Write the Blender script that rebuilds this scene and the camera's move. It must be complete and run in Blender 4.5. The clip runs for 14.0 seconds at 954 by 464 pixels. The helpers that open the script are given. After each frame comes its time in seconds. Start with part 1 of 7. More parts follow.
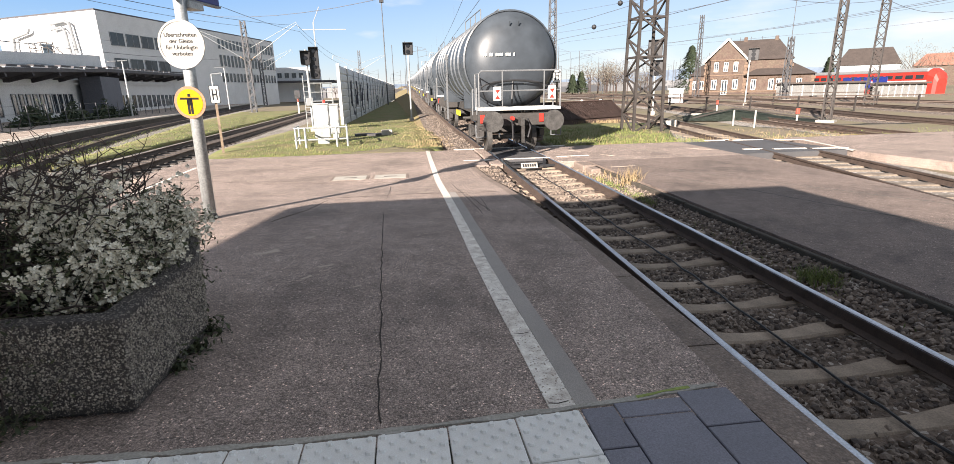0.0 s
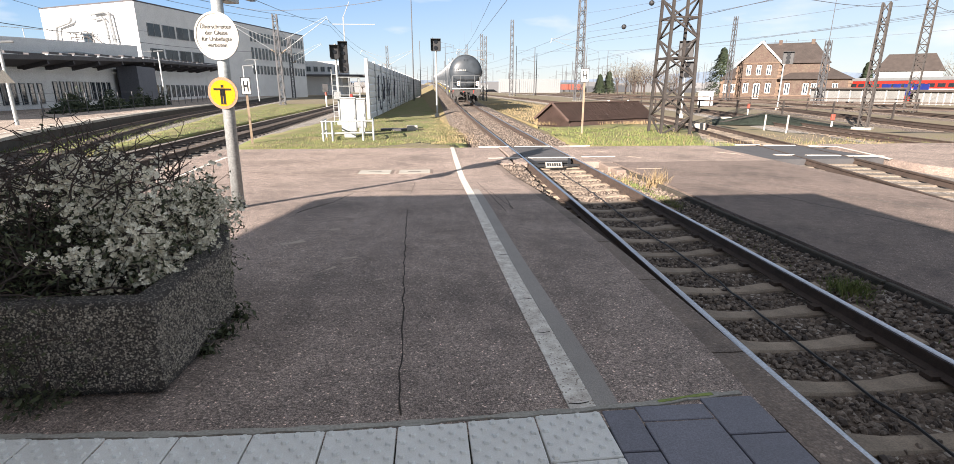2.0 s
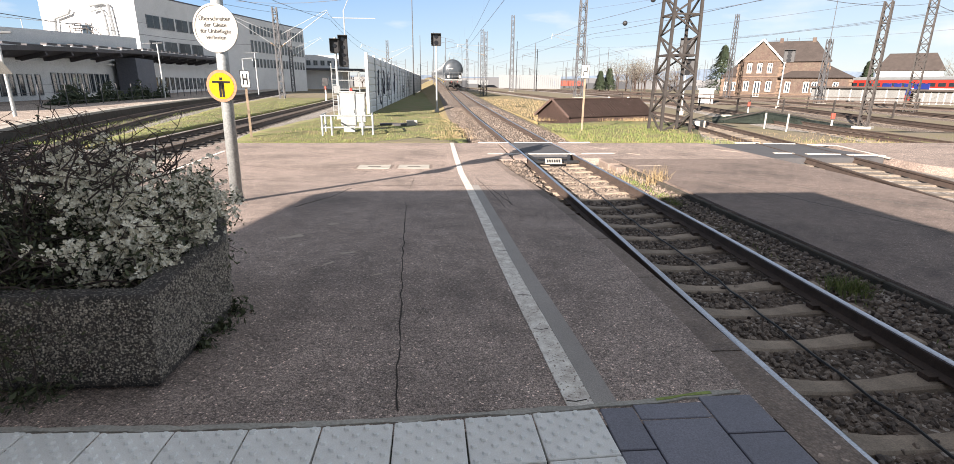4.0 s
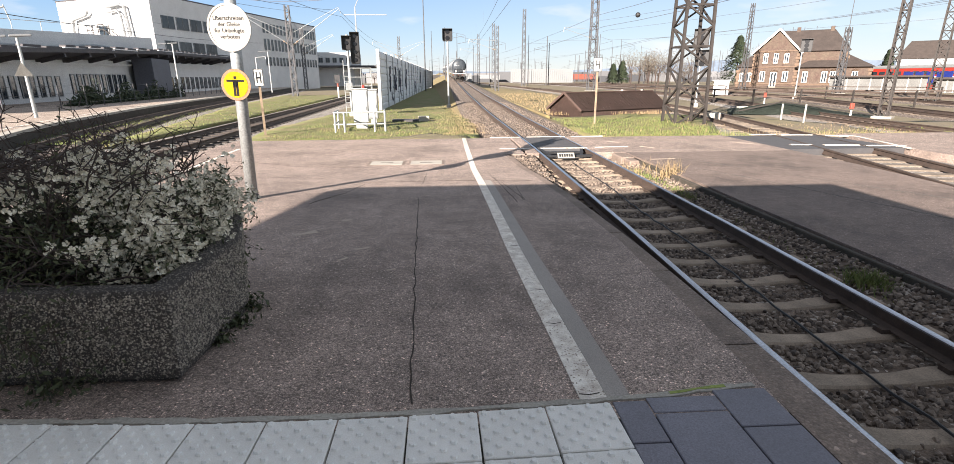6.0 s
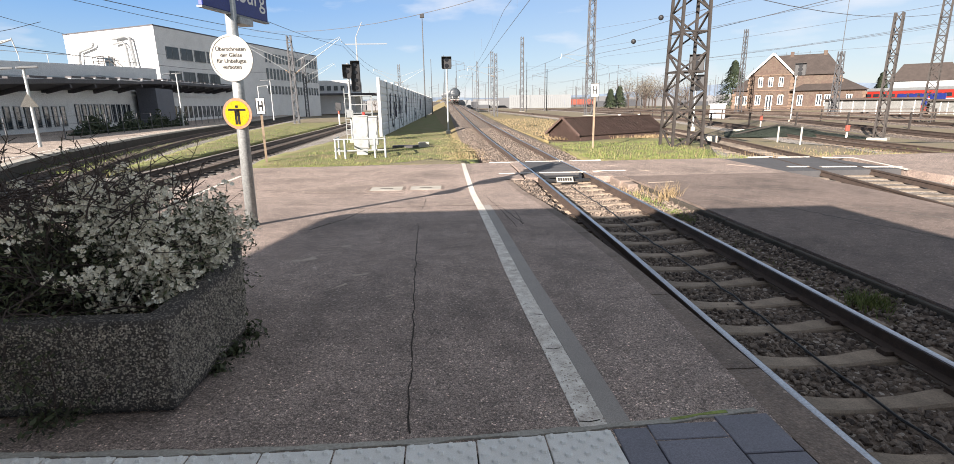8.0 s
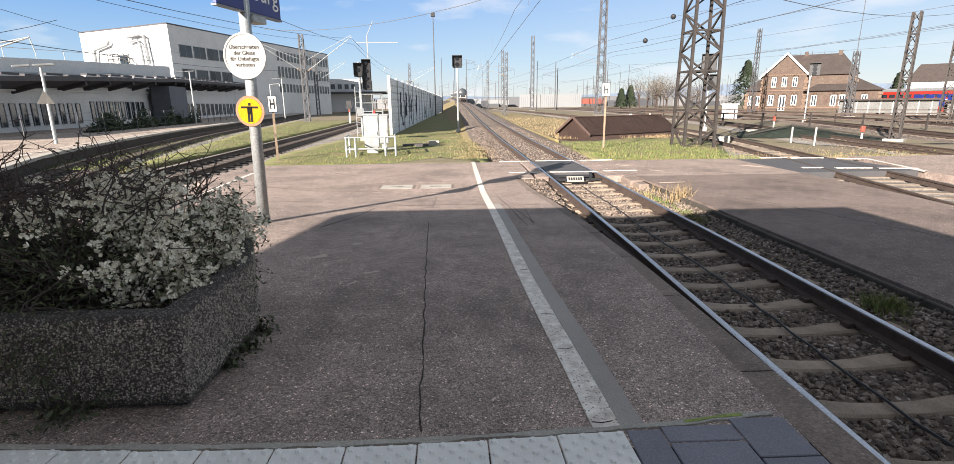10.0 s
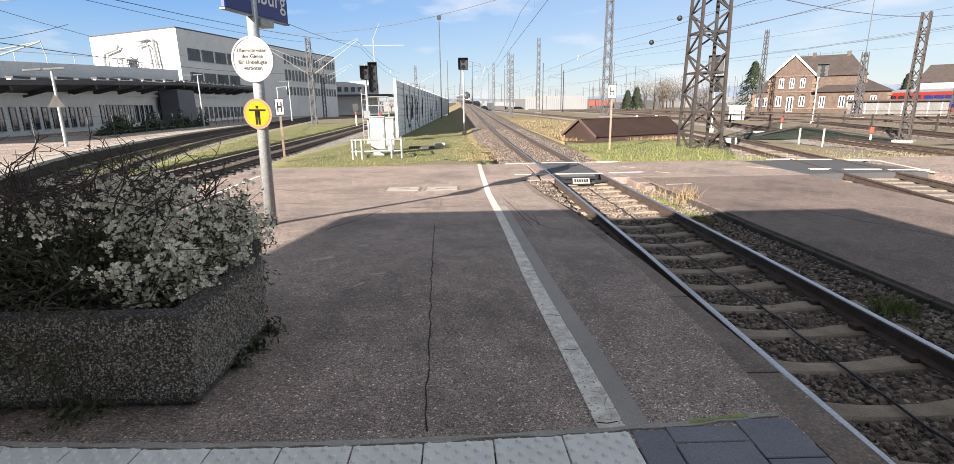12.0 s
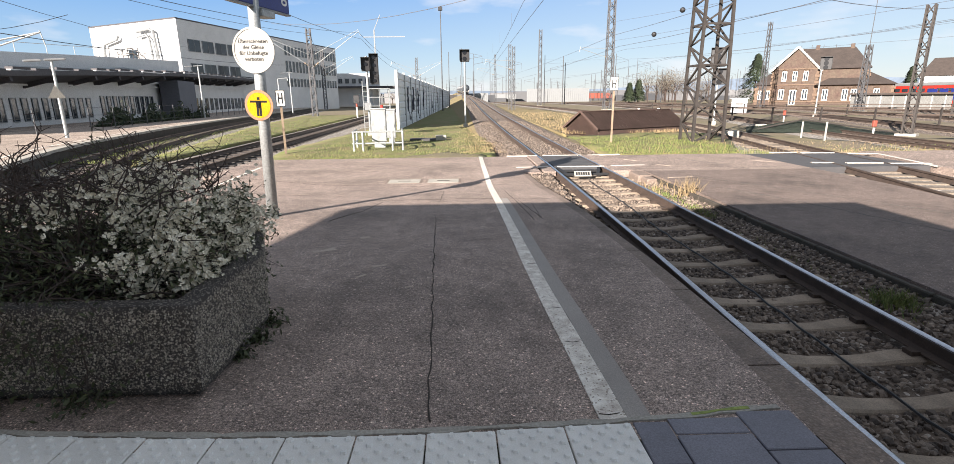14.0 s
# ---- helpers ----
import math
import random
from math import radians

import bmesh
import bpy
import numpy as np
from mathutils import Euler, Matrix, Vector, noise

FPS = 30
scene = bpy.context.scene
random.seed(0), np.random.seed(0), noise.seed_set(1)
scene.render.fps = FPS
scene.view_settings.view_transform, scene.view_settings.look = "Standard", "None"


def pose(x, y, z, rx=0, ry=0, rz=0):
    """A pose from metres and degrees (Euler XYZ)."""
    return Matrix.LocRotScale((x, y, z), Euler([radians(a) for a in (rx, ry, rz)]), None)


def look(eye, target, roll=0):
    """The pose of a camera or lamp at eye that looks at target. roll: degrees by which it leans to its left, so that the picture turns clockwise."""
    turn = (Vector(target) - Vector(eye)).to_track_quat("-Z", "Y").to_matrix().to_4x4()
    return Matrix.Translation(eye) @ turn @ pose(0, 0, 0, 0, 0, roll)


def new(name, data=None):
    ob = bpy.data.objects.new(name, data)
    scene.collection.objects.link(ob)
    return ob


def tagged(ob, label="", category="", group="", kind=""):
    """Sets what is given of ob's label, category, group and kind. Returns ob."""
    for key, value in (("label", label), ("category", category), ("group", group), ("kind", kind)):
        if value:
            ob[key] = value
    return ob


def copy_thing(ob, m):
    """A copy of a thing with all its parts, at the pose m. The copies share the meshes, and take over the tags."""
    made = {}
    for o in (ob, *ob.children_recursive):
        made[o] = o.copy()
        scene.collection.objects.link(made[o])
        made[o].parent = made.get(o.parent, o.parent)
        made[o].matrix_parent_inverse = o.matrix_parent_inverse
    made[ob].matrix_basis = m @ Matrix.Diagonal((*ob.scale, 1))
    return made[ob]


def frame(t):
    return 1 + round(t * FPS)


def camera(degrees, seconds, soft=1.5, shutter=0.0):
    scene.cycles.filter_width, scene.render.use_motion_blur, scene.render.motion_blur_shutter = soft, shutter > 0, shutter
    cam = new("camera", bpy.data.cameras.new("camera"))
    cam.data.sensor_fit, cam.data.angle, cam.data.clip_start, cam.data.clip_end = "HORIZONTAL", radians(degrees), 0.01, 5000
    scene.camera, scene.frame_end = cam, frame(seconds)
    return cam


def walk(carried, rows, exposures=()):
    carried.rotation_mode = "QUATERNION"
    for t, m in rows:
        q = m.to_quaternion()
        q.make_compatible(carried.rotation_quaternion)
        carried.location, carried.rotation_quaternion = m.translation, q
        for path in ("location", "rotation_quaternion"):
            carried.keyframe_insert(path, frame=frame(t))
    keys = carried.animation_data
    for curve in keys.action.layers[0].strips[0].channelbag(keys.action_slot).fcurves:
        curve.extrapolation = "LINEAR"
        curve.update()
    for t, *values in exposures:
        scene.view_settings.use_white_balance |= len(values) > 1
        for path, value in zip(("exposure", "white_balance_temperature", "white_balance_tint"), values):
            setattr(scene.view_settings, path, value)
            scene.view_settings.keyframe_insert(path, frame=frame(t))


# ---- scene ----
cam = camera(86.0, 14.0, soft=0.3)
PATH = [  # seconds, x, y, z, pitch, yaw, roll
    (0.0, 0.029, 0.006, 2.058, -15.54, -6.88, -1.35),
    (0.5, 0.028, 0.000, 2.052, -15.14, -6.45, -0.47),
    (1.0, 0.014, -0.007, 2.048, -15.97, -5.18, -0.51),
    (1.5, 0.008, -0.001, 2.055, -16.01, -4.94, -0.38),
    (2.0, 0.005, 0.004, 2.054, -15.77, -4.44, -0.01),
    (2.5, 0.008, 0.011, 2.054, -16.13, -4.42, 0.13),
    (3.0, 0.007, 0.022, 2.051, -16.22, -4.54, 0.63),
    (5.5, 0.006, 0.020, 2.049, -16.53, -4.21, -0.06),
    (6.0, 0.010, 0.007, 2.051, -16.77, -3.07, -0.35),
    (6.5, 0.008, 0.001, 2.051, -16.60, -2.87, -0.51),
    (7.0, 0.024, -0.000, 2.051, -14.89, -2.92, -1.01),
    (7.5, 0.024, 0.003, 2.056, -14.65, -2.96, -0.94),
    (8.0, 0.027, 0.002, 2.059, -14.05, -3.03, -0.90),
    (8.5, 0.019, 0.015, 2.054, -14.07, -2.63, -1.05),
    (11.0, 0.006, 0.005, 2.054, -14.17, -1.75, -0.63),
    (11.5, 0.015, -0.001, 2.053, -14.11, -1.59, -0.86),
    (12.0, 0.008, -0.005, 2.053, -13.90, -1.32, -0.83),
    (12.5, 0.010, -0.003, 2.047, -14.21, -1.38, -0.92),
    (13.0, 0.008, -0.002, 2.053, -14.09, -1.35, -1.28),
    (13.5, 0.001, 0.000, 2.046, -14.33, -1.14, -0.92),
    (14.0, -0.003, -0.006, 2.050, -14.72, -1.22, -0.67),
]


def aim(x, y, z, pitch, yaw, roll):
    p, a = radians(pitch), radians(yaw)
    eye = Vector((x, y, z))
    return look(eye, eye + Vector((-math.sin(a) * math.cos(p), math.cos(a) * math.cos(p), math.sin(p))), roll)


walk(cam, [(t, aim(*r)) for t, *r in PATH], exposures=[(0.0, 1.75, 7150, 15), (6.5, 1.75, 7150, 15), (7.5, 1.60, 7050, 14), (14.0, 1.62, 7050, 14)])

# ---- world, sun, exposure ----
SUN_UP, SUN_TO = 20.5, Vector((0.59, 0.807, 0)).normalized()  # elevation, and the way the shadows fall
world = bpy.data.worlds.new("sky")
scene.world = world
world.use_nodes = True
wn, wl = world.node_tree.nodes, world.node_tree.links
wn.clear()
w_out, w_bg, w_sky = wn.new("ShaderNodeOutputWorld"), wn.new("ShaderNodeBackground"), wn.new("ShaderNodeTexSky")
w_sky.sky_type, w_sky.sun_disc = "NISHITA", False
w_sky.sun_elevation = radians(SUN_UP)
w_sky.sun_rotation = math.atan2(-SUN_TO.x, -SUN_TO.y)
w_sky.air_density, w_sky.dust_density, w_sky.ozone_density = 1.0, 0.05, 1.3
w_bg.inputs["Strength"].default_value = 0.050
# thin clouds, wider apart than high
w_co, w_map, w_noise, w_ramp, w_mix = (wn.new("ShaderNodeTexCoord"), wn.new("ShaderNodeMapping"), wn.new("ShaderNodeTexNoise"),
                                       wn.new("ShaderNodeValToRGB"), wn.new("ShaderNodeMixRGB"))
w_map.inputs["Scale"].default_value = (3.0, 3.0, 11.0)
w_map.inputs["Location"].default_value = (0.4, 0.3, 0.2)
w_noise.inputs["Scale"].default_value, w_noise.inputs["Detail"].default_value = 1.6, 7.0
w_ramp.color_ramp.elements[0].position, w_ramp.color_ramp.elements[1].position = 0.56, 0.80
w_mix.inputs[2].default_value = (6.0, 6.5, 7.2, 1)
wl.new(w_co.outputs["Generated"], w_map.inputs["Vector"])
wl.new(w_map.outputs["Vector"], w_noise.inputs["Vector"])
wl.new(w_noise.outputs["Fac"], w_ramp.inputs["Fac"])
wl.new(w_ramp.outputs["Color"], w_mix.inputs[0])
w_tint = wn.new("ShaderNodeMixRGB")
w_tint.blend_type, w_tint.inputs[0].default_value, w_tint.inputs[2].default_value = "MULTIPLY", 1.0, (0.92, 0.965, 1.09, 1)
wl.new(w_sky.outputs["Color"], w_tint.inputs[1])
# thin haze: pale at the horizon, clear blue above it; whitened overhead, out of view, to neutralise the shade
w_veil, w_sep, w_hgt = wn.new("ShaderNodeMixRGB"), wn.new("ShaderNodeSeparateXYZ"), wn.new("ShaderNodeValToRGB")
w_veil.inputs[0].default_value = 0.82
wl.new(w_co.outputs["Generated"], w_sep.inputs["Vector"])
wl.new(w_sep.outputs["Z"], w_hgt.inputs["Fac"])
SKY_STEPS = ((0.0, (4.2, 4.9, 5.6)), (0.07, (2.6, 4.3, 6.2)), (0.17, (1.2, 3.05, 6.3)), (0.34, (2.0, 2.45, 3.1)), (0.6, (2.05, 2.4, 2.9)))
w_hgt.color_ramp.elements[1].position = 1.0
for k, (p, c) in enumerate(SKY_STEPS):
    e = w_hgt.color_ramp.elements[0] if k == 0 else w_hgt.color_ramp.elements.new(p)
    e.color = (*c, 1)
w_hgt.color_ramp.elements[len(SKY_STEPS)].color = (*SKY_STEPS[-1][1], 1)
# broad thin cirrus that whitens the sky towards +x
w_side, w_cirrus = wn.new("ShaderNodeMapRange"), wn.new("ShaderNodeMixRGB")
w_side.inputs["From Min"].default_value, w_side.inputs["From Max"].default_value = -0.45, 0.70
w_side.inputs["To Min"].default_value, w_side.inputs["To Max"].default_value = 0.0, 0.6
wl.new(w_sep.outputs["X"], w_side.inputs["Value"])
wl.new(w_side.outputs["Result"], w_cirrus.inputs[0])
w_cirrus.inputs[2].default_value = (4.2, 5.1, 5.9, 1)
wl.new(w_hgt.outputs["Color"], w_cirrus.inputs[1])
wl.new(w_cirrus.outputs["Color"], w_veil.inputs[2])
wl.new(w_tint.outputs["Color"], w_veil.inputs[1])
wl.new(w_veil.outputs["Color"], w_mix.inputs[1])
wl.new(w_mix.outputs["Color"], w_bg.inputs["Color"])
wl.new(w_bg.outputs["Background"], w_out.inputs["Surface"])
sun = new("sun", bpy.data.lights.new("sun", "SUN"))
sun.data.energy, sun.data.angle, sun.data.color = 5.0, radians(0.5), (1.0, 0.965, 0.92)
sun.matrix_world = look(Vector((-SUN_TO.x * 50, -SUN_TO.y * 50, 50 * math.tan(radians(SUN_UP)))), (0, 0, 0))


# ---- materials ----
def material(name, colour, rough=0.8, dark=0.6, scale=3.0, fine=60.0, bump=0.15, metal=0.0, second=None, speck=0.0, speck_colour=(0.6, 0.58, 0.55), bump_size=0.01,
             random=0.0):
    """Colour with coarse stains, fine grain and relief; second: a colour that takes over in patches; speck: share of light grit."""
    m = bpy.data.materials.new(name)
    m.use_nodes = True
    n, l = m.node_tree.nodes, m.node_tree.links
    b = n["Principled BSDF"]
    b.inputs["Roughness"].default_value, b.inputs["Metallic"].default_value = rough, metal
    co = n.new("ShaderNodeTexCoord")
    big, small = n.new("ShaderNodeTexNoise"), n.new("ShaderNodeTexNoise")
    big.inputs["Scale"].default_value, big.inputs["Detail"].default_value, big.inputs["Roughness"].default_value = scale, 5.0, 0.65
    small.inputs["Scale"].default_value, small.inputs["Detail"].default_value = fine, 3.0
    geo = n.new("ShaderNodeNewGeometry")
    src = geo.outputs["Position"] if random == 0 else co.outputs["Object"]
    l.new(src, big.inputs["Vector"])
    l.new(src, small.inputs["Vector"])
    r1 = n.new("ShaderNodeValToRGB")
    r1.color_ramp.elements[0].position, r1.color_ramp.elements[1].position = 0.32, 0.68
    c = Vector(colour)
    r1.color_ramp.elements[0].color = (*(second if second else c * dark), 1)
    r1.color_ramp.elements[1].color = (*c, 1)
    l.new(big.outputs["Fac"], r1.inputs["Fac"])
    mix = n.new("ShaderNodeMixRGB")
    mix.blend_type, mix.inputs[0].default_value = "OVERLAY", 0.55
    l.new(r1.outputs["Color"], mix.inputs[1])
    l.new(small.outputs["Fac"], mix.inputs[2])
    colour_out = mix.outputs["Color"]
    if speck > 0:
        v, th, mx = n.new("ShaderNodeTexVoronoi"), n.new("ShaderNodeMath"), n.new("ShaderNodeMixRGB")
        v.inputs["Scale"].default_value = fine
        l.new(src, v.inputs["Vector"])
        sep = n.new("ShaderNodeSeparateColor")
        l.new(v.outputs["Color"], sep.inputs["Color"])
        th.operation, th.inputs[1].default_value = "GREATER_THAN", 1 - speck
        l.new(sep.outputs["Red"], th.inputs[0])
        l.new(th.outputs["Value"], mx.inputs[0])
        l.new(colour_out, mx.inputs[1])
        mx.inputs[2].default_value = (*speck_colour, 1)
        colour_out = mx.outputs["Color"]
    if random > 0:
        info, mp, mul = n.new("ShaderNodeObjectInfo"), n.new("ShaderNodeMapRange"), n.new("ShaderNodeMixRGB")
        mp.inputs["To Min"].default_value, mp.inputs["To Max"].default_value = 1 - random, 1 + random * 0.6
        l.new(info.outputs["Random"], mp.inputs["Value"])
        mul.blend_type, mul.inputs[0].default_value = "MULTIPLY", 1.0
        l.new(colour_out, mul.inputs[1])
        l.new(mp.outputs["Result"], mul.inputs[2])
        colour_out = mul.outputs["Color"]
    l.new(colour_out, b.inputs["Base Color"])
    if bump > 0:
        bp = n.new("ShaderNodeBump")
        bp.inputs["Strength"].default_value, bp.inputs["Distance"].default_value = bump, bump_size
        l.new(small.outputs["Fac"], bp.inputs["Height"])
        l.new(bp.outputs["Normal"], b.inputs["Normal"])
    return m


def island_material(name, c0, c1, rough=0.85, bump=0.0):
    """Each loose piece of a joined mesh takes its own shade between two colours."""
    m = bpy.data.materials.new(name)
    m.use_nodes = True
    n, l = m.node_tree.nodes, m.node_tree.links
    b, g, r, no, mx = n["Principled BSDF"], n.new("ShaderNodeNewGeometry"), n.new("ShaderNodeValToRGB"), n.new("ShaderNodeTexNoise"), n.new("ShaderNodeMixRGB")
    b.inputs["Roughness"].default_value = rough
    r.color_ramp.elements[0].color, r.color_ramp.elements[1].color = (*c0, 1), (*c1, 1)
    l.new(g.outputs["Random Per Island"], r.inputs["Fac"])
    no.inputs["Scale"].default_value = 90.0
    l.new(g.outputs["Position"], no.inputs["Vector"])
    mx.blend_type, mx.inputs[0].default_value = "OVERLAY", 0.5
    l.new(r.outputs["Color"], mx.inputs[1])
    l.new(no.outputs["Fac"], mx.inputs[2])
    l.new(mx.outputs["Color"], b.inputs["Base Color"])
    return m


def asphalt(name, colour, chip=85.0, light=0.10, contrast=1.0, stain=0.62):
    """Worn open-textured asphalt: chips of grit in many shades, fines between them, broad stains and pale worn flecks."""
    m = bpy.data.materials.new(name)
    m.use_nodes = True
    n, l = m.node_tree.nodes, m.node_tree.links
    b, geo = n["Principled BSDF"], n.new("ShaderNodeNewGeometry")
    b.inputs["Roughness"].default_value = 0.88

    def cells(scale):
        v, sep = n.new("ShaderNodeTexVoronoi"), n.new("ShaderNodeSeparateColor")
        v.inputs["Scale"].default_value = scale
        l.new(geo.outputs["Position"], v.inputs["Vector"])
        l.new(v.outputs["Color"], sep.inputs["Color"])
        return v, sep

    def ramp_of(src, steps):
        r = n.new("ShaderNodeValToRGB")
        r.color_ramp.elements[0].position, r.color_ramp.elements[1].position = steps[0][0], steps[-1][0]
        for k, (p, g) in enumerate(steps):
            e = r.color_ramp.elements[0] if k == 0 else r.color_ramp.elements[-1] if k == len(steps) - 1 else r.color_ramp.elements.new(p)
            e.color = (g, g, g, 1)
        l.new(src, r.inputs["Fac"])
        return r.outputs["Color"]

    def times(a, c, fac=1.0):
        x = n.new("ShaderNodeMixRGB")
        x.blend_type, x.inputs[0].default_value = "MULTIPLY", fac
        l.new(a, x.inputs[1])
        l.new(c, x.inputs[2])
        return x.outputs["Color"]

    def clouds(scale, detail=5.0):
        t = n.new("ShaderNodeTexNoise")
        t.inputs["Scale"].default_value, t.inputs["Detail"].default_value, t.inputs["Roughness"].default_value = scale, detail, 0.65
        l.new(geo.outputs["Position"], t.inputs["Vector"])
        return t.outputs["Fac"]
    base = n.new("ShaderNodeRGB")
    base.outputs[0].default_value = (*colour, 1)
    c = times(base.outputs[0], ramp_of(clouds(0.55), ((0.32, stain), (0.5, 0.95), (0.68, 1.12))))
    c = times(c, ramp_of(clouds(4.5), ((0.33, 0.78), (0.55, 1.0), (0.72, 1.16))))
    coarse, cs = cells(chip)
    fine, fsep = cells(chip * 2.6)
    k = contrast
    c = times(c, ramp_of(cs.outputs["Red"], ((0.0, 1 - 0.55 * k), (0.45, 0.95), (1 - light, 1.05 + 0.15 * k), (1 - light + 0.01, 1.5 + 0.6 * k), (1.0, 1.7 + 0.9 * k))))
    c = times(c, ramp_of(fsep.outputs["Green"], ((0.0, 1 - 0.45 * k), (0.6, 1.0), (1.0, 1 + 0.5 * k))))
    c = times(c, ramp_of(coarse.outputs["Distance"], ((0.25, 1.05), (0.75, 1 - 0.4 * k))))
    l.new(c, b.inputs["Base Color"])
    bp = n.new("ShaderNodeBump")
    bp.inputs["Strength"].default_value, bp.inputs["Distance"].default_value = 0.7, 0.006
    bp.invert = True
    l.new(coarse.outputs["Distance"], bp.inputs["Height"])
    l.new(bp.outputs["Normal"], b.inputs["Normal"])
    return m


M = {}
M["ground"] = material("yard_ground", (0.175, 0.135, 0.10), 0.95, scale=0.25, fine=18, bump=0.5, second=(0.15, 0.13, 0.065), bump_size=0.04)
M["turf"] = material("turf", (0.115, 0.145, 0.036), 0.95, scale=0.7, fine=25, bump=0.6, second=(0.20, 0.155, 0.08), bump_size=0.04)
M["dry_turf"] = material("dry_turf", (0.19, 0.14, 0.08), 0.95, scale=0.6, fine=22, bump=0.6, second=(0.22, 0.18, 0.07), bump_size=0.04)
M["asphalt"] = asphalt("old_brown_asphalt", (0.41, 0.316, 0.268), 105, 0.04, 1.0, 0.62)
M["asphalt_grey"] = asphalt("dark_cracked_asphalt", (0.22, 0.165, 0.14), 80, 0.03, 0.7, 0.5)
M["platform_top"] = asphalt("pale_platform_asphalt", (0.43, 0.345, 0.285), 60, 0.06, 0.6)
M["patch"] = material("smooth_asphalt_patch", (0.33, 0.295, 0.265), 0.8, dark=0.85, scale=2, fine=140, bump=0.3, bump_size=0.004)
M["crack"] = material("crack_fill", (0.05, 0.038, 0.03), 0.95, dark=0.35, scale=14, bump=0)
M["tar"] = material("tar_joint", (0.08, 0.075, 0.07), 0.7, scale=6, bump=0.1)
M["white_line"] = material("worn_white_paint", (0.86, 0.81, 0.73), 0.75, scale=11, fine=110, bump=0.8, second=(0.50, 0.43, 0.37), bump_size=0.006, speck=0.07, speck_colour=(0.30, 0.24, 0.20))
M["tile_white"] = material("white_tactile_concrete", (0.84, 0.82, 0.78), 0.8, dark=0.86, scale=4, fine=160, bump=0.15, random=0.05)
M["tile_grey"] = material("blue_grey_concrete_slab", (0.185, 0.18, 0.212), 0.6, dark=0.85, scale=4, fine=160, bump=0.1, random=0.10)
M["joint"] = material("joint_sand", (0.10, 0.095, 0.08), 0.95, scale=9, fine=80, bump=0.3)
M["kerb"] = asphalt("weathered_kerb_concrete", (0.235, 0.178, 0.145), 60, 0.02, 0.4, 0.5)
M["concrete"] = material("pale_concrete", (0.42, 0.39, 0.34), 0.9, dark=0.7, scale=2.5, fine=70, bump=0.3, bump_size=0.006)
M["sleeper"] = material("sleeper_concrete", (0.335, 0.262, 0.20), 0.9, dark=0.6, scale=4, fine=80, bump=0.3, random=0.12, bump_size=0.006)
M["rail_side"] = material("rusty_rail_steel", (0.085, 0.058, 0.045), 0.75, dark=0.55, scale=6, fine=90, bump=0.2, metal=0.1)
M["rail_top"] = material("polished_rail_head", (0.46, 0.48, 0.53), 0.28, dark=0.85, scale=5, fine=60, bump=0.0, metal=1.0)
M["stones"] = island_material("ballast_stone", (0.045, 0.033, 0.028), (0.25, 0.195, 0.155))
M["far_stones"] = island_material("brown_ballast_stone", (0.06, 0.045, 0.036), (0.24, 0.19, 0.155))
M["bed"] = material("ballast_bed", (0.15, 0.11, 0.085), 0.95, dark=0.5, scale=1.2, fine=26, bump=0.9, speck=0.15, speck_colour=(0.36, 0.31, 0.27), bump_size=0.05)
M["bed_grey"] = material("grey_ballast_bed", (0.27, 0.24, 0.21), 0.95, dark=0.55, scale=0.8, fine=20, bump=0.9, speck=0.15, speck_colour=(0.45, 0.41, 0.37), bump_size=0.05)
M["rubber"] = material("crossing_rubber", (0.075, 0.073, 0.076), 0.75, dark=0.75, scale=3, fine=60, bump=0.2)
# wooden sleepers of the left tracks, darkened for the shadow they lie in
M["dark_sleeper"] = material("shaded_wooden_sleeper", (0.065, 0.052, 0.045), 0.9, dark=0.6, scale=2, fine=30, bump=0.3)
M["rail_grey"] = material("grey_tube_paint", (0.14, 0.145, 0.15), 0.5, dark=0.85, scale=3, fine=30, bump=0.0)
# moss on the edge stones; on the far platform wall, painted shade
M["moss"] = material("mossy_shade_dark_concrete", (0.065, 0.052, 0.042), 0.95, scale=3, fine=40, bump=0.5, second=(0.034, 0.031, 0.022))
M["moss_green"] = material("moss", (0.30, 0.36, 0.10), 0.95, scale=12, fine=60, bump=0.6)
M["scuff"] = material("scuffed_asphalt", (0.46, 0.37, 0.30), 0.9, dark=0.75, scale=6, fine=90, bump=0.4)
M["yard_sleeper"] = material("rust_stained_sleeper", (0.16, 0.125, 0.10), 0.9, dark=0.6, scale=2, fine=30, bump=0.3)
M["porch"] = material("dark_blue_grey_cladding", (0.10, 0.105, 0.125), 0.7, dark=0.85, scale=0.5, fine=10, bump=0.05)
M["black"] = material("black_paint", (0.02, 0.02, 0.022), 0.55, scale=5, bump=0.05)
M["galv"] = material("galvanised_steel", (0.42, 0.44, 0.44), 0.5, dark=0.72, scale=9, fine=40, bump=0.08, metal=0.55)
M["mast"] = material("weathered_mast_steel", (0.052, 0.044, 0.040), 0.75, dark=0.6, scale=3, fine=30, bump=0.15, metal=0.2)
M["mast_far"] = material("grey_mast_steel", (0.10, 0.10, 0.105), 0.7, dark=0.75, scale=1, fine=10, bump=0.0, metal=0.2)
M["grey_paint"] = material("light_grey_paint", (0.225, 0.235, 0.24), 0.6, dark=0.85, scale=2, fine=30, bump=0.05)
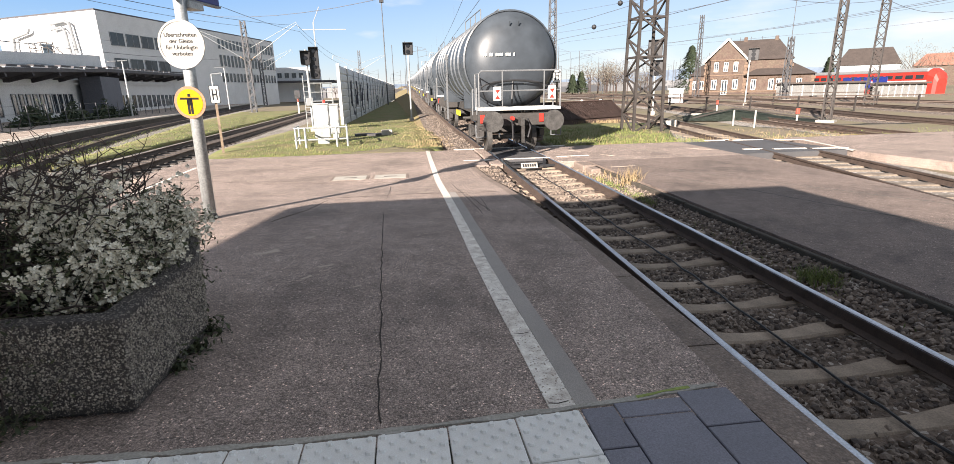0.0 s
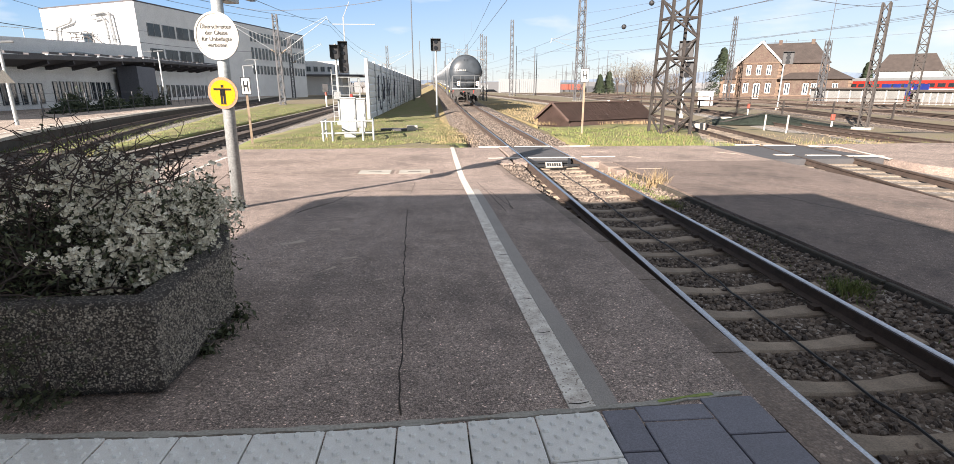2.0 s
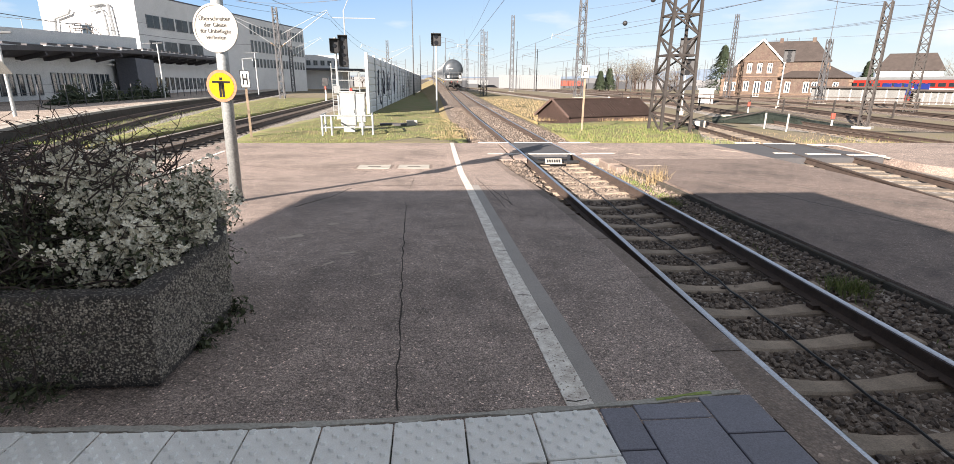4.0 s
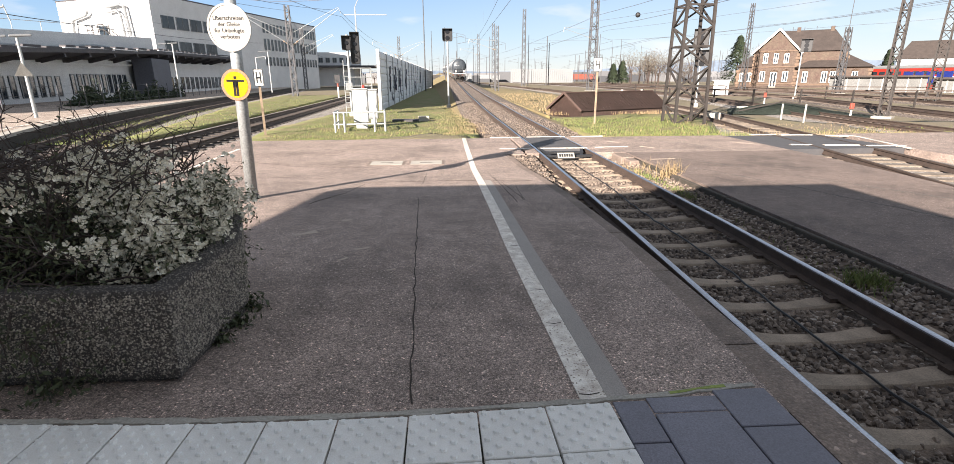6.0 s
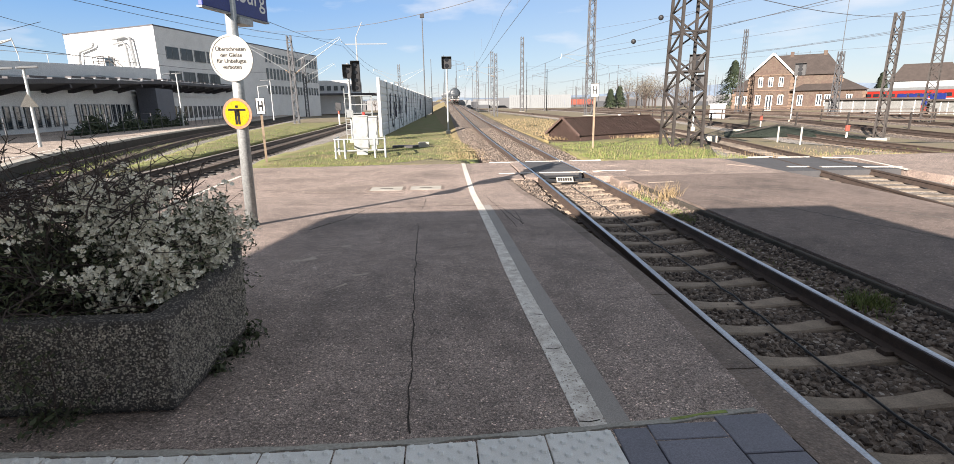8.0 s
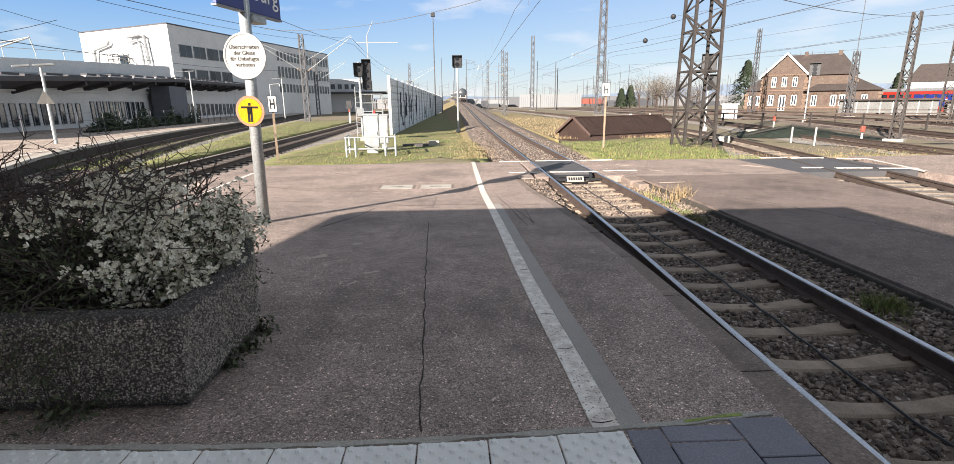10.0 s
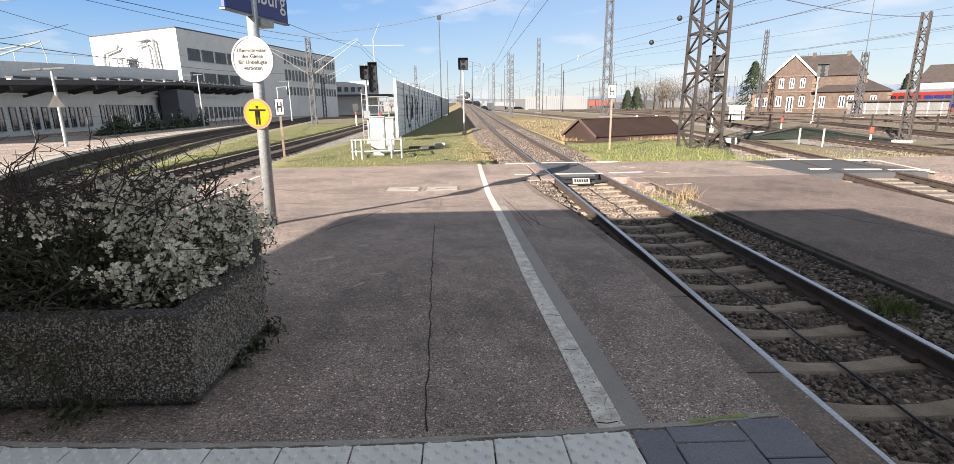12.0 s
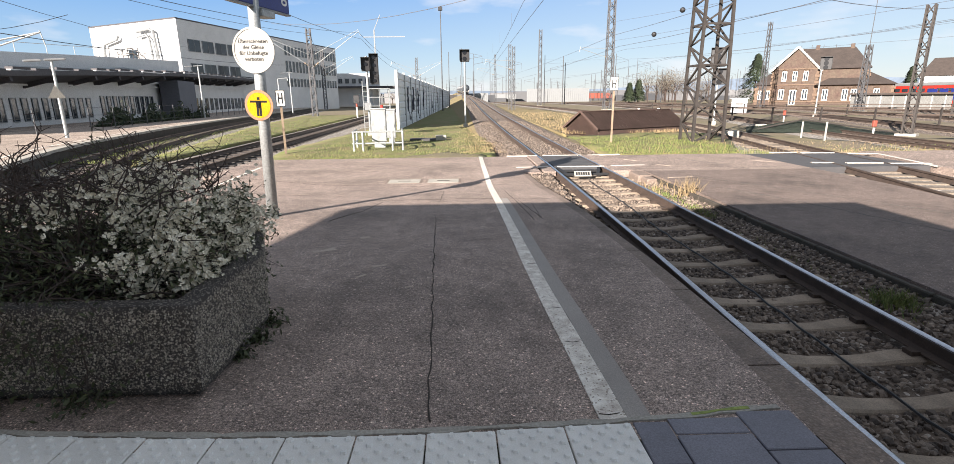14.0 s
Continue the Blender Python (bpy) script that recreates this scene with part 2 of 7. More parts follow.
M["white_paint"] = material("white_enamel", (0.80, 0.79, 0.74), 0.45, dark=0.9, scale=3, fine=40, bump=0.02)
M["cream"] = material("aged_white_sign_face", (0.35, 0.34, 0.315), 0.5, dark=0.9, scale=5, fine=50, bump=0.02)
M["shed_wall"] = material("dirty_pale_render", (0.155, 0.155, 0.15), 0.9, dark=0.8, scale=0.6, fine=8, bump=0.1)
M["faded_red"] = material("sun_faded_red_paint", (0.30, 0.075, 0.05), 0.7, dark=0.7, scale=8, bump=0.1)
M["ink"] = material("weathered_print", (0.022, 0.022, 0.024), 0.6, scale=20, bump=0)
M["yellow"] = material("yellow_sign_face", (0.40, 0.235, 0.012), 0.5, dark=0.9, scale=5, fine=50, bump=0.02)
M["tan"] = material("faded_red_ring", (0.27, 0.155, 0.10), 0.55, dark=0.85, scale=8, fine=50, bump=0.02)
M["blue"] = material("blue_sign_face", (0.015, 0.03, 0.19), 0.4, dark=0.9, scale=3, bump=0.0)
M["wood"] = material("grey_weathered_wood", (0.27, 0.20, 0.14), 0.85, dark=0.6, scale=6, fine=50, bump=0.3)
M["brown_wood"] = material("brown_stained_boards", (0.088, 0.054, 0.044), 0.8, dark=0.7, scale=1.5, fine=30, bump=0.3)
M["red"] = material("red_paint", (0.42, 0.028, 0.018), 0.5, dark=0.8, scale=3, bump=0.02)
M["tank"] = material("blue_grey_tank_paint", (0.047, 0.056, 0.066), 0.42, dark=0.94, scale=0.5, fine=2, bump=0.0, random=0.12)
M["tank"].node_tree.nodes["Principled BSDF"].inputs["Specular IOR Level"].default_value = 0.4
M["frame"] = material("dark_wagon_frame", (0.05, 0.045, 0.042), 0.7, dark=0.6, scale=3, fine=30, bump=0.1)
M["buffer"] = material("greasy_buffer_steel", (0.10, 0.095, 0.09), 0.5, dark=0.5, scale=6, fine=30, bump=0.1, metal=0.4)
M["yellow_paint"] = material("yellow_paint", (0.62, 0.45, 0.03), 0.55, scale=4, bump=0.02)
M["plaster"] = material("white_plaster", (0.63, 0.63, 0.625), 0.85, dark=0.88, scale=0.5, fine=12, bump=0.05)
M["grey_plaster"] = material("grey_plaster", (0.52, 0.53, 0.54), 0.85, dark=0.85, scale=0.5, fine=12, bump=0.05)
M["roof_dark"] = material("dark_canopy_sheet", (0.07, 0.065, 0.07), 0.7, dark=0.7, scale=0.6, fine=8, bump=0.1)
M["window"] = material("window_glass", (0.03, 0.04, 0.05), 0.08, dark=0.7, scale=0.4, fine=4, bump=0.0)
M["brick"] = material("red_sandstone_masonry", (0.080, 0.050, 0.041), 0.9, scale=0.9, fine=4, bump=0.3, second=(0.102, 0.077, 0.058), bump_size=0.03)
M["sandstone"] = material("dressed_sandstone", (0.17, 0.115, 0.082), 0.9, dark=0.75, scale=1.5, fine=9, bump=0.2)
M["roof_tile"] = material("brown_roof_tiles", (0.060, 0.046, 0.040), 0.85, dark=0.65, scale=0.8, fine=6, bump=0.4, bump_size=0.05)
M["roof_red"] = material("red_roof_tiles", (0.26, 0.12, 0.085), 0.85, dark=0.7, scale=0.5, fine=6, bump=0.4, bump_size=0.05)
M["aggregate"] = material("exposed_aggregate_concrete", (0.085, 0.072, 0.064), 0.9, dark=0.55, scale=6, fine=150, bump=1.0, speck=0.2, speck_colour=(0.27, 0.235, 0.20), bump_size=0.02)
M["soil"] = material("dark_soil", (0.035, 0.027, 0.02), 0.95, scale=8, fine=40, bump=0.8)
M["petals"] = island_material("cream_blossom", (0.56, 0.51, 0.40), (0.90, 0.84, 0.70), 0.7)
M["leaves"] = island_material("dark_small_leaves", (0.03, 0.038, 0.018), (0.09, 0.10, 0.042), 0.7)
M["bark"] = material("dark_twig_bark", (0.07, 0.048, 0.04), 0.85, scale=20, fine=80, bump=0.2)
M["blades"] = island_material("grass_blades", (0.07, 0.11, 0.026), (0.19, 0.205, 0.06), 0.8)
M["straw"] = island_material("dry_grass_blades", (0.19, 0.135, 0.068), (0.35, 0.255, 0.145), 0.8)
M["needles"] = island_material("conifer_foliage", (0.02, 0.035, 0.02), (0.05, 0.065, 0.03), 0.8)
M["far_twigs"] = island_material("bare_crown_twigs", (0.085, 0.075, 0.06), (0.17, 0.15, 0.12), 0.9)
M["cabinet"] = material("pale_cabinet_paint", (0.29, 0.30, 0.30), 0.6, dark=0.9, scale=1.5, fine=4, bump=0.0)
M["pale_sleeper"] = material("dusty_siding_sleeper", (0.21, 0.17, 0.135), 0.9, dark=0.5, scale=3, fine=30, bump=0.3)
M["hill"] = material("hazy_hill", (0.115, 0.15, 0.20), 1.0, dark=0.9, scale=0.01, fine=0.05, bump=0)
M["wall_panel"] = material("aluminium_noise_panel", (0.72, 0.74, 0.76), 0.5, dark=0.85, scale=0.8, fine=20, bump=0.05, random=0.06)
M["graffiti"] = material("dark_spray_paint", (0.05, 0.055, 0.08), 0.6, scale=3, bump=0)
M["net"] = material("dark_green_sheet", (0.05, 0.065, 0.05), 0.8, dark=0.7, scale=1, fine=20, bump=0.3)
M["wire"] = material("overhead_wire", (0.10, 0.10, 0.11), 0.6, scale=1, bump=0.0)
M["pebble"] = island_material("aggregate_pebble", (0.09, 0.075, 0.062), (0.48, 0.42, 0.35), 0.8)
M["skyline"] = island_material("far_sheds", (0.05, 0.053, 0.06), (0.20, 0.20, 0.205), 0.8)
M["lens"] = material("dark_signal_lens", (0.01, 0.01, 0.012), 0.2, bump=0)


for key in ("cream", "yellow", "tan", "ink"):  # chalky, weathered sign faces
    face_shader = M[key].node_tree.nodes["Principled BSDF"]
    face_shader.inputs["Roughness"].default_value, face_shader.inputs["Specular IOR Level"].default_value = 0.95, 0.1


# ---- mesh helpers ----
def part(name, bm, mat, parent=None, label=""):
    me = bpy.data.meshes.new(name)
    bm.to_mesh(me)
    bm.free()
    me.materials.append(M[mat])
    ob = new(name, me)
    if parent is not None:
        ob.parent = parent
    if label:
        ob["label"] = label
    return ob


def same(name, me, parent, m=None):
    """Another object on a mesh that is there already."""
    ob = new(name, me)
    ob.parent = parent
    if m is not None:
        ob.matrix_local = m
    return ob


def thing(name, label, category, m=None, group="", kind=""):
    ob = new(name)
    ob.empty_display_size = 0.2
    if m is not None:
        ob.matrix_world = m
    return tagged(ob, label, category, group, kind)


def smooth(ob, on=True):
    for p in ob.data.polygons:
        p.use_smooth = on
    return ob


def box(bm, x0, x1, y0, y1, z0, z1, bevel=0.0, m=None):
    geom = bmesh.ops.create_cube(bm, size=1.0)
    vs = geom["verts"]
    for v in vs:
        v.co = Vector((x0 + (v.co.x + 0.5) * (x1 - x0), y0 + (v.co.y + 0.5) * (y1 - y0), z0 + (v.co.z + 0.5) * (z1 - z0)))
    if bevel > 0:
        es = list({e for v in vs for e in v.link_edges})
        r = bmesh.ops.bevel(bm, geom=es, offset=bevel, segments=1, affect="EDGES")
        vs = list({v for f in r["faces"] for v in f.verts} | {v for v in vs if v.is_valid})
    if m is not None:
        bmesh.ops.transform(bm, matrix=m, verts=vs)
    return bm


def beam(bm, a, b, w, h=None, up=(0, 0, 1)):
    """A square bar from a to b."""
    a, b = Vector(a), Vector(b)
    h = h or w
    d = (b - a)
    n = d.length
    if n < 1e-6:
        return bm
    d.normalize()
    u = Vector(up)
    if abs(d.dot(u)) > 0.95:
        u = Vector((1, 0, 0))
    s = d.cross(u).normalized()
    u = s.cross(d)
    vs = []
    for p in (a, b):
        for i, j in ((-1, -1), (1, -1), (1, 1), (-1, 1)):
            vs.append(bm.verts.new(p + s * (i * w / 2) + u * (j * h / 2)))
    for i in range(4):
        j = (i + 1) % 4
        bm.faces.new((vs[i], vs[j], vs[4 + j], vs[4 + i]))
    bm.faces.new(vs[3::-1])
    bm.faces.new(vs[4:])
    return bm


def rod(bm, a, b, r0, r1=None, n=8, caps=True):
    """A round bar from a to b."""
    a, b = Vector(a), Vector(b)
    r1 = r0 if r1 is None else r1
    q = (b - a).to_track_quat("Z", "Y")
    rings = []
    for p, r in ((a, r0), (b, r1)):
        rings.append([bm.verts.new(p + q @ Vector((r * math.cos(2 * math.pi * i / n), r * math.sin(2 * math.pi * i / n), 0))) for i in range(n)])
    for i in range(n):
        j = (i + 1) % n
        bm.faces.new((rings[0][i], rings[0][j], rings[1][j], rings[1][i]))
    if caps:
        bm.faces.new(rings[0][::-1])
        bm.faces.new(rings[1])
    return bm


def pipe(bm, points, r, n=6):
    """One connected tube along points."""
    pts = [Vector(p) for p in points]
    rings, side = [], None
    for i, p in enumerate(pts):
        d = (pts[min(i + 1, len(pts) - 1)] - pts[max(i - 1, 0)]).normalized()
        side = d.orthogonal().normalized() if side is None else (side - d * side.dot(d)).normalized()
        up = d.cross(side)
        rings.append([bm.verts.new(p + side * (r * math.cos(2 * math.pi * k / n)) + up * (r * math.sin(2 * math.pi * k / n))) for k in range(n)])
    for a, b in zip(rings, rings[1:]):
        for k in range(n):
            bm.faces.new((a[k], a[(k + 1) % n], b[(k + 1) % n], b[k]))
    bm.faces.new(rings[0][::-1])
    bm.faces.new(rings[-1])
    return bm


def prism(bm, outline, z0, z1):
    """An upright solid over a plan outline (anticlockwise); z0, z1 are numbers or functions of x, y."""
    f0 = z0 if callable(z0) else (lambda x, y: z0)
    f1 = z1 if callable(z1) else (lambda x, y: z1)
    lo = [bm.verts.new((x, y, f0(x, y))) for x, y in outline]
    hi = [bm.verts.new((x, y, f1(x, y))) for x, y in outline]
    n = len(outline)
    bm.faces.new(lo[::-1])
    bm.faces.new(hi)
    for i in range(n):
        j = (i + 1) % n
        bm.faces.new((lo[i], lo[j], hi[j], hi[i]))
    return bm


def along(points, ys):
    """x at each y of a plan line given by (x, y) points."""
    py = [p[1] for p in points]
    px = [p[0] for p in points]
    return np.interp(ys, py, px)


def glide(points, step=1.0):
    """Evenly spaced points and headings on a smooth plan line through (x, y) points."""
    out = []
    n = len(points)
    for i in range(n - 1):
        p0, p1, p2, p3 = (Vector(points[max(i - 1, 0)]), Vector(points[i]), Vector(points[i + 1]), Vector(points[min(i + 2, n - 1)]))
        k = max(2, int((p2 - p1).length / step))
        for j in range(k):
            t = j / k
            out.append(0.5 * ((2 * p1) + (p2 - p0) * t + (2 * p0 - 5 * p1 + 4 * p2 - p3) * t * t + (3 * p1 - p0 - 3 * p2 + p3) * t ** 3))
    out.append(Vector(points[-1]))
    return out


def sweep(bm, line, profile, closed=False):
    """A profile of (across, up) carried along a plan line of (x, y[, z]) points; across points to the right of the way."""
    rows = []
    for i, p in enumerate(line):
        a, b = line[max(i - 1, 0)], line[min(i + 1, len(line) - 1)]
        d = Vector((b[0] - a[0], b[1] - a[1])).normalized()
        s = Vector((d.y, -d.x))
        z = p[2] if len(p) > 2 else 0.0
        rows.append([bm.verts.new((p[0] + s.x * u, p[1] + s.y * u, z + v)) for u, v in profile])
    n = len(profile)
    for r0, r1 in zip(rows, rows[1:]):
        for i in range(n if closed else n - 1):
            j = (i + 1) % n
            bm.faces.new((r0[i], r0[j], r1[j], r1[i]))
    if closed:
        bm.faces.new(rows[0])
        bm.faces.new(rows[-1][::-1])
    return bm


def mesh_object(name, verts, faces, mat, parent=None):
    me = bpy.data.meshes.new(name)
    me.from_pydata(verts, [], faces)
    me.materials.append(M[mat])
    ob = new(name, me)
    if parent is not None:
        ob.parent = parent
    return ob


def letters(body, size, mat, m, parent, name="lettering", align="CENTER"):
    cu = bpy.data.curves.new(name, "FONT")
    cu.body, cu.size, cu.align_x, cu.align_y, cu.extrude = body, size, align, "CENTER", 0.0012
    cu.materials.append(M[mat])
    cu.offset = size * 0.007
    ob = new(name, cu)
    ob.parent = parent
    ob.matrix_local = m
    return ob


# ---- the place: ground, platforms, tracks ----
def ramp(y):
    """Height of the platform: level by the paving, falling to the crossing."""
    return float(np.clip(0.58 * (12.0 - y) / 9.9, 0.0, 0.58))


FAR_LINE = glide([(3.35, 11.0), (3.385, 16.0), (3.30, 21.5), (3.10, 27.0), (2.91, 34.0), (2.78, 50.0), (2.68, 66.0), (2.52, 115.0), (2.22, 147.0), (1.6, 200.0), (-0.2, 300.0), (-5.0, 480.0)], 2.0)
FAR_RISE = glide([(0.0, 11.0), (0.0, 16.0), (0.0, 18.8), (0.14, 26.0), (0.33, 34.0), (0.52, 50.0), (0.78, 66.0), (1.50, 115.0), (2.0, 147.0), (2.75, 200.0), (4.2, 300.0), (6.8, 480.0)], 2.0)


def track_x(y):
    """Plan line of the main track: straight along the platform, a slight left-hand curve past the crossing."""
    if y < 14.0:
        return 3.25 - 0.065 * min(max((7.0 - y) / 4.5, 0.0), 1.0) + 0.0087 * y
    return float(along(FAR_LINE, [y])[0])


def track_z(y):
    """Height of the rails: level to the crossing, then climbing on a low embankment."""
    return float(along(FAR_RISE, [y])[0]) if y > 18.8 else 0.0


EDGE = [(1.50, -14), (1.54, 2.0), (1.68, 3.6), (1.78, 5.0), (1.81, 7.7), (1.78, 10.3), (1.60, 13.5), (1.56, 14.3)]  # inside of the kerb
KERB = [(1.72, -14), (1.76, 2.0), (1.86, 3.8), (1.92, 5.0), (1.97, 7.7), (1.93, 10.3), (1.76, 13.5), (1.62, 14.3)]  # outside of the kerb


def ground():
    bm = bmesh.new()
    xs, ys = [-3000, -300, -40, 1.0, 1.1, 5.4, 5.5, 40, 300, 3000], [-3000, -300, -60, -14, 14.3, 14.4, 60, 200, 600, 3000]
    vs = {}
    for i, x in enumerate(xs):
        for j, y in enumerate(ys):
            low = 4 <= i <= 5 and 1 < j <= 4
            vs[i, j] = bm.verts.new((x, y, -0.42 if low else -0.25))
    for i in range(len(xs) - 1):
        for j in range(len(ys) - 1):
            bm.faces.new((vs[i, j], vs[i + 1, j], vs[i + 1, j + 1], vs[i, j + 1]))
    tagged(part("ground", bm, "ground"), "brown gravelly rail yard ground with thin weeds", "ground", kind="structure")


def uneven(points, z, amount, step, mat, name, label, seed=0):
    """A low bank of turf over a plan outline, with a rough surface."""
    bm = bmesh.new()
    prism(bm, points, -0.3, z)
    bmesh.ops.triangulate(bm, faces=bm.faces[:])
    long = [e for e in bm.edges if e.calc_length() > step]
    for _ in range(7):
        long = [e for e in bm.edges if e.calc_length() > step and all(v.co.z > z - 0.2 for v in e.verts)]
        if not long or len(bm.verts) > 9000:
            break
        bmesh.ops.subdivide_edges(bm, edges=long, cuts=1)
        bmesh.ops.triangulate(bm, faces=bm.faces[:])
    for v in bm.verts:
        if v.co.z > z - 0.1:
            v.co.z += amount * noise.noise(Vector((v.co.x * 0.7 + seed, v.co.y * 0.7, 0))) + amount * 0.6 * noise.noise(Vector((v.co.x * 2.3, v.co.y * 2.3, seed)))
    return tagged(smooth(part(name, bm, mat)), label, "ground", kind="structure")


def slab_grid(name, xs_of_y, ys, z_of, mat, label, skirt=-0.4):
    """A paved sheet whose left and right sides follow two plan lines."""
    bm = bmesh.new()
    rows = []
    for y in ys:
        x0, x1 = xs_of_y(y)
        n = 10
        rows.append([bm.verts.new((x0 + (x1 - x0) * i / n, y, z_of(y) + 0.006 * noise.noise(Vector((x0 + (x1 - x0) * i / n, y, 3)) * 0.8))) for i in range(n + 1)])
    for r0, r1 in zip(rows, rows[1:]):
        for i in range(len(r0) - 1):
            bm.faces.new((r0[i], r0[i + 1], r1[i + 1], r1[i]))
    side = [r[0] for r in rows] + rows[-1][1:-1] + [r[-1] for r in reversed(rows)] + rows[0][-2:0:-1]
    low = [bm.verts.new((v.co.x, v.co.y, skirt)) for v in side]
    for i in range(len(side)):
        j = (i + 1) % len(side)
        bm.faces.new((side[i], side[j], low[j], low[i]))
    bmesh.ops.recalc_face_normals(bm, faces=bm.faces[:])
    return tagged(part(name, bm, mat), label, "pavement", kind="structure")


def ribbon(name, line, width, mat, label, lift=0.004, category="marking", z_of=ramp, ragged=0.0, kind="structure"):
    """A thin painted or poured strip that lies on the paving along plan points (x, y) (or (x, y, width))."""
    bm = bmesh.new()
    pts = []
    for a, b in zip(line, line[1:]):
        k = max(1, int(math.hypot(b[0] - a[0], b[1] - a[1]) / (0.07 if ragged else 0.22)))
        pts += [tuple(a[c] + (b[c] - a[c]) * i / k for c in range(len(a))) for i in range(k)]
    pts.append(tuple(line[-1]))
    top, low = [], []
    for i, p in enumerate(pts):
        a, b = pts[max(i - 1, 0)], pts[min(i + 1, len(pts) - 1)]
        d = Vector((b[0] - a[0], b[1] - a[1])).normalized()
        s = Vector((d.y, -d.x))
        w = (p[2] if len(p) > 2 else width) / 2
        o = ragged * (noise.noise(Vector((p[0] * 5, p[1] * 5, 7))) + 0.35 * noise.noise(Vector((p[0] * 23, p[1] * 23, 2))))
        w1 = w * (1 + (0.85 * noise.noise(Vector((p[0] * 11, p[1] * 11, 1))) if ragged else 0.04 * noise.noise(Vector((p[0] * 9, p[1] * 9, 1)))))
        for lst, dz in ((top, lift), (low, -0.02)):
            lst.append([bm.verts.new((p[0] + s.x * (k * w1 + o), p[1] + s.y * (k * w1 + o), z_of(p[1]) + dz + 0.006 * noise.noise(Vector((p[0], p[1], 3)) * 0.8))) for k in (-1, 1)])
    for i in range(len(pts) - 1):
        bm.faces.new((top[i][0], top[i][1], top[i + 1][1], top[i + 1][0]))
        bm.faces.new((low[i][0], top[i][0], top[i + 1][0], low[i + 1][0]))
        bm.faces.new((top[i][1], low[i][1], low[i + 1][1], top[i + 1][1]))
    bmesh.ops.recalc_face_normals(bm, faces=bm.faces[:])
    return tagged(part(name, bm, mat), label, category, kind=kind)


def flat(y):
    return 0.0


def platforms():
    ys = [1.93 + 0.35 * i for i in range(35)] + [14.3]
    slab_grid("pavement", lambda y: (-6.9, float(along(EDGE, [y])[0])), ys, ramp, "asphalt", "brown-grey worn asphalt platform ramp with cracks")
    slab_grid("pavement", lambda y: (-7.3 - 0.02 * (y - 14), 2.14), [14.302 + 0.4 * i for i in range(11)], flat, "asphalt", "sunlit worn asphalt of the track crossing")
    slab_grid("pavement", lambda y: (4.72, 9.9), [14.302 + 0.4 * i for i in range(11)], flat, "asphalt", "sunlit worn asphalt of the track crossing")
    slab_grid("pavement", lambda y: (float(along([(4.98, -14), (5.02, 8.0), (5.05, 11.0), (5.02, 14.298)], [y])[0]), float(along([(8.2, -14), (8.5, 3), (8.95, 6), (9.65, 9), (9.85, 11), (9.9, 14.298)], [y])[0])),
              [-14 + 0.9 * i for i in range(31)] + [14.298], flat, "asphalt_grey", "grey cracked asphalt platform beside the rails")
    slab_grid("pavement", lambda y: (9.9, 13.54), [14.55 + 0.4 * i for i in range(10)], lambda y: -0.012, "rubber", "dark grey crossing panels between the siding rails")
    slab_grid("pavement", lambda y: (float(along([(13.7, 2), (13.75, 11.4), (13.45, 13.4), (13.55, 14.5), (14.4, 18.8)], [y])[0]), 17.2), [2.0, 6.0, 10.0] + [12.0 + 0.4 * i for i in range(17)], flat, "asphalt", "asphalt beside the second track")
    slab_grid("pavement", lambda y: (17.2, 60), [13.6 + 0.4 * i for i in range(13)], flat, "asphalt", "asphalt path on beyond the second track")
    slab_grid("pavement", lambda y: (-6.9, 1.54), [-14, -6, 0, 1.93], lambda y: 0.56, "joint", "sand bed under the platform paving")
    # kerb of the ramp, in lengths
    ks = [-14, -8, -4, -1, 1.2, 2.6, 4.0, 5.4, 6.8, 8.2, 9.6, 11.0, 12.4, 13.6, 14.29]
    kerb = thing("kerb", "stained brown concrete platform edge kerb", "kerb", kind="structure")
    for a, b in zip(ks, ks[1:]):
        bm = bmesh.new()
        q = [a + 0.008, (a + b) / 2, b - 0.008]
        outline = [(float(along(EDGE, [y])[0]) + 0.004, y) for y in reversed(q)] + [(float(along(KERB, [y])[0]), y) for y in q]
        prism(bm, outline, lambda x, y: max(ramp(y) - 0.30, -0.4), lambda x, y: ramp(y) - 0.004)
        part("kerbstone", bm, "kerb", kerb)
        bm = bmesh.new()
        outline = [(float(along(EDGE, [y])[0]) - 0.1, y) for y in reversed(q)] + [(float(along(KERB, [y])[0]) - 0.07, y) for y in q]
        prism(bm, outline, -0.42, lambda x, y: max(ramp(y) - 0.30, -0.4))
        part("foot_wall", bm, "concrete", kerb)
    # line beside the edge, and the smooth strip along it
    ribbon("white_line", [(0.675, 2.06), (0.665, 2.7), (0.65, 3.4), (0.63, 4.8), (0.625, 6.6), (0.61, 9.4), (0.575, 12.4), (0.555, 15.3), (0.545, 18.4)], 0.135, "white_line", "worn white painted safety line on asphalt", 0.005)
    ribbon("asphalt_patch", [(0.80, 2.08, 0.115), (0.795, 2.7, 0.12), (0.785, 3.4, 0.125), (0.765, 4.8, 0.13), (0.76, 6.5, 0.14), (0.755, 8.4, 0.15), (0.74, 9.9, 0.15)], 0.16, "patch", "smooth grey asphalt strip beside the line", 0.003, "paving")
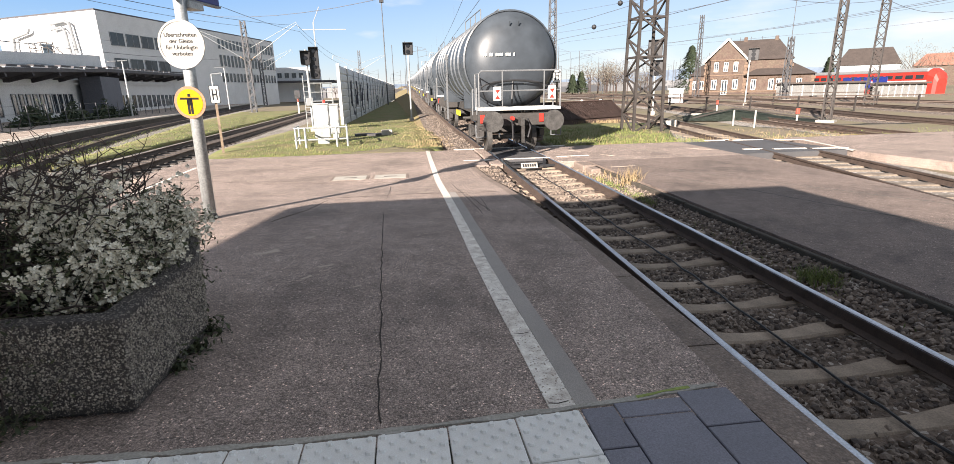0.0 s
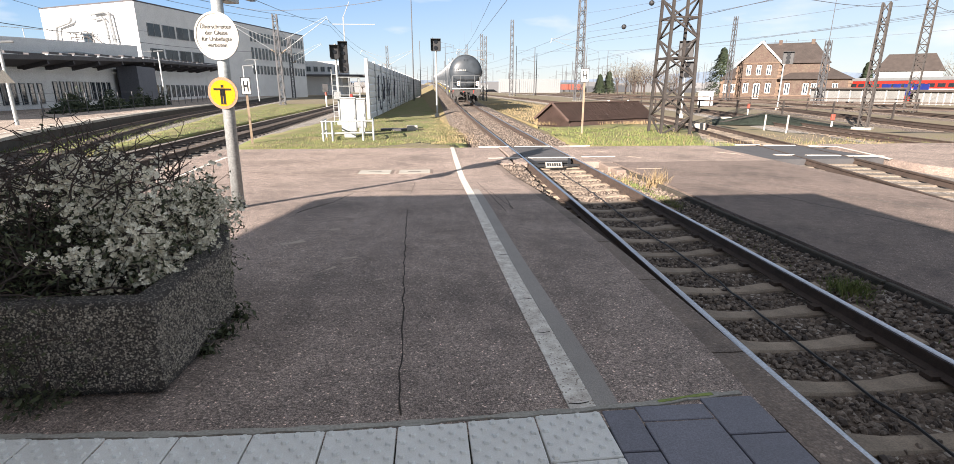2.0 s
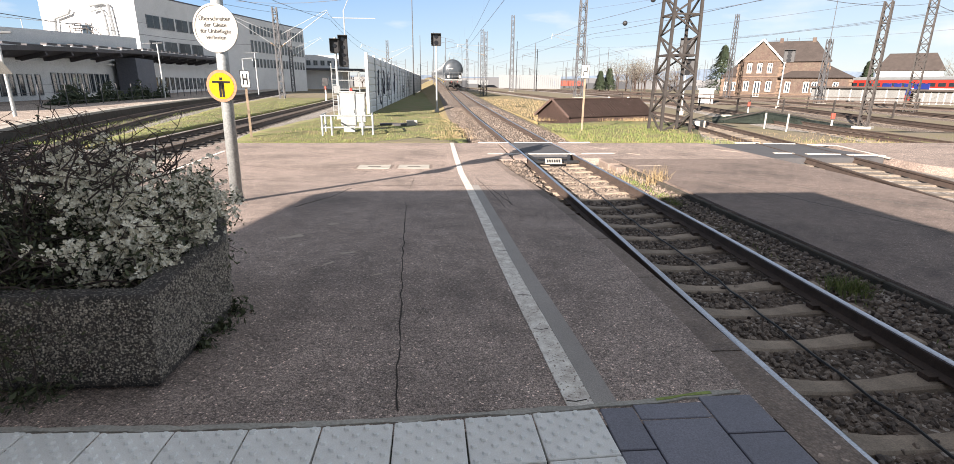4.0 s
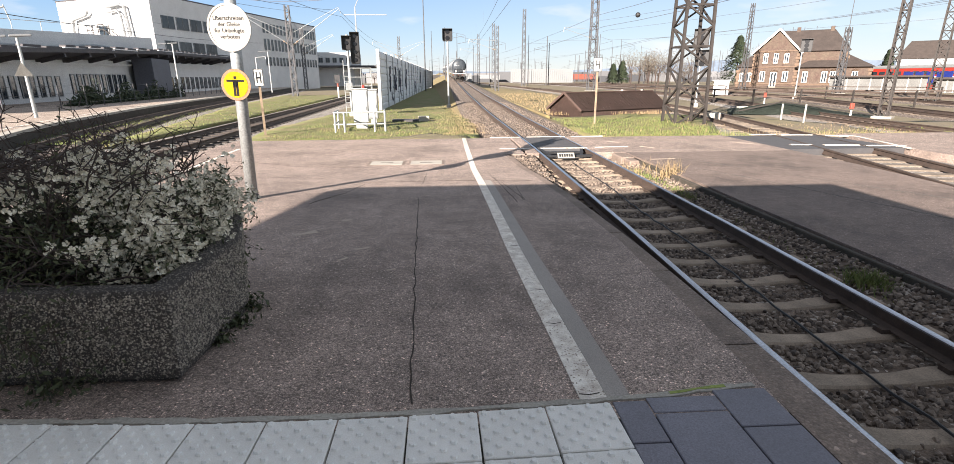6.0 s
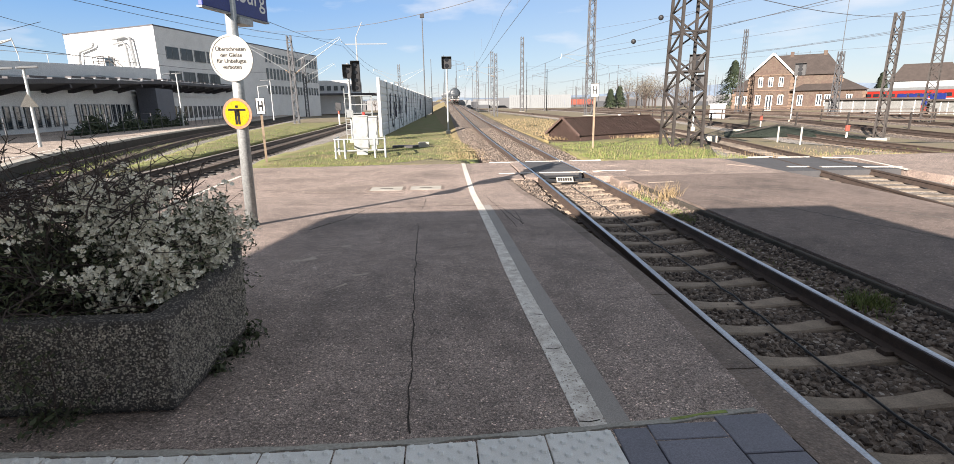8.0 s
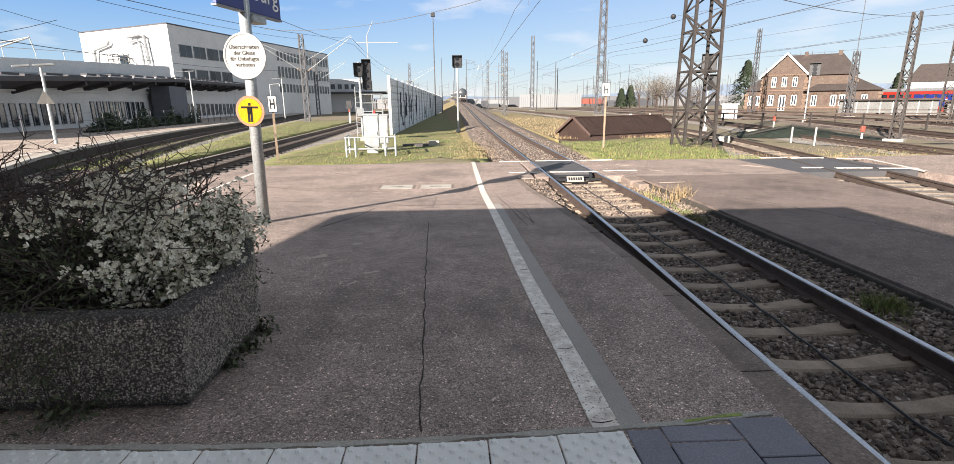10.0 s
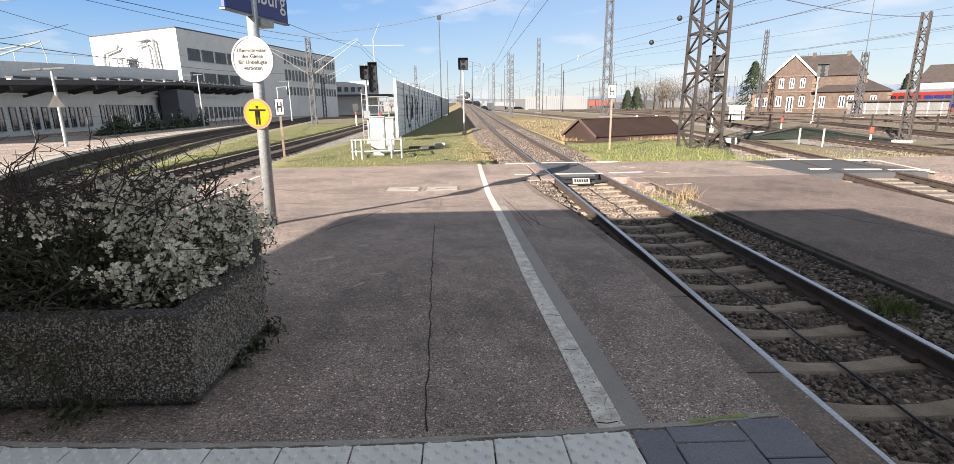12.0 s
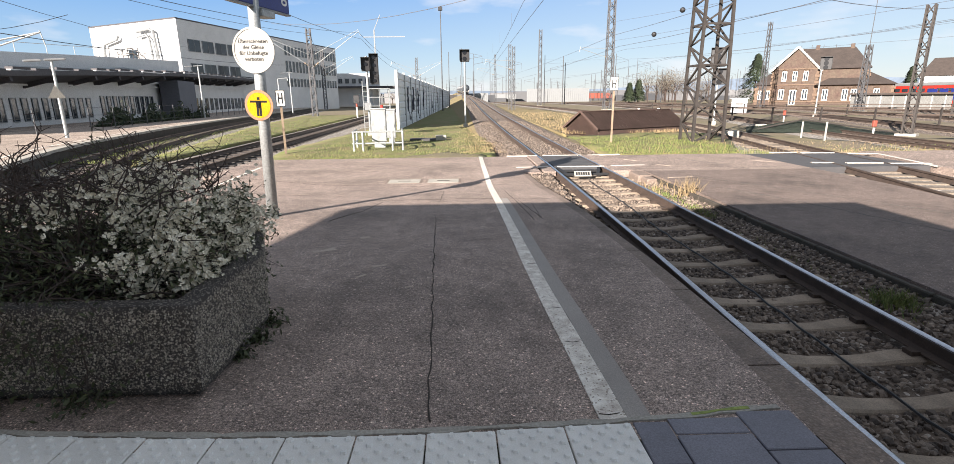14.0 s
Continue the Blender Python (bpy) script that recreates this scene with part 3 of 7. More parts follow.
    for y in (2.13, 2.95, 3.6, 4.9):
        ribbon("crack", [(0.625 - 0.02 * y / 5, y + 0.02 * math.sin(9 * y)), (0.66, y), (0.72 - 0.02 * y / 5, y - 0.02 * math.cos(7 * y))], 0.004, "crack", "hairline crack across the painted line", 0.0065, "crack", ragged=0.03)
    # mortar joint between asphalt and paving, mossy near the kerb
    ribbon("mortar_joint", [(x / 10, arc(x / 10) + 0.022) for x in range(-39, 16, 3)], 0.032, "concrete", "pale mortar joint along the paving", 0.006, "joint", ragged=0.012)
    ribbon("moss", [(1.05, 2.112), (1.2, 2.122), (1.35, 2.135)], 0.014, "moss_green", "yellow-green moss along the mortar joint", 0.009, "moss", ragged=0.02)
    # pale scuffs on the asphalt
    for x, y, w, l in ((-0.95, 4.9, 0.05, 0.16), (-1.05, 4.55, 0.04, 0.12), (-1.75, 5.6, 0.10, 0.28), (-0.55, 4.2, 0.03, 0.08), (-1.35, 6.3, 0.06, 0.14), (0.2, 6.9, 0.03, 0.10)):
        ribbon("scuff", [(x, y), (x + l * 0.8, y + l * 0.5)], w, "scuff", "pale scuffed mark on the asphalt", 0.0025, "stain", ragged=0.04)
    # cracks and tar joints
    for line, w in (([(-0.20, 2.1), (-0.25, 3.2), (-0.32, 4.5), (-0.38, 5.7), (-0.48, 7.95)], 0.008), ([(1.0, 9.6), (1.15, 7.6), (1.2, 9.0)], 0.007), ([(1.02, 7.4), (0.93, 9.9), (0.85, 11.2)], 0.008),
                    ([(-2.1, 7.6), (-1.75, 8.6), (-1.6, 9.6)], 0.011), ([(-6.4, 14.1), (-3.5, 12.6), (-1.2, 12.2), (0.3, 11.9)], 0.010), ([(-4.6, 16.7), (-3.0, 15.2), (-1.9, 14.4)], 0.012),
                    ([(-2.4, 16.6), (-1.2, 15.4), (-0.6, 14.9)], 0.010), ([(-1.8, 9.85), (0.0, 9.95), (1.6, 9.7)], 0.006), ([(-0.5, 9.4), (-0.5, 11.3)], 0.007), ([(-6.2, 12.2), (-4.1, 11.0), (-2.6, 10.6)], 0.007)):
        ribbon("crack", line, w, "crack", "dark weedy crack in the asphalt", 0.003, "crack", ragged=0.02)
    for line, w in (([(5.4, 12.6), (6.6, 9.6), (7.6, 6.6), (8.1, 4.5)], 0.018), ([(5.9, 13.4), (7.4, 10.6), (9.2, 7.2)], 0.012), ([(6.4, 17.4), (7.4, 16.4), (8.2, 14.2)], 0.012), ([(5.2, 15.0), (7.5, 14.6), (9.6, 14.9)], 0.007)):
        ribbon("crack", line, w, "tar", "dark tar joint in the asphalt", 0.003, "crack", z_of=flat, ragged=0.05)
    # crossing lines
    for a, b in (((1.53, 15.42), (2.5, 15.44)), ((2.78, 15.42), (4.2, 15.42)), ((4.44, 15.5), (5.48, 15.55)), ((1.5, 18.5), (2.58, 18.52)), ((2.80, 18.52), (4.2, 18.56)), ((4.42, 18.5), (5.6, 18.6)),
                 ((11.1, 18.5), (12.0, 18.42)), ((12.1, 18.28), (13.2, 18.12)), ((13.55, 17.92), (14.37, 17.54)), ((14.37, 17.54), (13.5, 14.22)), ((10.7, 15.58), (11.32, 15.5)), ((11.62, 15.36), (12.65, 15.22)), ((12.75, 15.1), (13.9, 14.95))):
        ribbon("crossing_line", [a, b], 0.11, "white_line", "worn white crossing line", 0.008, z_of=flat)
    for a, b in (((5.3, 17.0), (5.6, 16.6)), ((5.9, 15.6), (6.2, 15.2)), ((9.2, 16.4), (9.7, 15.7)), ((5.2, 13.0), (5.9, 13.05))):
        ribbon("crossing_line", [a, b], 0.07, "scuff", "faded remains of a painted line", 0.005, z_of=flat)
    ribbon("white_line", [(-6.2, 11.6), (-6.25, 13.3), (-6.42, 16.2)], 0.11, "white_line", "worn white painted safety line on asphalt", 0.005)
    # two flush covers
    for x0, x1 in ((-2.02, -1.10), (-1.02, -0.12)):
        cover = thing("cable_pit_cover", "pale concrete cable pit cover flush in the asphalt", "pit cover", pose(0, 0, 0), group="cable pit covers")
        bm = bmesh.new()
        box(bm, x0, x1, 12.62, 13.32, -0.05, 0.006)
        part("rim", bm, "kerb", cover)
        bm = bmesh.new()
        box(bm, x0 + 0.06, x1 - 0.06, 12.68, 13.26, -0.03, 0.012, 0.004)
        part("lid", bm, "concrete", cover, "pale concrete lid")
        bm = bmesh.new()
        box(bm, (x0 + x1) / 2 - 0.16, (x0 + x1) / 2 + 0.16, 12.93, 13.0, 0.0, 0.016, 0.003)
        part("grip", bm, "crack", cover)
    # edging stones by the right platform
    bm = bmesh.new()
    box(bm, 4.66, 5.0, 12.9, 13.4, -0.3, -0.02, 0.03)
    box(bm, 4.60, 4.99, 13.42, 14.28, -0.3, 0.0, 0.03)
    tagged(part("concrete_block", bm, "kerb"), "broken pale concrete block at the crossing edge", "concrete block")


def arc(x):
    return 2.0 + 0.03 * (x + 0.6) ** 2


def paving():
    """Tactile slabs and smooth slabs at the head of the platform."""
    field = thing("tactile_paving", "white studded tactile paving row", "paving", kind="structure")
    bm = bmesh.new()
    h = 0.154
    box(bm, -h, h, -h, h, -0.05, 0.0, 0.004)
    for i in range(7):
        for j in range(7):
            if (i + j) % 2 == 0:
                x, y = -0.129 + 0.043 * i, -0.129 + 0.043 * j
                lo = [bm.verts.new((x + 0.019 * math.cos(a), y + 0.019 * math.sin(a), -0.001)) for a in (0, 1.05, 2.09, 3.14, 4.19, 5.24)]
                hi = [bm.verts.new((x + 0.013 * math.cos(a), y + 0.013 * math.sin(a), 0.011)) for a in (0, 1.05, 2.09, 3.14, 4.19, 5.24)]
                for k in range(6):
                    bm.faces.new((lo[k], lo[(k + 1) % 6], hi[(k + 1) % 6], hi[k]))
                bm.faces.new(hi)
    first = part("tactile_tile", bm, "tile_white", field)
    spots = []
    for k in range(-15, 1):
        x = 0.592 + 0.316 * k
        for row in range(3):
            a = 0.5 * math.atan(0.06 * (x + 0.6))
            spots.append(Matrix.LocRotScale((x + a * 0.316 * row, arc(x) - 0.157 - 0.316 * row, 0.585 + 0.001 * ((k * 7 + row) % 3)), Euler((0, 0, a)), None))
    first.matrix_local = spots[0]
    for s in spots[1:]:
        same("tactile_tile", first.data, field, s)
    slabs = thing("slab_paving", "blue-grey smooth concrete slabs beside the tactile row", "paving", kind="structure")
    for x0, x1, ys in ((0.755, 0.918, (2.055, 1.762, 1.2, 0.6, 0)), (0.922, 1.264, (2.075, 1.955, 1.57, 1.18, 0.6)), (1.268, 1.535, (2.12, 1.838, 1.45, 1.05, 0.6))):
        for b, a in zip(ys, ys[1:]):
            bm = bmesh.new()
            box(bm, x0, x1 - 0.003, a + 0.004, b - 0.004, 0.53, 0.584, 0.004)
            part("slab", bm, "tile_grey", slabs)


RAIL = [(-0.036, -0.004), (-0.036, -0.032), (-0.012, -0.045), (-0.009, -0.12), (-0.065, -0.145), (-0.065, -0.158), (0.065, -0.158), (0.065, -0.145), (0.009, -0.12), (0.012, -0.045), (0.036, -0.032), (0.036, -0.004)]


def rail(line, parent, shiny=True):
    bm = bmesh.new()
    sweep(bm, line, RAIL, True)
    r = part("rail", bm, "rail_side", parent)
    bm = bmesh.new()
    sweep(bm, line, [(-0.0365, -0.012), (-0.031, -0.001), (-0.018, 0.002), (0.018, 0.002), (0.031, -0.001), (0.0365, -0.012)], False)
    smooth(part("rail_head", bm, "rail_top" if shiny else "rail_side", r, "polished steel running surface" if shiny else ""))


def sleeper_bm():
    bm = bmesh.new()
    xs = [-1.27, -1.2, -0.95, -0.55, -0.25, 0.0, 0.25, 0.55, 0.95, 1.2, 1.27]
    zs = [-0.25, -0.185, -0.172, -0.178, -0.212, -0.218, -0.212, -0.178, -0.172, -0.185, -0.25]
    ws = [0.13, 0.135, 0.135, 0.13, 0.11, 0.105, 0.11, 0.13, 0.135, 0.135, 0.13]
    rows = []
    for x, z, w in zip(xs, zs, ws):
        rows.append([bm.verts.new((x, y * w, zz)) for y, zz in ((-1.05, -0.36), (-0.86, z - 0.02), (-0.70, z), (0.70, z), (0.86, z - 0.02), (1.05, -0.36))])
    for a, b in zip(rows, rows[1:]):
        for i in range(5):
            bm.faces.new((a[i], b[i], b[i + 1], a[i + 1]))
    bm.faces.new(rows[0])
    bm.faces.new(rows[-1][::-1])
    bmesh.ops.recalc_face_normals(bm, faces=bm.faces[:])
    return bm


def main_track():
    track = thing("railway_track", "straight main track with polished rails on concrete sleepers", "railway track", kind="structure")
    for side in (-0.7535, 0.7535):
        rail([(track_x(y) + side, y, track_z(y)) for y in (-14, -4, 0, 2.5, 3.4, 4.3, 5.2, 6.1, 7, 9, 12, 14, 16, 18.6, 20, 22, 24, 26, 28, 30, 32, 34, 38, 44, 50, 58, 66, 80, 95, 115, 130, 147, 170, 200, 240, 300, 380, 478)], track)
    # bed between the platforms and on beyond the crossing
    bm = bmesh.new()
    sweep(bm, [(track_x(y), y, 0) for y in (-14, 0, 4, 8, 11, 14.29, 15.4)], [(-1.7, -0.40), (-1.35, -0.25), (0, -0.235), (1.15, -0.22), (1.8, -0.05)])
    part("ballast_bed", bm, "bed", track)
    bm = bmesh.new()
    slope = bmesh.new()
    rows, sides = [], ([], [])
    for y in (18.6, 20, 22, 24, 26, 28, 30, 32, 34, 38, 44, 50, 58, 66, 80, 95, 115, 130, 147, 170, 200, 240, 300, 380, 478):
        x, z = track_x(y), track_z(y)
        rows.append([bm.verts.new((x + u, y, v)) for u, v in ((-2.2, z - 0.32), (-1.6, z - 0.21), (0, z - 0.195), (1.6, z - 0.21), (2.3, z - 0.32))])
        for side, u in zip(sides, (-2.15, 2.25)):
            out = math.copysign(0.3 + 2.2 * z, u)
            side.append([slope.verts.new(p) for p in ((x + u, y, z - 0.325), (x + u + out, y, -0.33))])
    for lines, mesh in ((rows, bm), (sides[0], slope), (sides[1], slope)):
        for r0, r1 in zip(lines, lines[1:]):
            for i in range(len(r0) - 1):
                mesh.faces.new((r0[i], r0[i + 1], r1[i + 1], r1[i]))
    part("embankment_slope", slope, "dry_turf", track)
    part("ballast_bed", bm, "bed", track)
    bm = bmesh.new()
    rows = []
    for y in (2, 5, 8, 10, 11.5, 13, 14.3, 14.46):
        x0, x1 = float(along(KERB, [y])[0]) - 0.02, track_x(y) - 0.84
        rows.append([bm.verts.new(p) for p in ((x0, y, shoulder(y) + 0.01), (x1 - 0.12, y, shoulder(y) - 0.02), (x1, y, -0.25))])
    for r0, r1 in zip(rows, rows[1:]):
        for i in (0, 1):
            bm.faces.new((r0[i], r0[i + 1], r1[i + 1], r1[i]))
    part("ballast_shoulder", bm, "bed", track)
    bm = sleeper_bm()
    first = part("sleeper", bm, "sleeper", track)
    place = [3.99 + 0.668 * i for i in range(-9, 17)] + [19.0 + 0.668 * i for i in range(110)]
    first.matrix_local = pose(track_x(place[0]), place[0], 0)
    for k, y in enumerate(place[1:]):
        same("sleeper", first.data, track, pose(track_x(y), y + 0.012 * math.sin(k * 2.3), track_z(y) - 0.006 * (k % 3 == 0) - (0.03 if y > 18 else 0), 0, 0, 0.5 * math.sin(k * 1.7)))
    # clips and plates at the rail seats
    vs, fs = [], []
    for y in place[:60]:
        for s in (-0.7535, 0.7535):
            for e in (-0.1, 0.1):
                cx = track_x(y) + s + e
                n0 = len(vs)
                for z in (track_z(y) - 0.18, track_z(y) - 0.135):
                    vs += [(cx - 0.04, y - 0.05, z), (cx + 0.04, y - 0.05, z), (cx + 0.04, y + 0.05, z), (cx - 0.04, y + 0.05, z)]
                fs += [tuple(n0 + i for i in f) for f in ((4, 5, 6, 7), (0, 1, 5, 4), (1, 2, 6, 5), (2, 3, 7, 6), (3, 0, 4, 7))]
    tagged(mesh_object("rail_clips", vs, fs, "rail_side", track), kind="stuff")
    # black cable down the middle
    bm = bmesh.new()
    pipe(bm, [(track_x(y) + 0.04 + 0.03 * math.sin(y * 1.3), y, -0.19 + 0.012 * math.sin(y * 9.4)) for y in np.arange(-2, 14.2, 0.3)], 0.012, 5)
    tagged(part("cable", bm, "black"), "black cable laid along the middle of the sleepers", "cable")
    # rubber panels of the crossing, and the deflector before them
    cross = thing("crossing_panels", "black rubber crossing panels between the rails", "crossing panel", kind="structure")
    for i in range(4):
        y0 = 15.32 + 0.8 * i
        bm = bmesh.new()
        box(bm, track_x(y0) - 0.67, track_x(y0) + 0.67, y0, y0 + 0.79, -0.2, -0.006, 0.008)
        part("panel", bm, "rubber", cross)
    for i in range(5):
        y0 = 14.45 + 0.81 * i
        for s0, s1 in ((-1.14, -0.80), (0.80, 1.46)):
            bm = bmesh.new()
            box(bm, track_x(y0) + s0, track_x(y0) + s1, y0, y0 + 0.80, -0.2, -0.004, 0.008)
            part("panel", bm, "asphalt", cross)
    d = thing("crossing_deflector", "black iron deflector with a pale plate before the crossing panels", "deflector", pose(track_x(14.9), 14.95, 0))
    for p, q, w, t in (((-0.62, 0.35, -0.03), (-0.42, -0.45, -0.14), 0.09, 0.05), ((0.62, 0.35, -0.03), (0.42, -0.45, -0.14), 0.09, 0.05),
                       ((-0.72, -0.42, -0.11), (0.72, -0.42, -0.11), 0.10, 0.06), ((-0.6, 0.1, -0.08), (0.6, 0.1, -0.08), 0.2, 0.05)):
        part("bar", beam(bmesh.new(), p, q, w, t), "black", d)
    bm = bmesh.new()
    box(bm, -0.24, 0.24, -0.01, 0.01, -0.09, 0.09, 0.004, pose(-0.06, -0.60, -0.07, -42))
    plate = part("plate", bm, "concrete", d, "white plate with unreadable dark bars")
    bm = bmesh.new()
    for i in range(6):
        box(bm, -0.20 + 0.068 * i, -0.152 + 0.068 * i, -0.016, -0.008, -0.05, 0.05, 0, pose(-0.06, -0.60, -0.07, -42))
    part("marks", bm, "black", plate)


def simple_track(name, points, label, bed="bed_grey", step=0.9, far=120, z=0.0, wood=False, sleeper_mat="yard_sleeper"):
    """A yard track: bed, two rails and sleepers along a smooth plan line."""
    line = glide(points, 1.5)
    t = thing(name, label, "railway track", kind="structure")
    l3 = [(p.x, p.y, z) for p in line]
    bm = bmesh.new()
    sweep(bm, l3, [(-2.3, -0.262), (-1.55, -0.20), (1.55, -0.20), (2.3, -0.262)])
    part("ballast_bed", bm, bed, t)
    for s in (-0.7535, 0.7535):
        off = []
        for i, p in enumerate(line):
            d = (line[min(i + 1, len(line) - 1)] - line[max(i - 1, 0)]).normalized()
            off.append((p.x + d.y * s, p.y - d.x * s, z))
        bm = bmesh.new()
        sweep(bm, off, [(-0.036, 0), (-0.036, -0.04), (-0.01, -0.05), (-0.06, -0.16), (0.06, -0.16), (0.01, -0.05), (0.036, -0.04), (0.036, 0)], True)
        part("rail", bm, "rail_side", t)
    vs, fs = [], []
    acc = 0.0
    for i in range(len(line) - 1):
        a, b = line[i], line[i + 1]
        n = (b - a).length
        d = (b - a).normalized()
        while acc < n:
            p = a + d * acc
            acc += 0.68
            if p.length > far:
                continue
            s = Vector((d.y, -d.x))
            n0 = len(vs)
            for zz in (z - 0.22, z - 0.165):
                for u, w in ((-1.25, -0.13), (1.25, -0.13), (1.25, 0.13), (-1.25, 0.13)):
                    q = p + s * u + d * w
                    vs.append((q.x, q.y, zz))
            fs += [tuple(n0 + k for k in f) for f in ((4, 5, 6, 7), (0, 1, 5, 4), (1, 2, 6, 5), (2, 3, 7, 6), (3, 0, 4, 7))]
        acc -= n
    tagged(mesh_object("sleepers", vs, fs, "dark_sleeper" if wood else sleeper_mat, t), kind="stuff")


def stones(name, count, spots, label, size=(0.015, 0.033), mat="stones"):
    """Loose ballast: angular stones joined into one mesh."""
    base = bmesh.new()
    bmesh.ops.create_icosphere(base, subdivisions=1, radius=1.0)
    bv = np.array([v.co[:] for v in base.verts])
    bf = [tuple(v.index for v in f.verts) for f in base.faces]
    base.free()
    rng = np.random.default_rng(5)
    vs, fs = [], []
    for x, y, z in spots(rng, count):
        r = rng.uniform(*size)
        q = np.array(Euler(rng.uniform(0, 6.28, 3)).to_matrix())
        p = (bv * rng.uniform(0.65, 1.15, (len(bv), 1)) * (r * rng.uniform(0.7, 1.5, 3))) @ q.T + (x, y, z + r * 0.25)
        n0 = len(vs)
        vs += p.tolist()
        fs += [tuple(n0 + i for i in f) for f in bf]
    return tagged(mesh_object(name, vs, fs, mat), label, "ballast", kind="stuff")


def shoulder(y):
    """Height of the ballast between the kerb and the rail, heaped up towards the crossing."""
    return float(np.interp(y, [0, 6, 10, 13, 14.3], [-0.25, -0.22, -0.15, -0.09, -0.04]))


def near_bed(rng, n):
    out = []
    while len(out) < n:
        y = 1.2 + 13.0 * rng.random() ** 1.25
        u = rng.uniform(-1.55, 1.75)
        if min(abs(u - 0.7535), abs(u + 0.7535)) < 0.07:
            continue
        k = (y - 3.99) / 0.668
        if abs(k - round(k)) * 0.668 < 0.125 and abs(u) < 1.27 and rng.random() > 0.03:
            continue
        if track_x(y) + u < float(along(KERB, [y])[0]) + 0.02:
            continue
        z = shoulder(y) if u < -1.0 else -0.235 if u < 1.15 else -0.215 + 0.26 * (u - 1.15)
        out.append((track_x(y) + u, y, z))
    return out


def far_bed(rng, n):
    out = []
    while len(out) < n:
        y = 18.7 + 22 * rng.random() ** 1.4
        u = rng.uniform(-2.1, 2.3)
        if min(abs(u - 0.7535), abs(u + 0.7535)) > 0.08:
            out.append((track_x(y) + u, y, track_z(y) - 0.195 - (0.10 + 0.6 * track_z(y)) * max(0, abs(u) - 1.6)))
    return out


def blades(name, spots, mat, label, tall=(0.06, 0.2), lean=0.5, width=0.006):
    rng = np.random.default_rng(11)
    vs, fs = [], []
    for x, y, z in spots(rng):
        a, h = rng.uniform(0, 6.28), rng.uniform(*tall)
        b = rng.uniform(0, 6.28)
        dx, dy = lean * h * math.cos(b) * rng.random(), lean * h * math.sin(b) * rng.random()
        wx, wy = width * math.cos(a), width * math.sin(a)
        n0 = len(vs)
        vs += [(x - wx, y - wy, z), (x + wx, y + wy, z), (x + dx * 0.4 - wx * 0.7, y + dy * 0.4 - wy * 0.7, z + h * 0.6), (x + dx * 0.4 + wx * 0.7, y + dy * 0.4 + wy * 0.7, z + h * 0.6), (x + dx, y + dy, z + h)]
        fs += [(n0, n0 + 1, n0 + 3, n0 + 2), (n0 + 2, n0 + 3, n0 + 4)]
    return tagged(mesh_object(name, vs, fs, mat), label, "grass", kind="stuff")


def patch(n, x0, x1, y0, y1, z, thick=2.0, clump=0.5, soft=False):
    """Blade roots, thicker in clumps."""
    def f(rng):
        out = []
        while len(out) < n:
            x, y = (rng.normal((x0 + x1) / 2, (x1 - x0) / 4) if soft else rng.uniform(x0, x1)), y0 + (y1 - y0) * rng.random() ** thick
            if soft and x > x1:
                continue
            if noise.noise(Vector((x * 1.1, y * 1.1, 2.0))) > clump * rng.uniform(-1, 1) - 0.1:
                out.append((x, y, z))
        return out
    return f


def tuft(n, x, y, r, z):
    def f(rng):
        return [(x + r * rng.normal(), y + r * rng.normal(), z) for _ in range(n)]
    return f


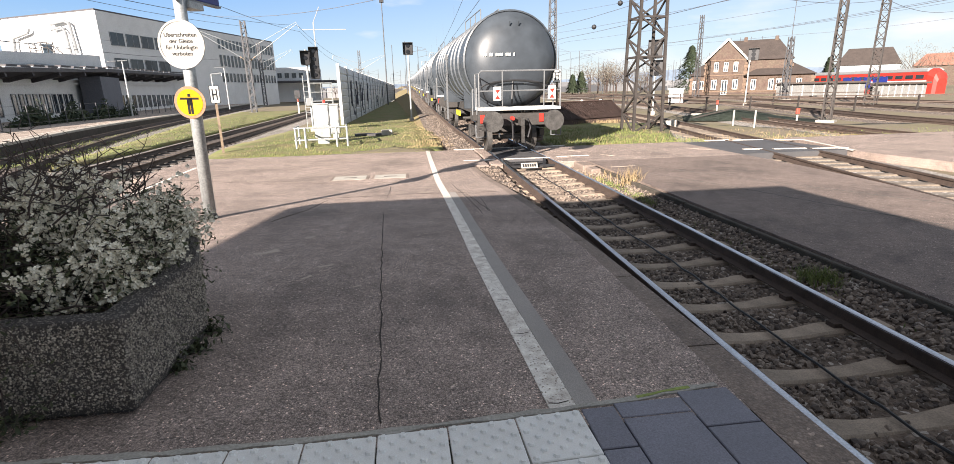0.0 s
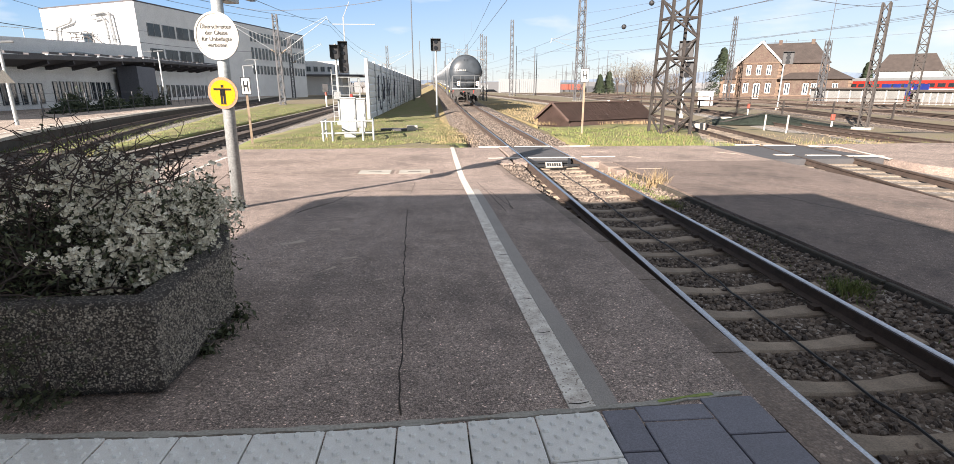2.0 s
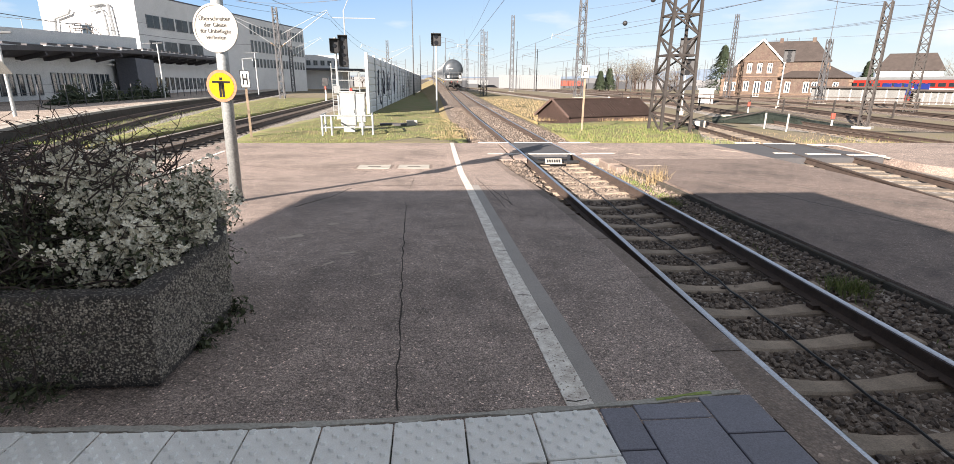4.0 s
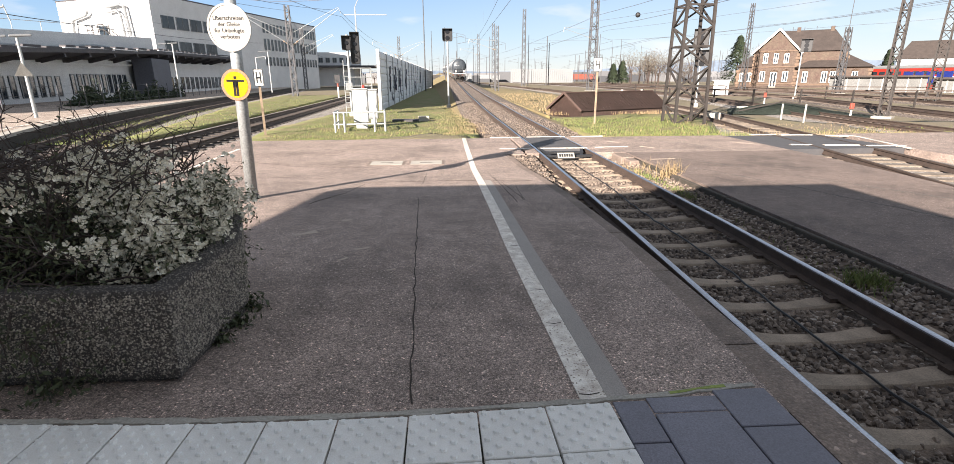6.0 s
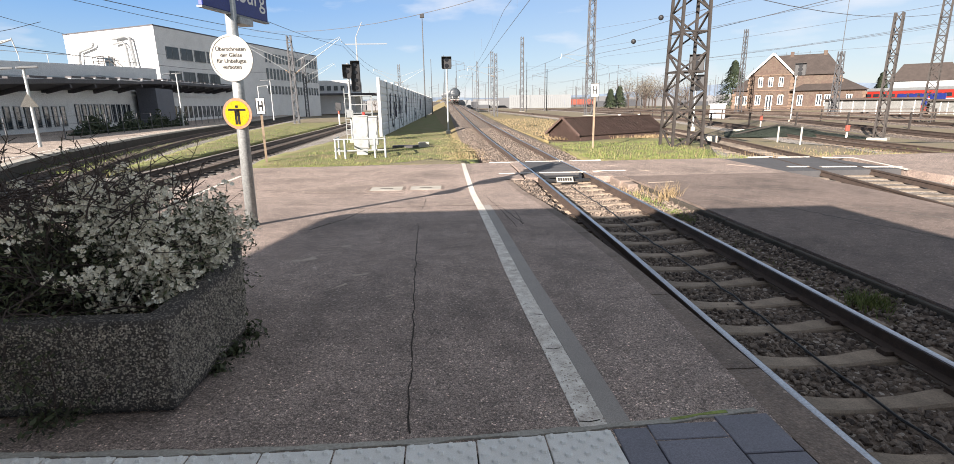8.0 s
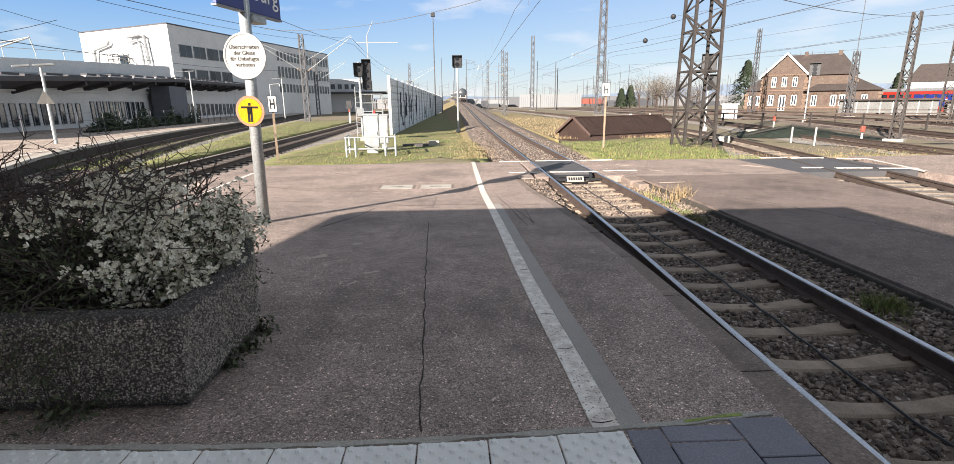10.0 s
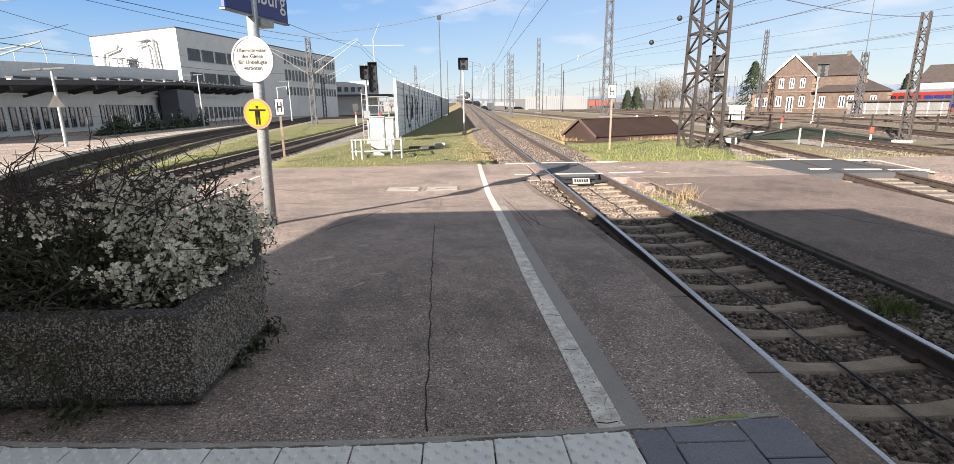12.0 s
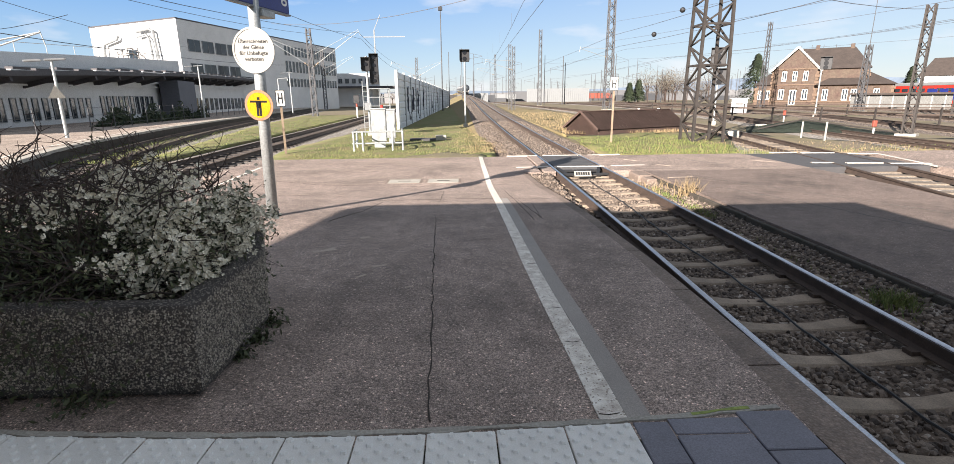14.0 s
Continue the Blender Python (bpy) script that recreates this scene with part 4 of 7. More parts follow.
def green_places():
    uneven([(-7.5, 18.72), (1.15, 18.72), (1.5, 40), (2.0, 120), (-4.1, 120), (-4.55, 37), (-7.0, 36), (-8.0, 24)], -0.10, 0.05, 1.2, "turf", "verge", "patchy green turf verge beside the rails", 1)
    uneven([(5.35, 18.75), (10.2, 18.75), (13.0, 25), (14.2, 30), (12.0, 32), (6.5, 29), (5.6, 25)], -0.10, 0.06, 1.0, "turf", "verge", "rough green turf verge by the path", 2)
    uneven([(5.9, 30), (6.4, 36), (12.5, 39), (14.2, 46), (13.8, 90), (8.5, 130), (6.3, 130), (5.9, 60)], -0.12, 0.06, 2.0, "dry_turf", "verge", "wide strip of straw-coloured dry grass", 3)
    uneven([(-11.6, 18), (-11.9, 26), (-12.8, 45), (-14.3, 75), (-22.8, 75), (-18.1, 45), (-14.2, 28), (-12.2, 19)], -0.13, 0.05, 1.5, "turf", "verge", "mossy turf strip between two tracks", 5)
    uneven([(14.2, 19.3), (17.4, 19.4), (18.4, 24), (16.5, 30), (15.4, 26)], -0.16, 0.10, 1.0, "ground", "verge", "bare brown earth beside the second track", 6)
    uneven([(-3.4, 18.73), (0.9, 18.73), (0.7, 20.0), (-0.7, 21.2), (-1.6, 20.0), (-2.4, 19.3)], -0.075, 0.04, 0.6, "ground", "verge", "bare trodden earth along the path edge", 8)
    uneven([(19.5, 18.9), (40, 18.9), (36, 23), (22, 25)], -0.14, 0.05, 1.5, "ground", "verge", "thin weedy gravel along the far path", 7)
    blades("grass", patch(9000, -6.9, 1.0, 18.8, 38, -0.11), "blades", "short green grass of the verge", (0.03, 0.10))
    blades("grass", patch(7000, 5.5, 11.5, 18.9, 28, -0.10, 1.5), "blades", "long green grass along the path edge", (0.04, 0.14))
    blades("dry_grass", patch(7000, -0.4, 1.75, 20.5, 75, -0.10, 1.3, 0.5, True), "straw", "dry straw-coloured grass beside the rails", (0.03, 0.12))
    blades("dry_grass", patch(1800, -6.5, 0.6, 18.9, 45, -0.11), "straw", "withered blades among the verge grass", (0.03, 0.10))
    blades("dry_grass", patch(5000, 6.0, 13.5, 31, 75, -0.12), "straw", "dry straw-coloured grass beside the rails", (0.05, 0.25), width=0.01)
    blades("dry_grass", patch(420, 5.5, 12.8, 18.9, 26, -0.10), "straw", "dry stalks among the green grass", (0.06, 0.26))
    blades("dry_grass", tuft(190, 4.95, 11.1, 0.13, -0.17), "straw", "tall dry grass tuft growing from the ballast", (0.15, 0.55), 0.7)
    blades("dry_grass", tuft(120, 4.75, 12.0, 0.3, -0.22), "straw", "tall dry grass tuft growing from the ballast", (0.1, 0.4), 0.7)
    blades("grass", tuft(900, 4.70, 5.05, 0.12, -0.19), "blades", "bright green grass tuft in the ballast", (0.04, 0.16), 1.0)
    blades("grass", patch(260, 4.50, 4.9, 3.0, 10.5, -0.19, 1.0, 0.7), "blades", "thin weeds along the platform foot", (0.02, 0.09), 1.0)
    blades("grass", patch(1100, 4.5, 4.95, 9.0, 12.5, -0.17, 1.0, 0.7), "blades", "mossy weeds along the platform foot", (0.02, 0.08), 1.0)
    blades("dry_grass", patch(900, 14.5, 19, 19.4, 24, -0.15), "straw", "dry grass beside the earth path", (0.03, 0.11))
    blades("grass", patch(1500, 14.5, 24, 18.9, 22, -0.15), "blades", "thin green weeds beside the earth path", (0.03, 0.10))
    blades("grass", patch(5000, -18, -11.9, 19, 60, -0.13), "blades", "short grass between the two tracks", (0.03, 0.09), width=0.012)


def canopy():
    """An assumed, unseen roof over and behind the viewer, placed so its shade covers the ramp."""
    c = thing("platform_canopy", "assumed flat canopy roof on steel columns, out of view", "canopy", kind="structure")
    bm = bmesh.new()
    box(bm, -8.17, 0.94, -30, 0.52, 4.0, 4.2)
    part("roof", bm, "plaster", c)
    for y in (-5, -12, -19, -26):
        bm = bmesh.new()
        rod(bm, (-3.0, y, 0.5), (-3.0, y, 4.0), 0.15, 0.15, 12)
        part("column", bm, "grey_paint", c)
    # mossy edge of the platform across the rails
    for i in range(12):
        bm = bmesh.new()
        y = -8.0 + 1.85 * i
        box(bm, 4.90, 4.975, y, y + 1.83, -0.42, -0.012 - 0.004 * (i % 3), 0.012)
        tagged(part("edge_stone", bm, "moss"), "dark mossy platform edge stone", "kerb", kind="structure")


# ---- things on the platform ----
def sign_post():
    s = thing("sign_post", "galvanised steel post with round notice signs", "sign post", pose(-3.14, 8.18, ramp(8.18), 0, 1.1, 0))
    bm = bmesh.new()
    rod(bm, (0, 0, -0.02), (0, 0, 4.2), 0.088, 0.078, 16)
    smooth(part("pole", bm, "galv", s))
    bm = bmesh.new()
    rod(bm, (0, 0, 0), (0, 0, 0.07), 0.11, 0.095, 16)
    part("foot_collar", bm, "black", s)
    turn = pose(0, 0, 0, 90, 0, -8)  # faces the platform

    def disc(z, r, mat, name, label, off, rim=None):
        bm = bmesh.new()
        rod(bm, (0, 0, off - 0.006), (0, 0, off), r, r, 40)
        bmesh.ops.transform(bm, matrix=pose(0, 0, z) @ turn, verts=bm.verts[:])
        return part(name, bm, mat, s, label)
    d = disc(2.54, 0.322, "cream", "notice_disc", "round white notice disc", 0.105)
    bm = bmesh.new()
    n = 40
    vs = [[bm.verts.new((r * math.cos(2 * math.pi * i / n), r * math.sin(2 * math.pi * i / n), z)) for i in range(n)] for r, z in ((0.328, 0.095), (0.328, 0.114), (0.300, 0.114), (0.300, 0.106))]
    for a, b in zip(vs, vs[1:]):
        for i in range(n):
            bm.faces.new((a[i], a[(i + 1) % n], b[(i + 1) % n], b[i]))
    bmesh.ops.transform(bm, matrix=pose(0, 0, 2.54) @ turn, verts=bm.verts[:])
    part("rim", bm, "cream", d)
    for k, line in enumerate(("Überschreiten", "der Gleise", "für Unbefugte", "verboten")):
        letters(line, 0.080, "ink", pose(0, 0, 2.54) @ turn @ pose(0, 0.125 - 0.083 * k, 0.108), d)
    y = disc(1.75, 0.228, "tan", "warning_disc", "round yellow warning sign with a faded ring", 0.105)
    bm = bmesh.new()
    rod(bm, (0, 0, 0.104), (0, 0, 0.109), 0.187, 0.187, 36)
    bmesh.ops.transform(bm, matrix=pose(0, 0, 1.75) @ turn, verts=bm.verts[:])
    part("face", bm, "yellow", y)
    bm = bmesh.new()
    for x0, x1, y0, y1 in ((-0.135, 0.135, 0.05, 0.08), (-0.040, -0.004, -0.15, 0.05), (0.004, 0.040, -0.15, 0.05), (-0.040, 0.040, -0.03, 0.07), (-0.021, 0.021, 0.09, 0.13)):
        box(bm, x0, x1, y0, y1, 0.109, 0.112)
    bmesh.ops.transform(bm, matrix=pose(0, 0, 1.74) @ turn, verts=bm.verts[:])
    part("mark", bm, "ink", y)
    # place-name board, seen nearly end on
    b = pose(0.05, 0.15, 0, 0, 0, 76)
    bm = bmesh.new()
    box(bm, -0.80, 0.72, -0.035, 0.035, 3.17, 3.95, 0.01, b)
    board = part("name_board", bm, "blue", s, "blue station name board with white letters")
    bm = bmesh.new()
    box(bm, -0.82, 0.74, -0.042, 0.042, 3.145, 3.17, 0, b)
    part("trim", bm, "grey_paint", board)
    letters("enburg", 0.36, "white_paint", b @ pose(0.66, -0.037, 3.47, 90, 0, 0), board, "place_name", "RIGHT")
    bm = bmesh.new()
    box(bm, -0.12, 0.2, -0.11, 0.11, 3.03, 3.13, 0.01, b)
    part("bracket", bm, "galv", s)


def planter():
    p = thing("planter", "octagonal exposed-aggregate concrete planter in the shade", "planter", pose(-2.42, 3.30, 0))
    # plan outline: straight front, chamfered corners
    out = [(-0.85, -0.93), (1.05, -0.93), (1.05, 0.0), (0.86, 0.5), (0.45, 0.85), (-0.6, 0.85), (-1.25, 0.35), (-1.25, -0.5)]
    z0, z1 = 0.55, 1.075
    bm = bmesh.new()
    lo = [bm.verts.new((x * 0.985, y * 0.985, z0 + 0.04)) for x, y in out]
    ft = [bm.verts.new((x * 0.955, y * 0.955, z0 + 0.04)) for x, y in out]
    fb = [bm.verts.new((x * 0.955, y * 0.955, z0 - 0.09)) for x, y in out]
    a = [bm.verts.new((x * 0.99, y * 0.99, z0 + 0.07)) for x, y in out]
    b = [bm.verts.new((x * 1.008, y * 1.008, z1 - 0.015)) for x, y in out]
    c = [bm.verts.new((x * 0.998, y * 0.998, z1)) for x, y in out]
    d = [bm.verts.new((x * 0.90, y * 0.90, z1)) for x, y in out]
    e = [bm.verts.new((x * 0.88, y * 0.88, z1 - 0.12)) for x, y in out]
    n = len(out)
    for r0, r1 in ((fb, ft), (ft, lo), (lo, a), (a, b), (b, c), (c, d), (d, e)):
        for i in range(n):
            bm.faces.new((r0[i], r0[(i + 1) % n], r1[(i + 1) % n], r1[i]))
    bm.faces.new(fb[::-1])
    bmesh.ops.recalc_face_normals(bm, faces=bm.faces[:])
    part("tub", bm, "aggregate", p)
    bm = bmesh.new()
    bm.faces.new([bm.verts.new((x * 0.885, y * 0.885, z1 - 0.10)) for x, y in out])
    part("soil", bm, "soil", p)
    # grit on the wall
    rng = np.random.default_rng(3)
    vs, fs = [], []
    for _ in range(15000):
        i = int(rng.choice([0, 1, 1, 0, 7, 0, 2]))
        (xa, ya), (xb, yb) = out[i], out[(i + 1) % n]
        t, h = rng.random(), rng.random()
        k = 0.99 + 0.018 * h
        x, y, z = (xa + (xb - xa) * t) * k, (ya + (yb - ya) * t) * k, z0 + 0.07 + (z1 - z0 - 0.09) * h
        r = rng.uniform(0.0025, 0.0075)
        n0 = len(vs)
        for q in ((1, 0, 0), (0, 1, 0), (-1, 0, 0), (0, -1, 0), (0, 0, 1), (0, 0, -1)):
            vs.append((x + q[0] * r * rng.uniform(0.7, 1.3), y + q[1] * r * rng.uniform(0.7, 1.3), z + q[2] * r * rng.uniform(0.7, 1.3)))
        fs += [tuple(n0 + j for j in f) for f in ((0, 1, 4), (1, 2, 4), (2, 3, 4), (3, 0, 4), (1, 0, 5), (2, 1, 5), (3, 2, 5), (0, 3, 5))]
    tagged(mesh_object("grit", vs, fs, "pebble", p), kind="stuff")


def shrub():
    """Spring-flowering shrub: arching bare twigs, small leaves and cream blossom in clusters."""
    s = thing("flowering_shrub", "dense shrub with cream blossom and bare arching twigs in the planter", "shrub", pose(-2.42, 3.30, 0.92))
    rng = np.random.default_rng(21)
    bm = bmesh.new()
    tips, nodes = [], []
    for k in range(420):
        a = rng.uniform(0, 6.28)
        rr = math.sqrt(rng.random())
        base = Vector((0.75 * rr * math.cos(a), 0.62 * rr * math.sin(a), 0))
        out = Vector((math.cos(a), math.sin(a), 0))
        L = rng.uniform(0.6, 1.16) * (1.0 - 0.22 * rr)
        up = rng.uniform(0.45, 1.0) - 0.35 * rr
        p, d = base, (out * (0.25 + 0.42 * rr) + Vector((rng.normal() * 0.3, rng.normal() * 0.3, up * 1.5))).normalized()
        r = 0.0095
        m = 7
        pts = [p.copy()]
        for i in range(m):
            d = (d + Vector((rng.normal() * 0.30, rng.normal() * 0.30, rng.normal() * 0.22 - 0.10 - 0.08 * rr))).normalized()
            p = p + d * (L / m)
            p.x, p.y = min(p.x, 0.84 + 0.06 * rng.random() - 0.25 * max(0, p.y)), max(p.y, -0.98)
            pts.append(p.copy())
            nodes.append((p.copy(), d.copy()))
            if i > 1 and rng.random() < 0.9:
                q = (d + Vector(rng.normal(0, 0.75, 3))).normalized()
                e = p + q * rng.uniform(0.06, 0.2)
                rod(bm, p, e, 0.0034, 0.0014, 3, False)
                nodes.append((e, q))
        for i in range(m):
            rod(bm, pts[i], pts[i + 1], r * (1 - i / m * 0.75), r * (1 - (i + 1) / m * 0.75), 4, False)
    # crooked bare shoots that stand out of the top
    for k in range(150):
        a, rr = rng.uniform(0, 6.28), math.sqrt(rng.random())
        p = Vector((0.78 * rr * math.cos(a), 0.62 * rr * math.sin(a), 0.45 + 0.2 * rng.random()))
        d = Vector((rng.normal() * 0.7, rng.normal() * 0.7, rng.uniform(0.3, 1.0))).normalized()
        for i in range(int(rng.integers(4, 8))):
            d = (d + Vector((rng.normal() * 0.45, rng.normal() * 0.45, rng.normal() * 0.25 - (0.25 if p.z > 0.92 else 0.0)))).normalized()
            q = p + d * rng.uniform(0.05, 0.10)
            rod(bm, p, q, 0.0048 - 0.0005 * i, 0.0043 - 0.0005 * i, 4, False)
            if rng.random() < 0.6:
                rod(bm, q, q + Vector(rng.normal(0, 0.03, 3)) + Vector((0, 0, 0.015)), 0.003, 0.0022, 3, False)
            p = q
    tagged(part("branchwork", bm, "bark", s, "dark bare twigs"), kind="stuff")
    vs, fs, lv, lf = [], [], [], []
    for p, q in nodes:
        # blossom sits thick to the right and the front, thin on the tips, missing low in the left hollow
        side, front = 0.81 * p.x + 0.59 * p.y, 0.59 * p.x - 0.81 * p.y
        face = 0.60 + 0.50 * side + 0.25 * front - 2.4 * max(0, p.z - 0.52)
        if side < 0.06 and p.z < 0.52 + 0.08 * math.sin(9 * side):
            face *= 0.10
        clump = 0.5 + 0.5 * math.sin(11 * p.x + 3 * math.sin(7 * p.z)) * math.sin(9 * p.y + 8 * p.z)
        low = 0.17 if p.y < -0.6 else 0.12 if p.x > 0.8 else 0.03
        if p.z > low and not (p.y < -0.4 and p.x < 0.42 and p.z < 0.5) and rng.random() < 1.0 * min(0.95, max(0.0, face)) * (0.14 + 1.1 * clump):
            for _ in range(int(rng.integers(8, 15))):
                c = p + Vector(rng.normal(0, 0.026, 3))
                u = (Vector(rng.normal(0, 0.6, 3)) + Vector((0.3, -0.5, 0.45))).normalized()
                w = u.orthogonal().normalized()
                t = u.cross(w)
                r = rng.uniform(0.011, 0.021)
                open_by = rng.uniform(0.25, 1.1)
                for i in range(5):
                    b0 = 2 * math.pi * i / 5 + rng.normal(0, 0.12)
                    n0 = len(vs)
                    for off, rad, cup in ((0.0, 0.06, 0.0), (-0.60, 0.70, 0.5), (-0.40, 1.0, 0.85), (0.0, 1.08, 1.0), (0.40, 1.0, 0.85), (0.60, 0.70, 0.5)):
                        ca, sa = math.cos(b0 + off), math.sin(b0 + off)
                        vs.append(tuple(c + (w * ca + t * sa) * (r * rad * (1.0 - 0.25 * open_by)) + u * (r * cup * open_by)))
                    fs.append((n0, n0 + 1, n0 + 2, n0 + 3))
                    fs.append((n0, n0 + 3, n0 + 4, n0 + 5))
        # extra dark leaves low down and to the left stand in for the shaded inside
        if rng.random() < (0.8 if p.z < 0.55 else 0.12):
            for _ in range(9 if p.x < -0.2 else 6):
                c = p + Vector(rng.normal(0, 0.035, 3))
                u, w = Vector(rng.normal(0, 1, 3)).normalized() * rng.uniform(0.012, 0.028), Vector(rng.normal(0, 1, 3)).normalized() * 0.008
                n0 = len(lv)
                lv += [tuple(c - u), tuple(c + w), tuple(c + u), tuple(c - w)]
                lf.append((n0, n0 + 1, n0 + 2, n0 + 3))
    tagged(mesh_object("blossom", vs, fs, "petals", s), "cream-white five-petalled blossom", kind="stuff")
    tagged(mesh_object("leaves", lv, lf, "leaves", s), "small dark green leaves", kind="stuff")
    # weeds round the foot
    rng = np.random.default_rng(8)
    for x, y, w, n in ((-1.42, 2.85, 0.05, 190), (-1.41, 3.1, 0.06, 240), (-1.41, 3.4, 0.06, 190), (-2.55, 2.28, 0.12, 260), (-1.95, 2.30, 0.10, 130), (-3.0, 2.4, 0.16, 260)):
        vs, fs = [], []
        for _ in range(n):
            c = Vector((x + rng.normal(0, w), y + rng.normal(0, w * 0.6), ramp(y) + abs(rng.normal(0, 0.05))))
            u, t = Vector(rng.normal(0, 1, 3)).normalized() * rng.uniform(0.01, 0.03), Vector(rng.normal(0, 1, 3)).normalized() * 0.011
            n0 = len(vs)
            vs += [tuple(c - u), tuple(c + t), tuple(c + u), tuple(c - t)]
            fs.append((n0, n0 + 1, n0 + 2, n0 + 3))
        tagged(mesh_object("weeds", vs, fs, "leaves"), "dark leafy weeds at the foot of the planter", "weeds", kind="stuff")


# ---- signals, boards, cabinets ----
def h_board(x, y, z, h, size, wood, tilt=0, hook=False):
    s = thing("stop_board", "white stop board with a black H on a " + ("wooden" if wood else "grey steel") + " post", "sign", pose(x, y, z, 0, 0, math.degrees(math.atan2(-x, y))), group="stop boards")
    bm = bmesh.new()
    if wood:
        beam(bm, (0, 0, -0.1), (0, 0, h), 0.11, 0.09)
    else:
        rod(bm, (0, 0, -0.1), (0, 0, h), 0.07, 0.06, 10)
    part("post", bm, "wood" if wood else "galv", s)
    w, b = size
    bm = bmesh.new()
    box(bm, -w / 2, w / 2, -0.10, -0.075, h - b, h, 0.006)
    board = part("board", bm, "white_paint", s)
    bm = bmesh.new()
    k = 0.07 * w
    for x0, x1, z0, z1 in ((-w / 2, -w / 2 + k, h - b, h), (w / 2 - k, w / 2, h - b, h), (-w / 2, w / 2, h - b, h - b + k), (-w / 2, w / 2, h - k, h)):
        box(bm, x0, x1, -0.104, -0.101, z0, z1)
    part("border", bm, "black", board)
    bm = bmesh.new()
    for x0, x1, z0, z1 in ((-0.27 * w, -0.13 * w, h - 0.82 * b, h - 0.18 * b), (0.13 * w, 0.27 * w, h - 0.82 * b, h - 0.18 * b), (-0.2 * w, 0.2 * w, h - 0.56 * b, h - 0.44 * b)):
        box(bm, x0, x1, -0.106, -0.101, z0, z1)
    part("letter_h", bm, "black", board)
    if hook:
        bm = bmesh.new()
        pipe(bm, [(-0.02, 0, h), (-0.02, 0, h + 0.42), (0.34, 0, h + 0.46), (0.34, 0, h + 0.36)], 0.025, 6)
        part("lamp_arm", bm, "galv", s)


def signal(x, y, z, h, heads, label, extras=False, r=0.07):
    """A colour-light signal: pole, hooded heads with dark lenses. heads: (dx, z0, z1, width)."""
    s = thing("light_signal", label, "railway signal", pose(x, y, z, 0, 0, math.degrees(math.atan2(-x, y))), group="light signals")
    bm = bmesh.new()
    rod(bm, (0, 0, -0.1), (0, 0, h), r, r, 10)
    part("pole", bm, "galv", s)
    bm = bmesh.new()
    box(bm, -0.17, 0.17, -0.17, 0.17, -0.1, 0.25, 0.02)
    part("foot", bm, "concrete", s)
    for dx, z0, z1, w in heads:
        bm = bmesh.new()
        box(bm, dx - w / 2, dx + w / 2, -0.12, 0.12, z0, z1, 0.02)
        head = part("signal_head", bm, "black", s)
        bm = bmesh.new()
        box(bm, dx - w / 2 - 0.02, dx + w / 2 + 0.02, -0.42, -0.1, z1 - 0.05, z1 - 0.02, 0, None)
        box(bm, dx - w / 2 - 0.02, dx - w / 2, -0.34, -0.1, z0 + 0.1, z1 - 0.02)
        box(bm, dx + w / 2, dx + w / 2 + 0.02, -0.34, -0.1, z0 + 0.1, z1 - 0.02)
        part("hood", bm, "black", head)
        k = max(1, int((z1 - z0) / 0.4))
        for i in range(k):
            bm = bmesh.new()
            zz = z0 + (z1 - z0) * (i + 0.5) / k
            rod(bm, (dx, -0.125, zz), (dx, -0.15, zz), 0.13 * w / 0.6, 0.13 * w / 0.6, 14)
            part("lens", bm, "lens", head)
    if extras:
        bm = bmesh.new()
        for zz in (1.75, 2.25, 2.75):
            pipe(bm, [(0.05, -0.5, zz), (1.25, -0.5, zz), (1.25, 0.5, zz), (0.05, 0.5, zz)], 0.025, 5)
        for px, py in ((0.05, -0.5), (1.25, -0.5), (1.25, 0.5), (0.65, -0.5), (0.05, 0.5)):
            rod(bm, (px, py, 1.55), (px, py, 2.75), 0.025, 0.025, 5)
        box(bm, 0.0, 1.3, -0.55, 0.55, 1.5, 1.56)
        part("service_platform", bm, "galv", s)
        bm = bmesh.new()
        for i in range(10):
            beam(bm, (-0.32, 0.05, 0.2 + 0.3 * i), (-0.02, 0.05, 0.2 + 0.3 * i), 0.025)
        beam(bm, (-0.32, 0.05, 0), (-0.32, 0.05, 3.2), 0.04)
        part("ladder", bm, "galv", s)
        bm = bmesh.new()
        box(bm, -0.25, 0.15, -0.35, -0.1, 1.5, 1.95, 0.02)
        part("junction_box", bm, "grey_paint", s)


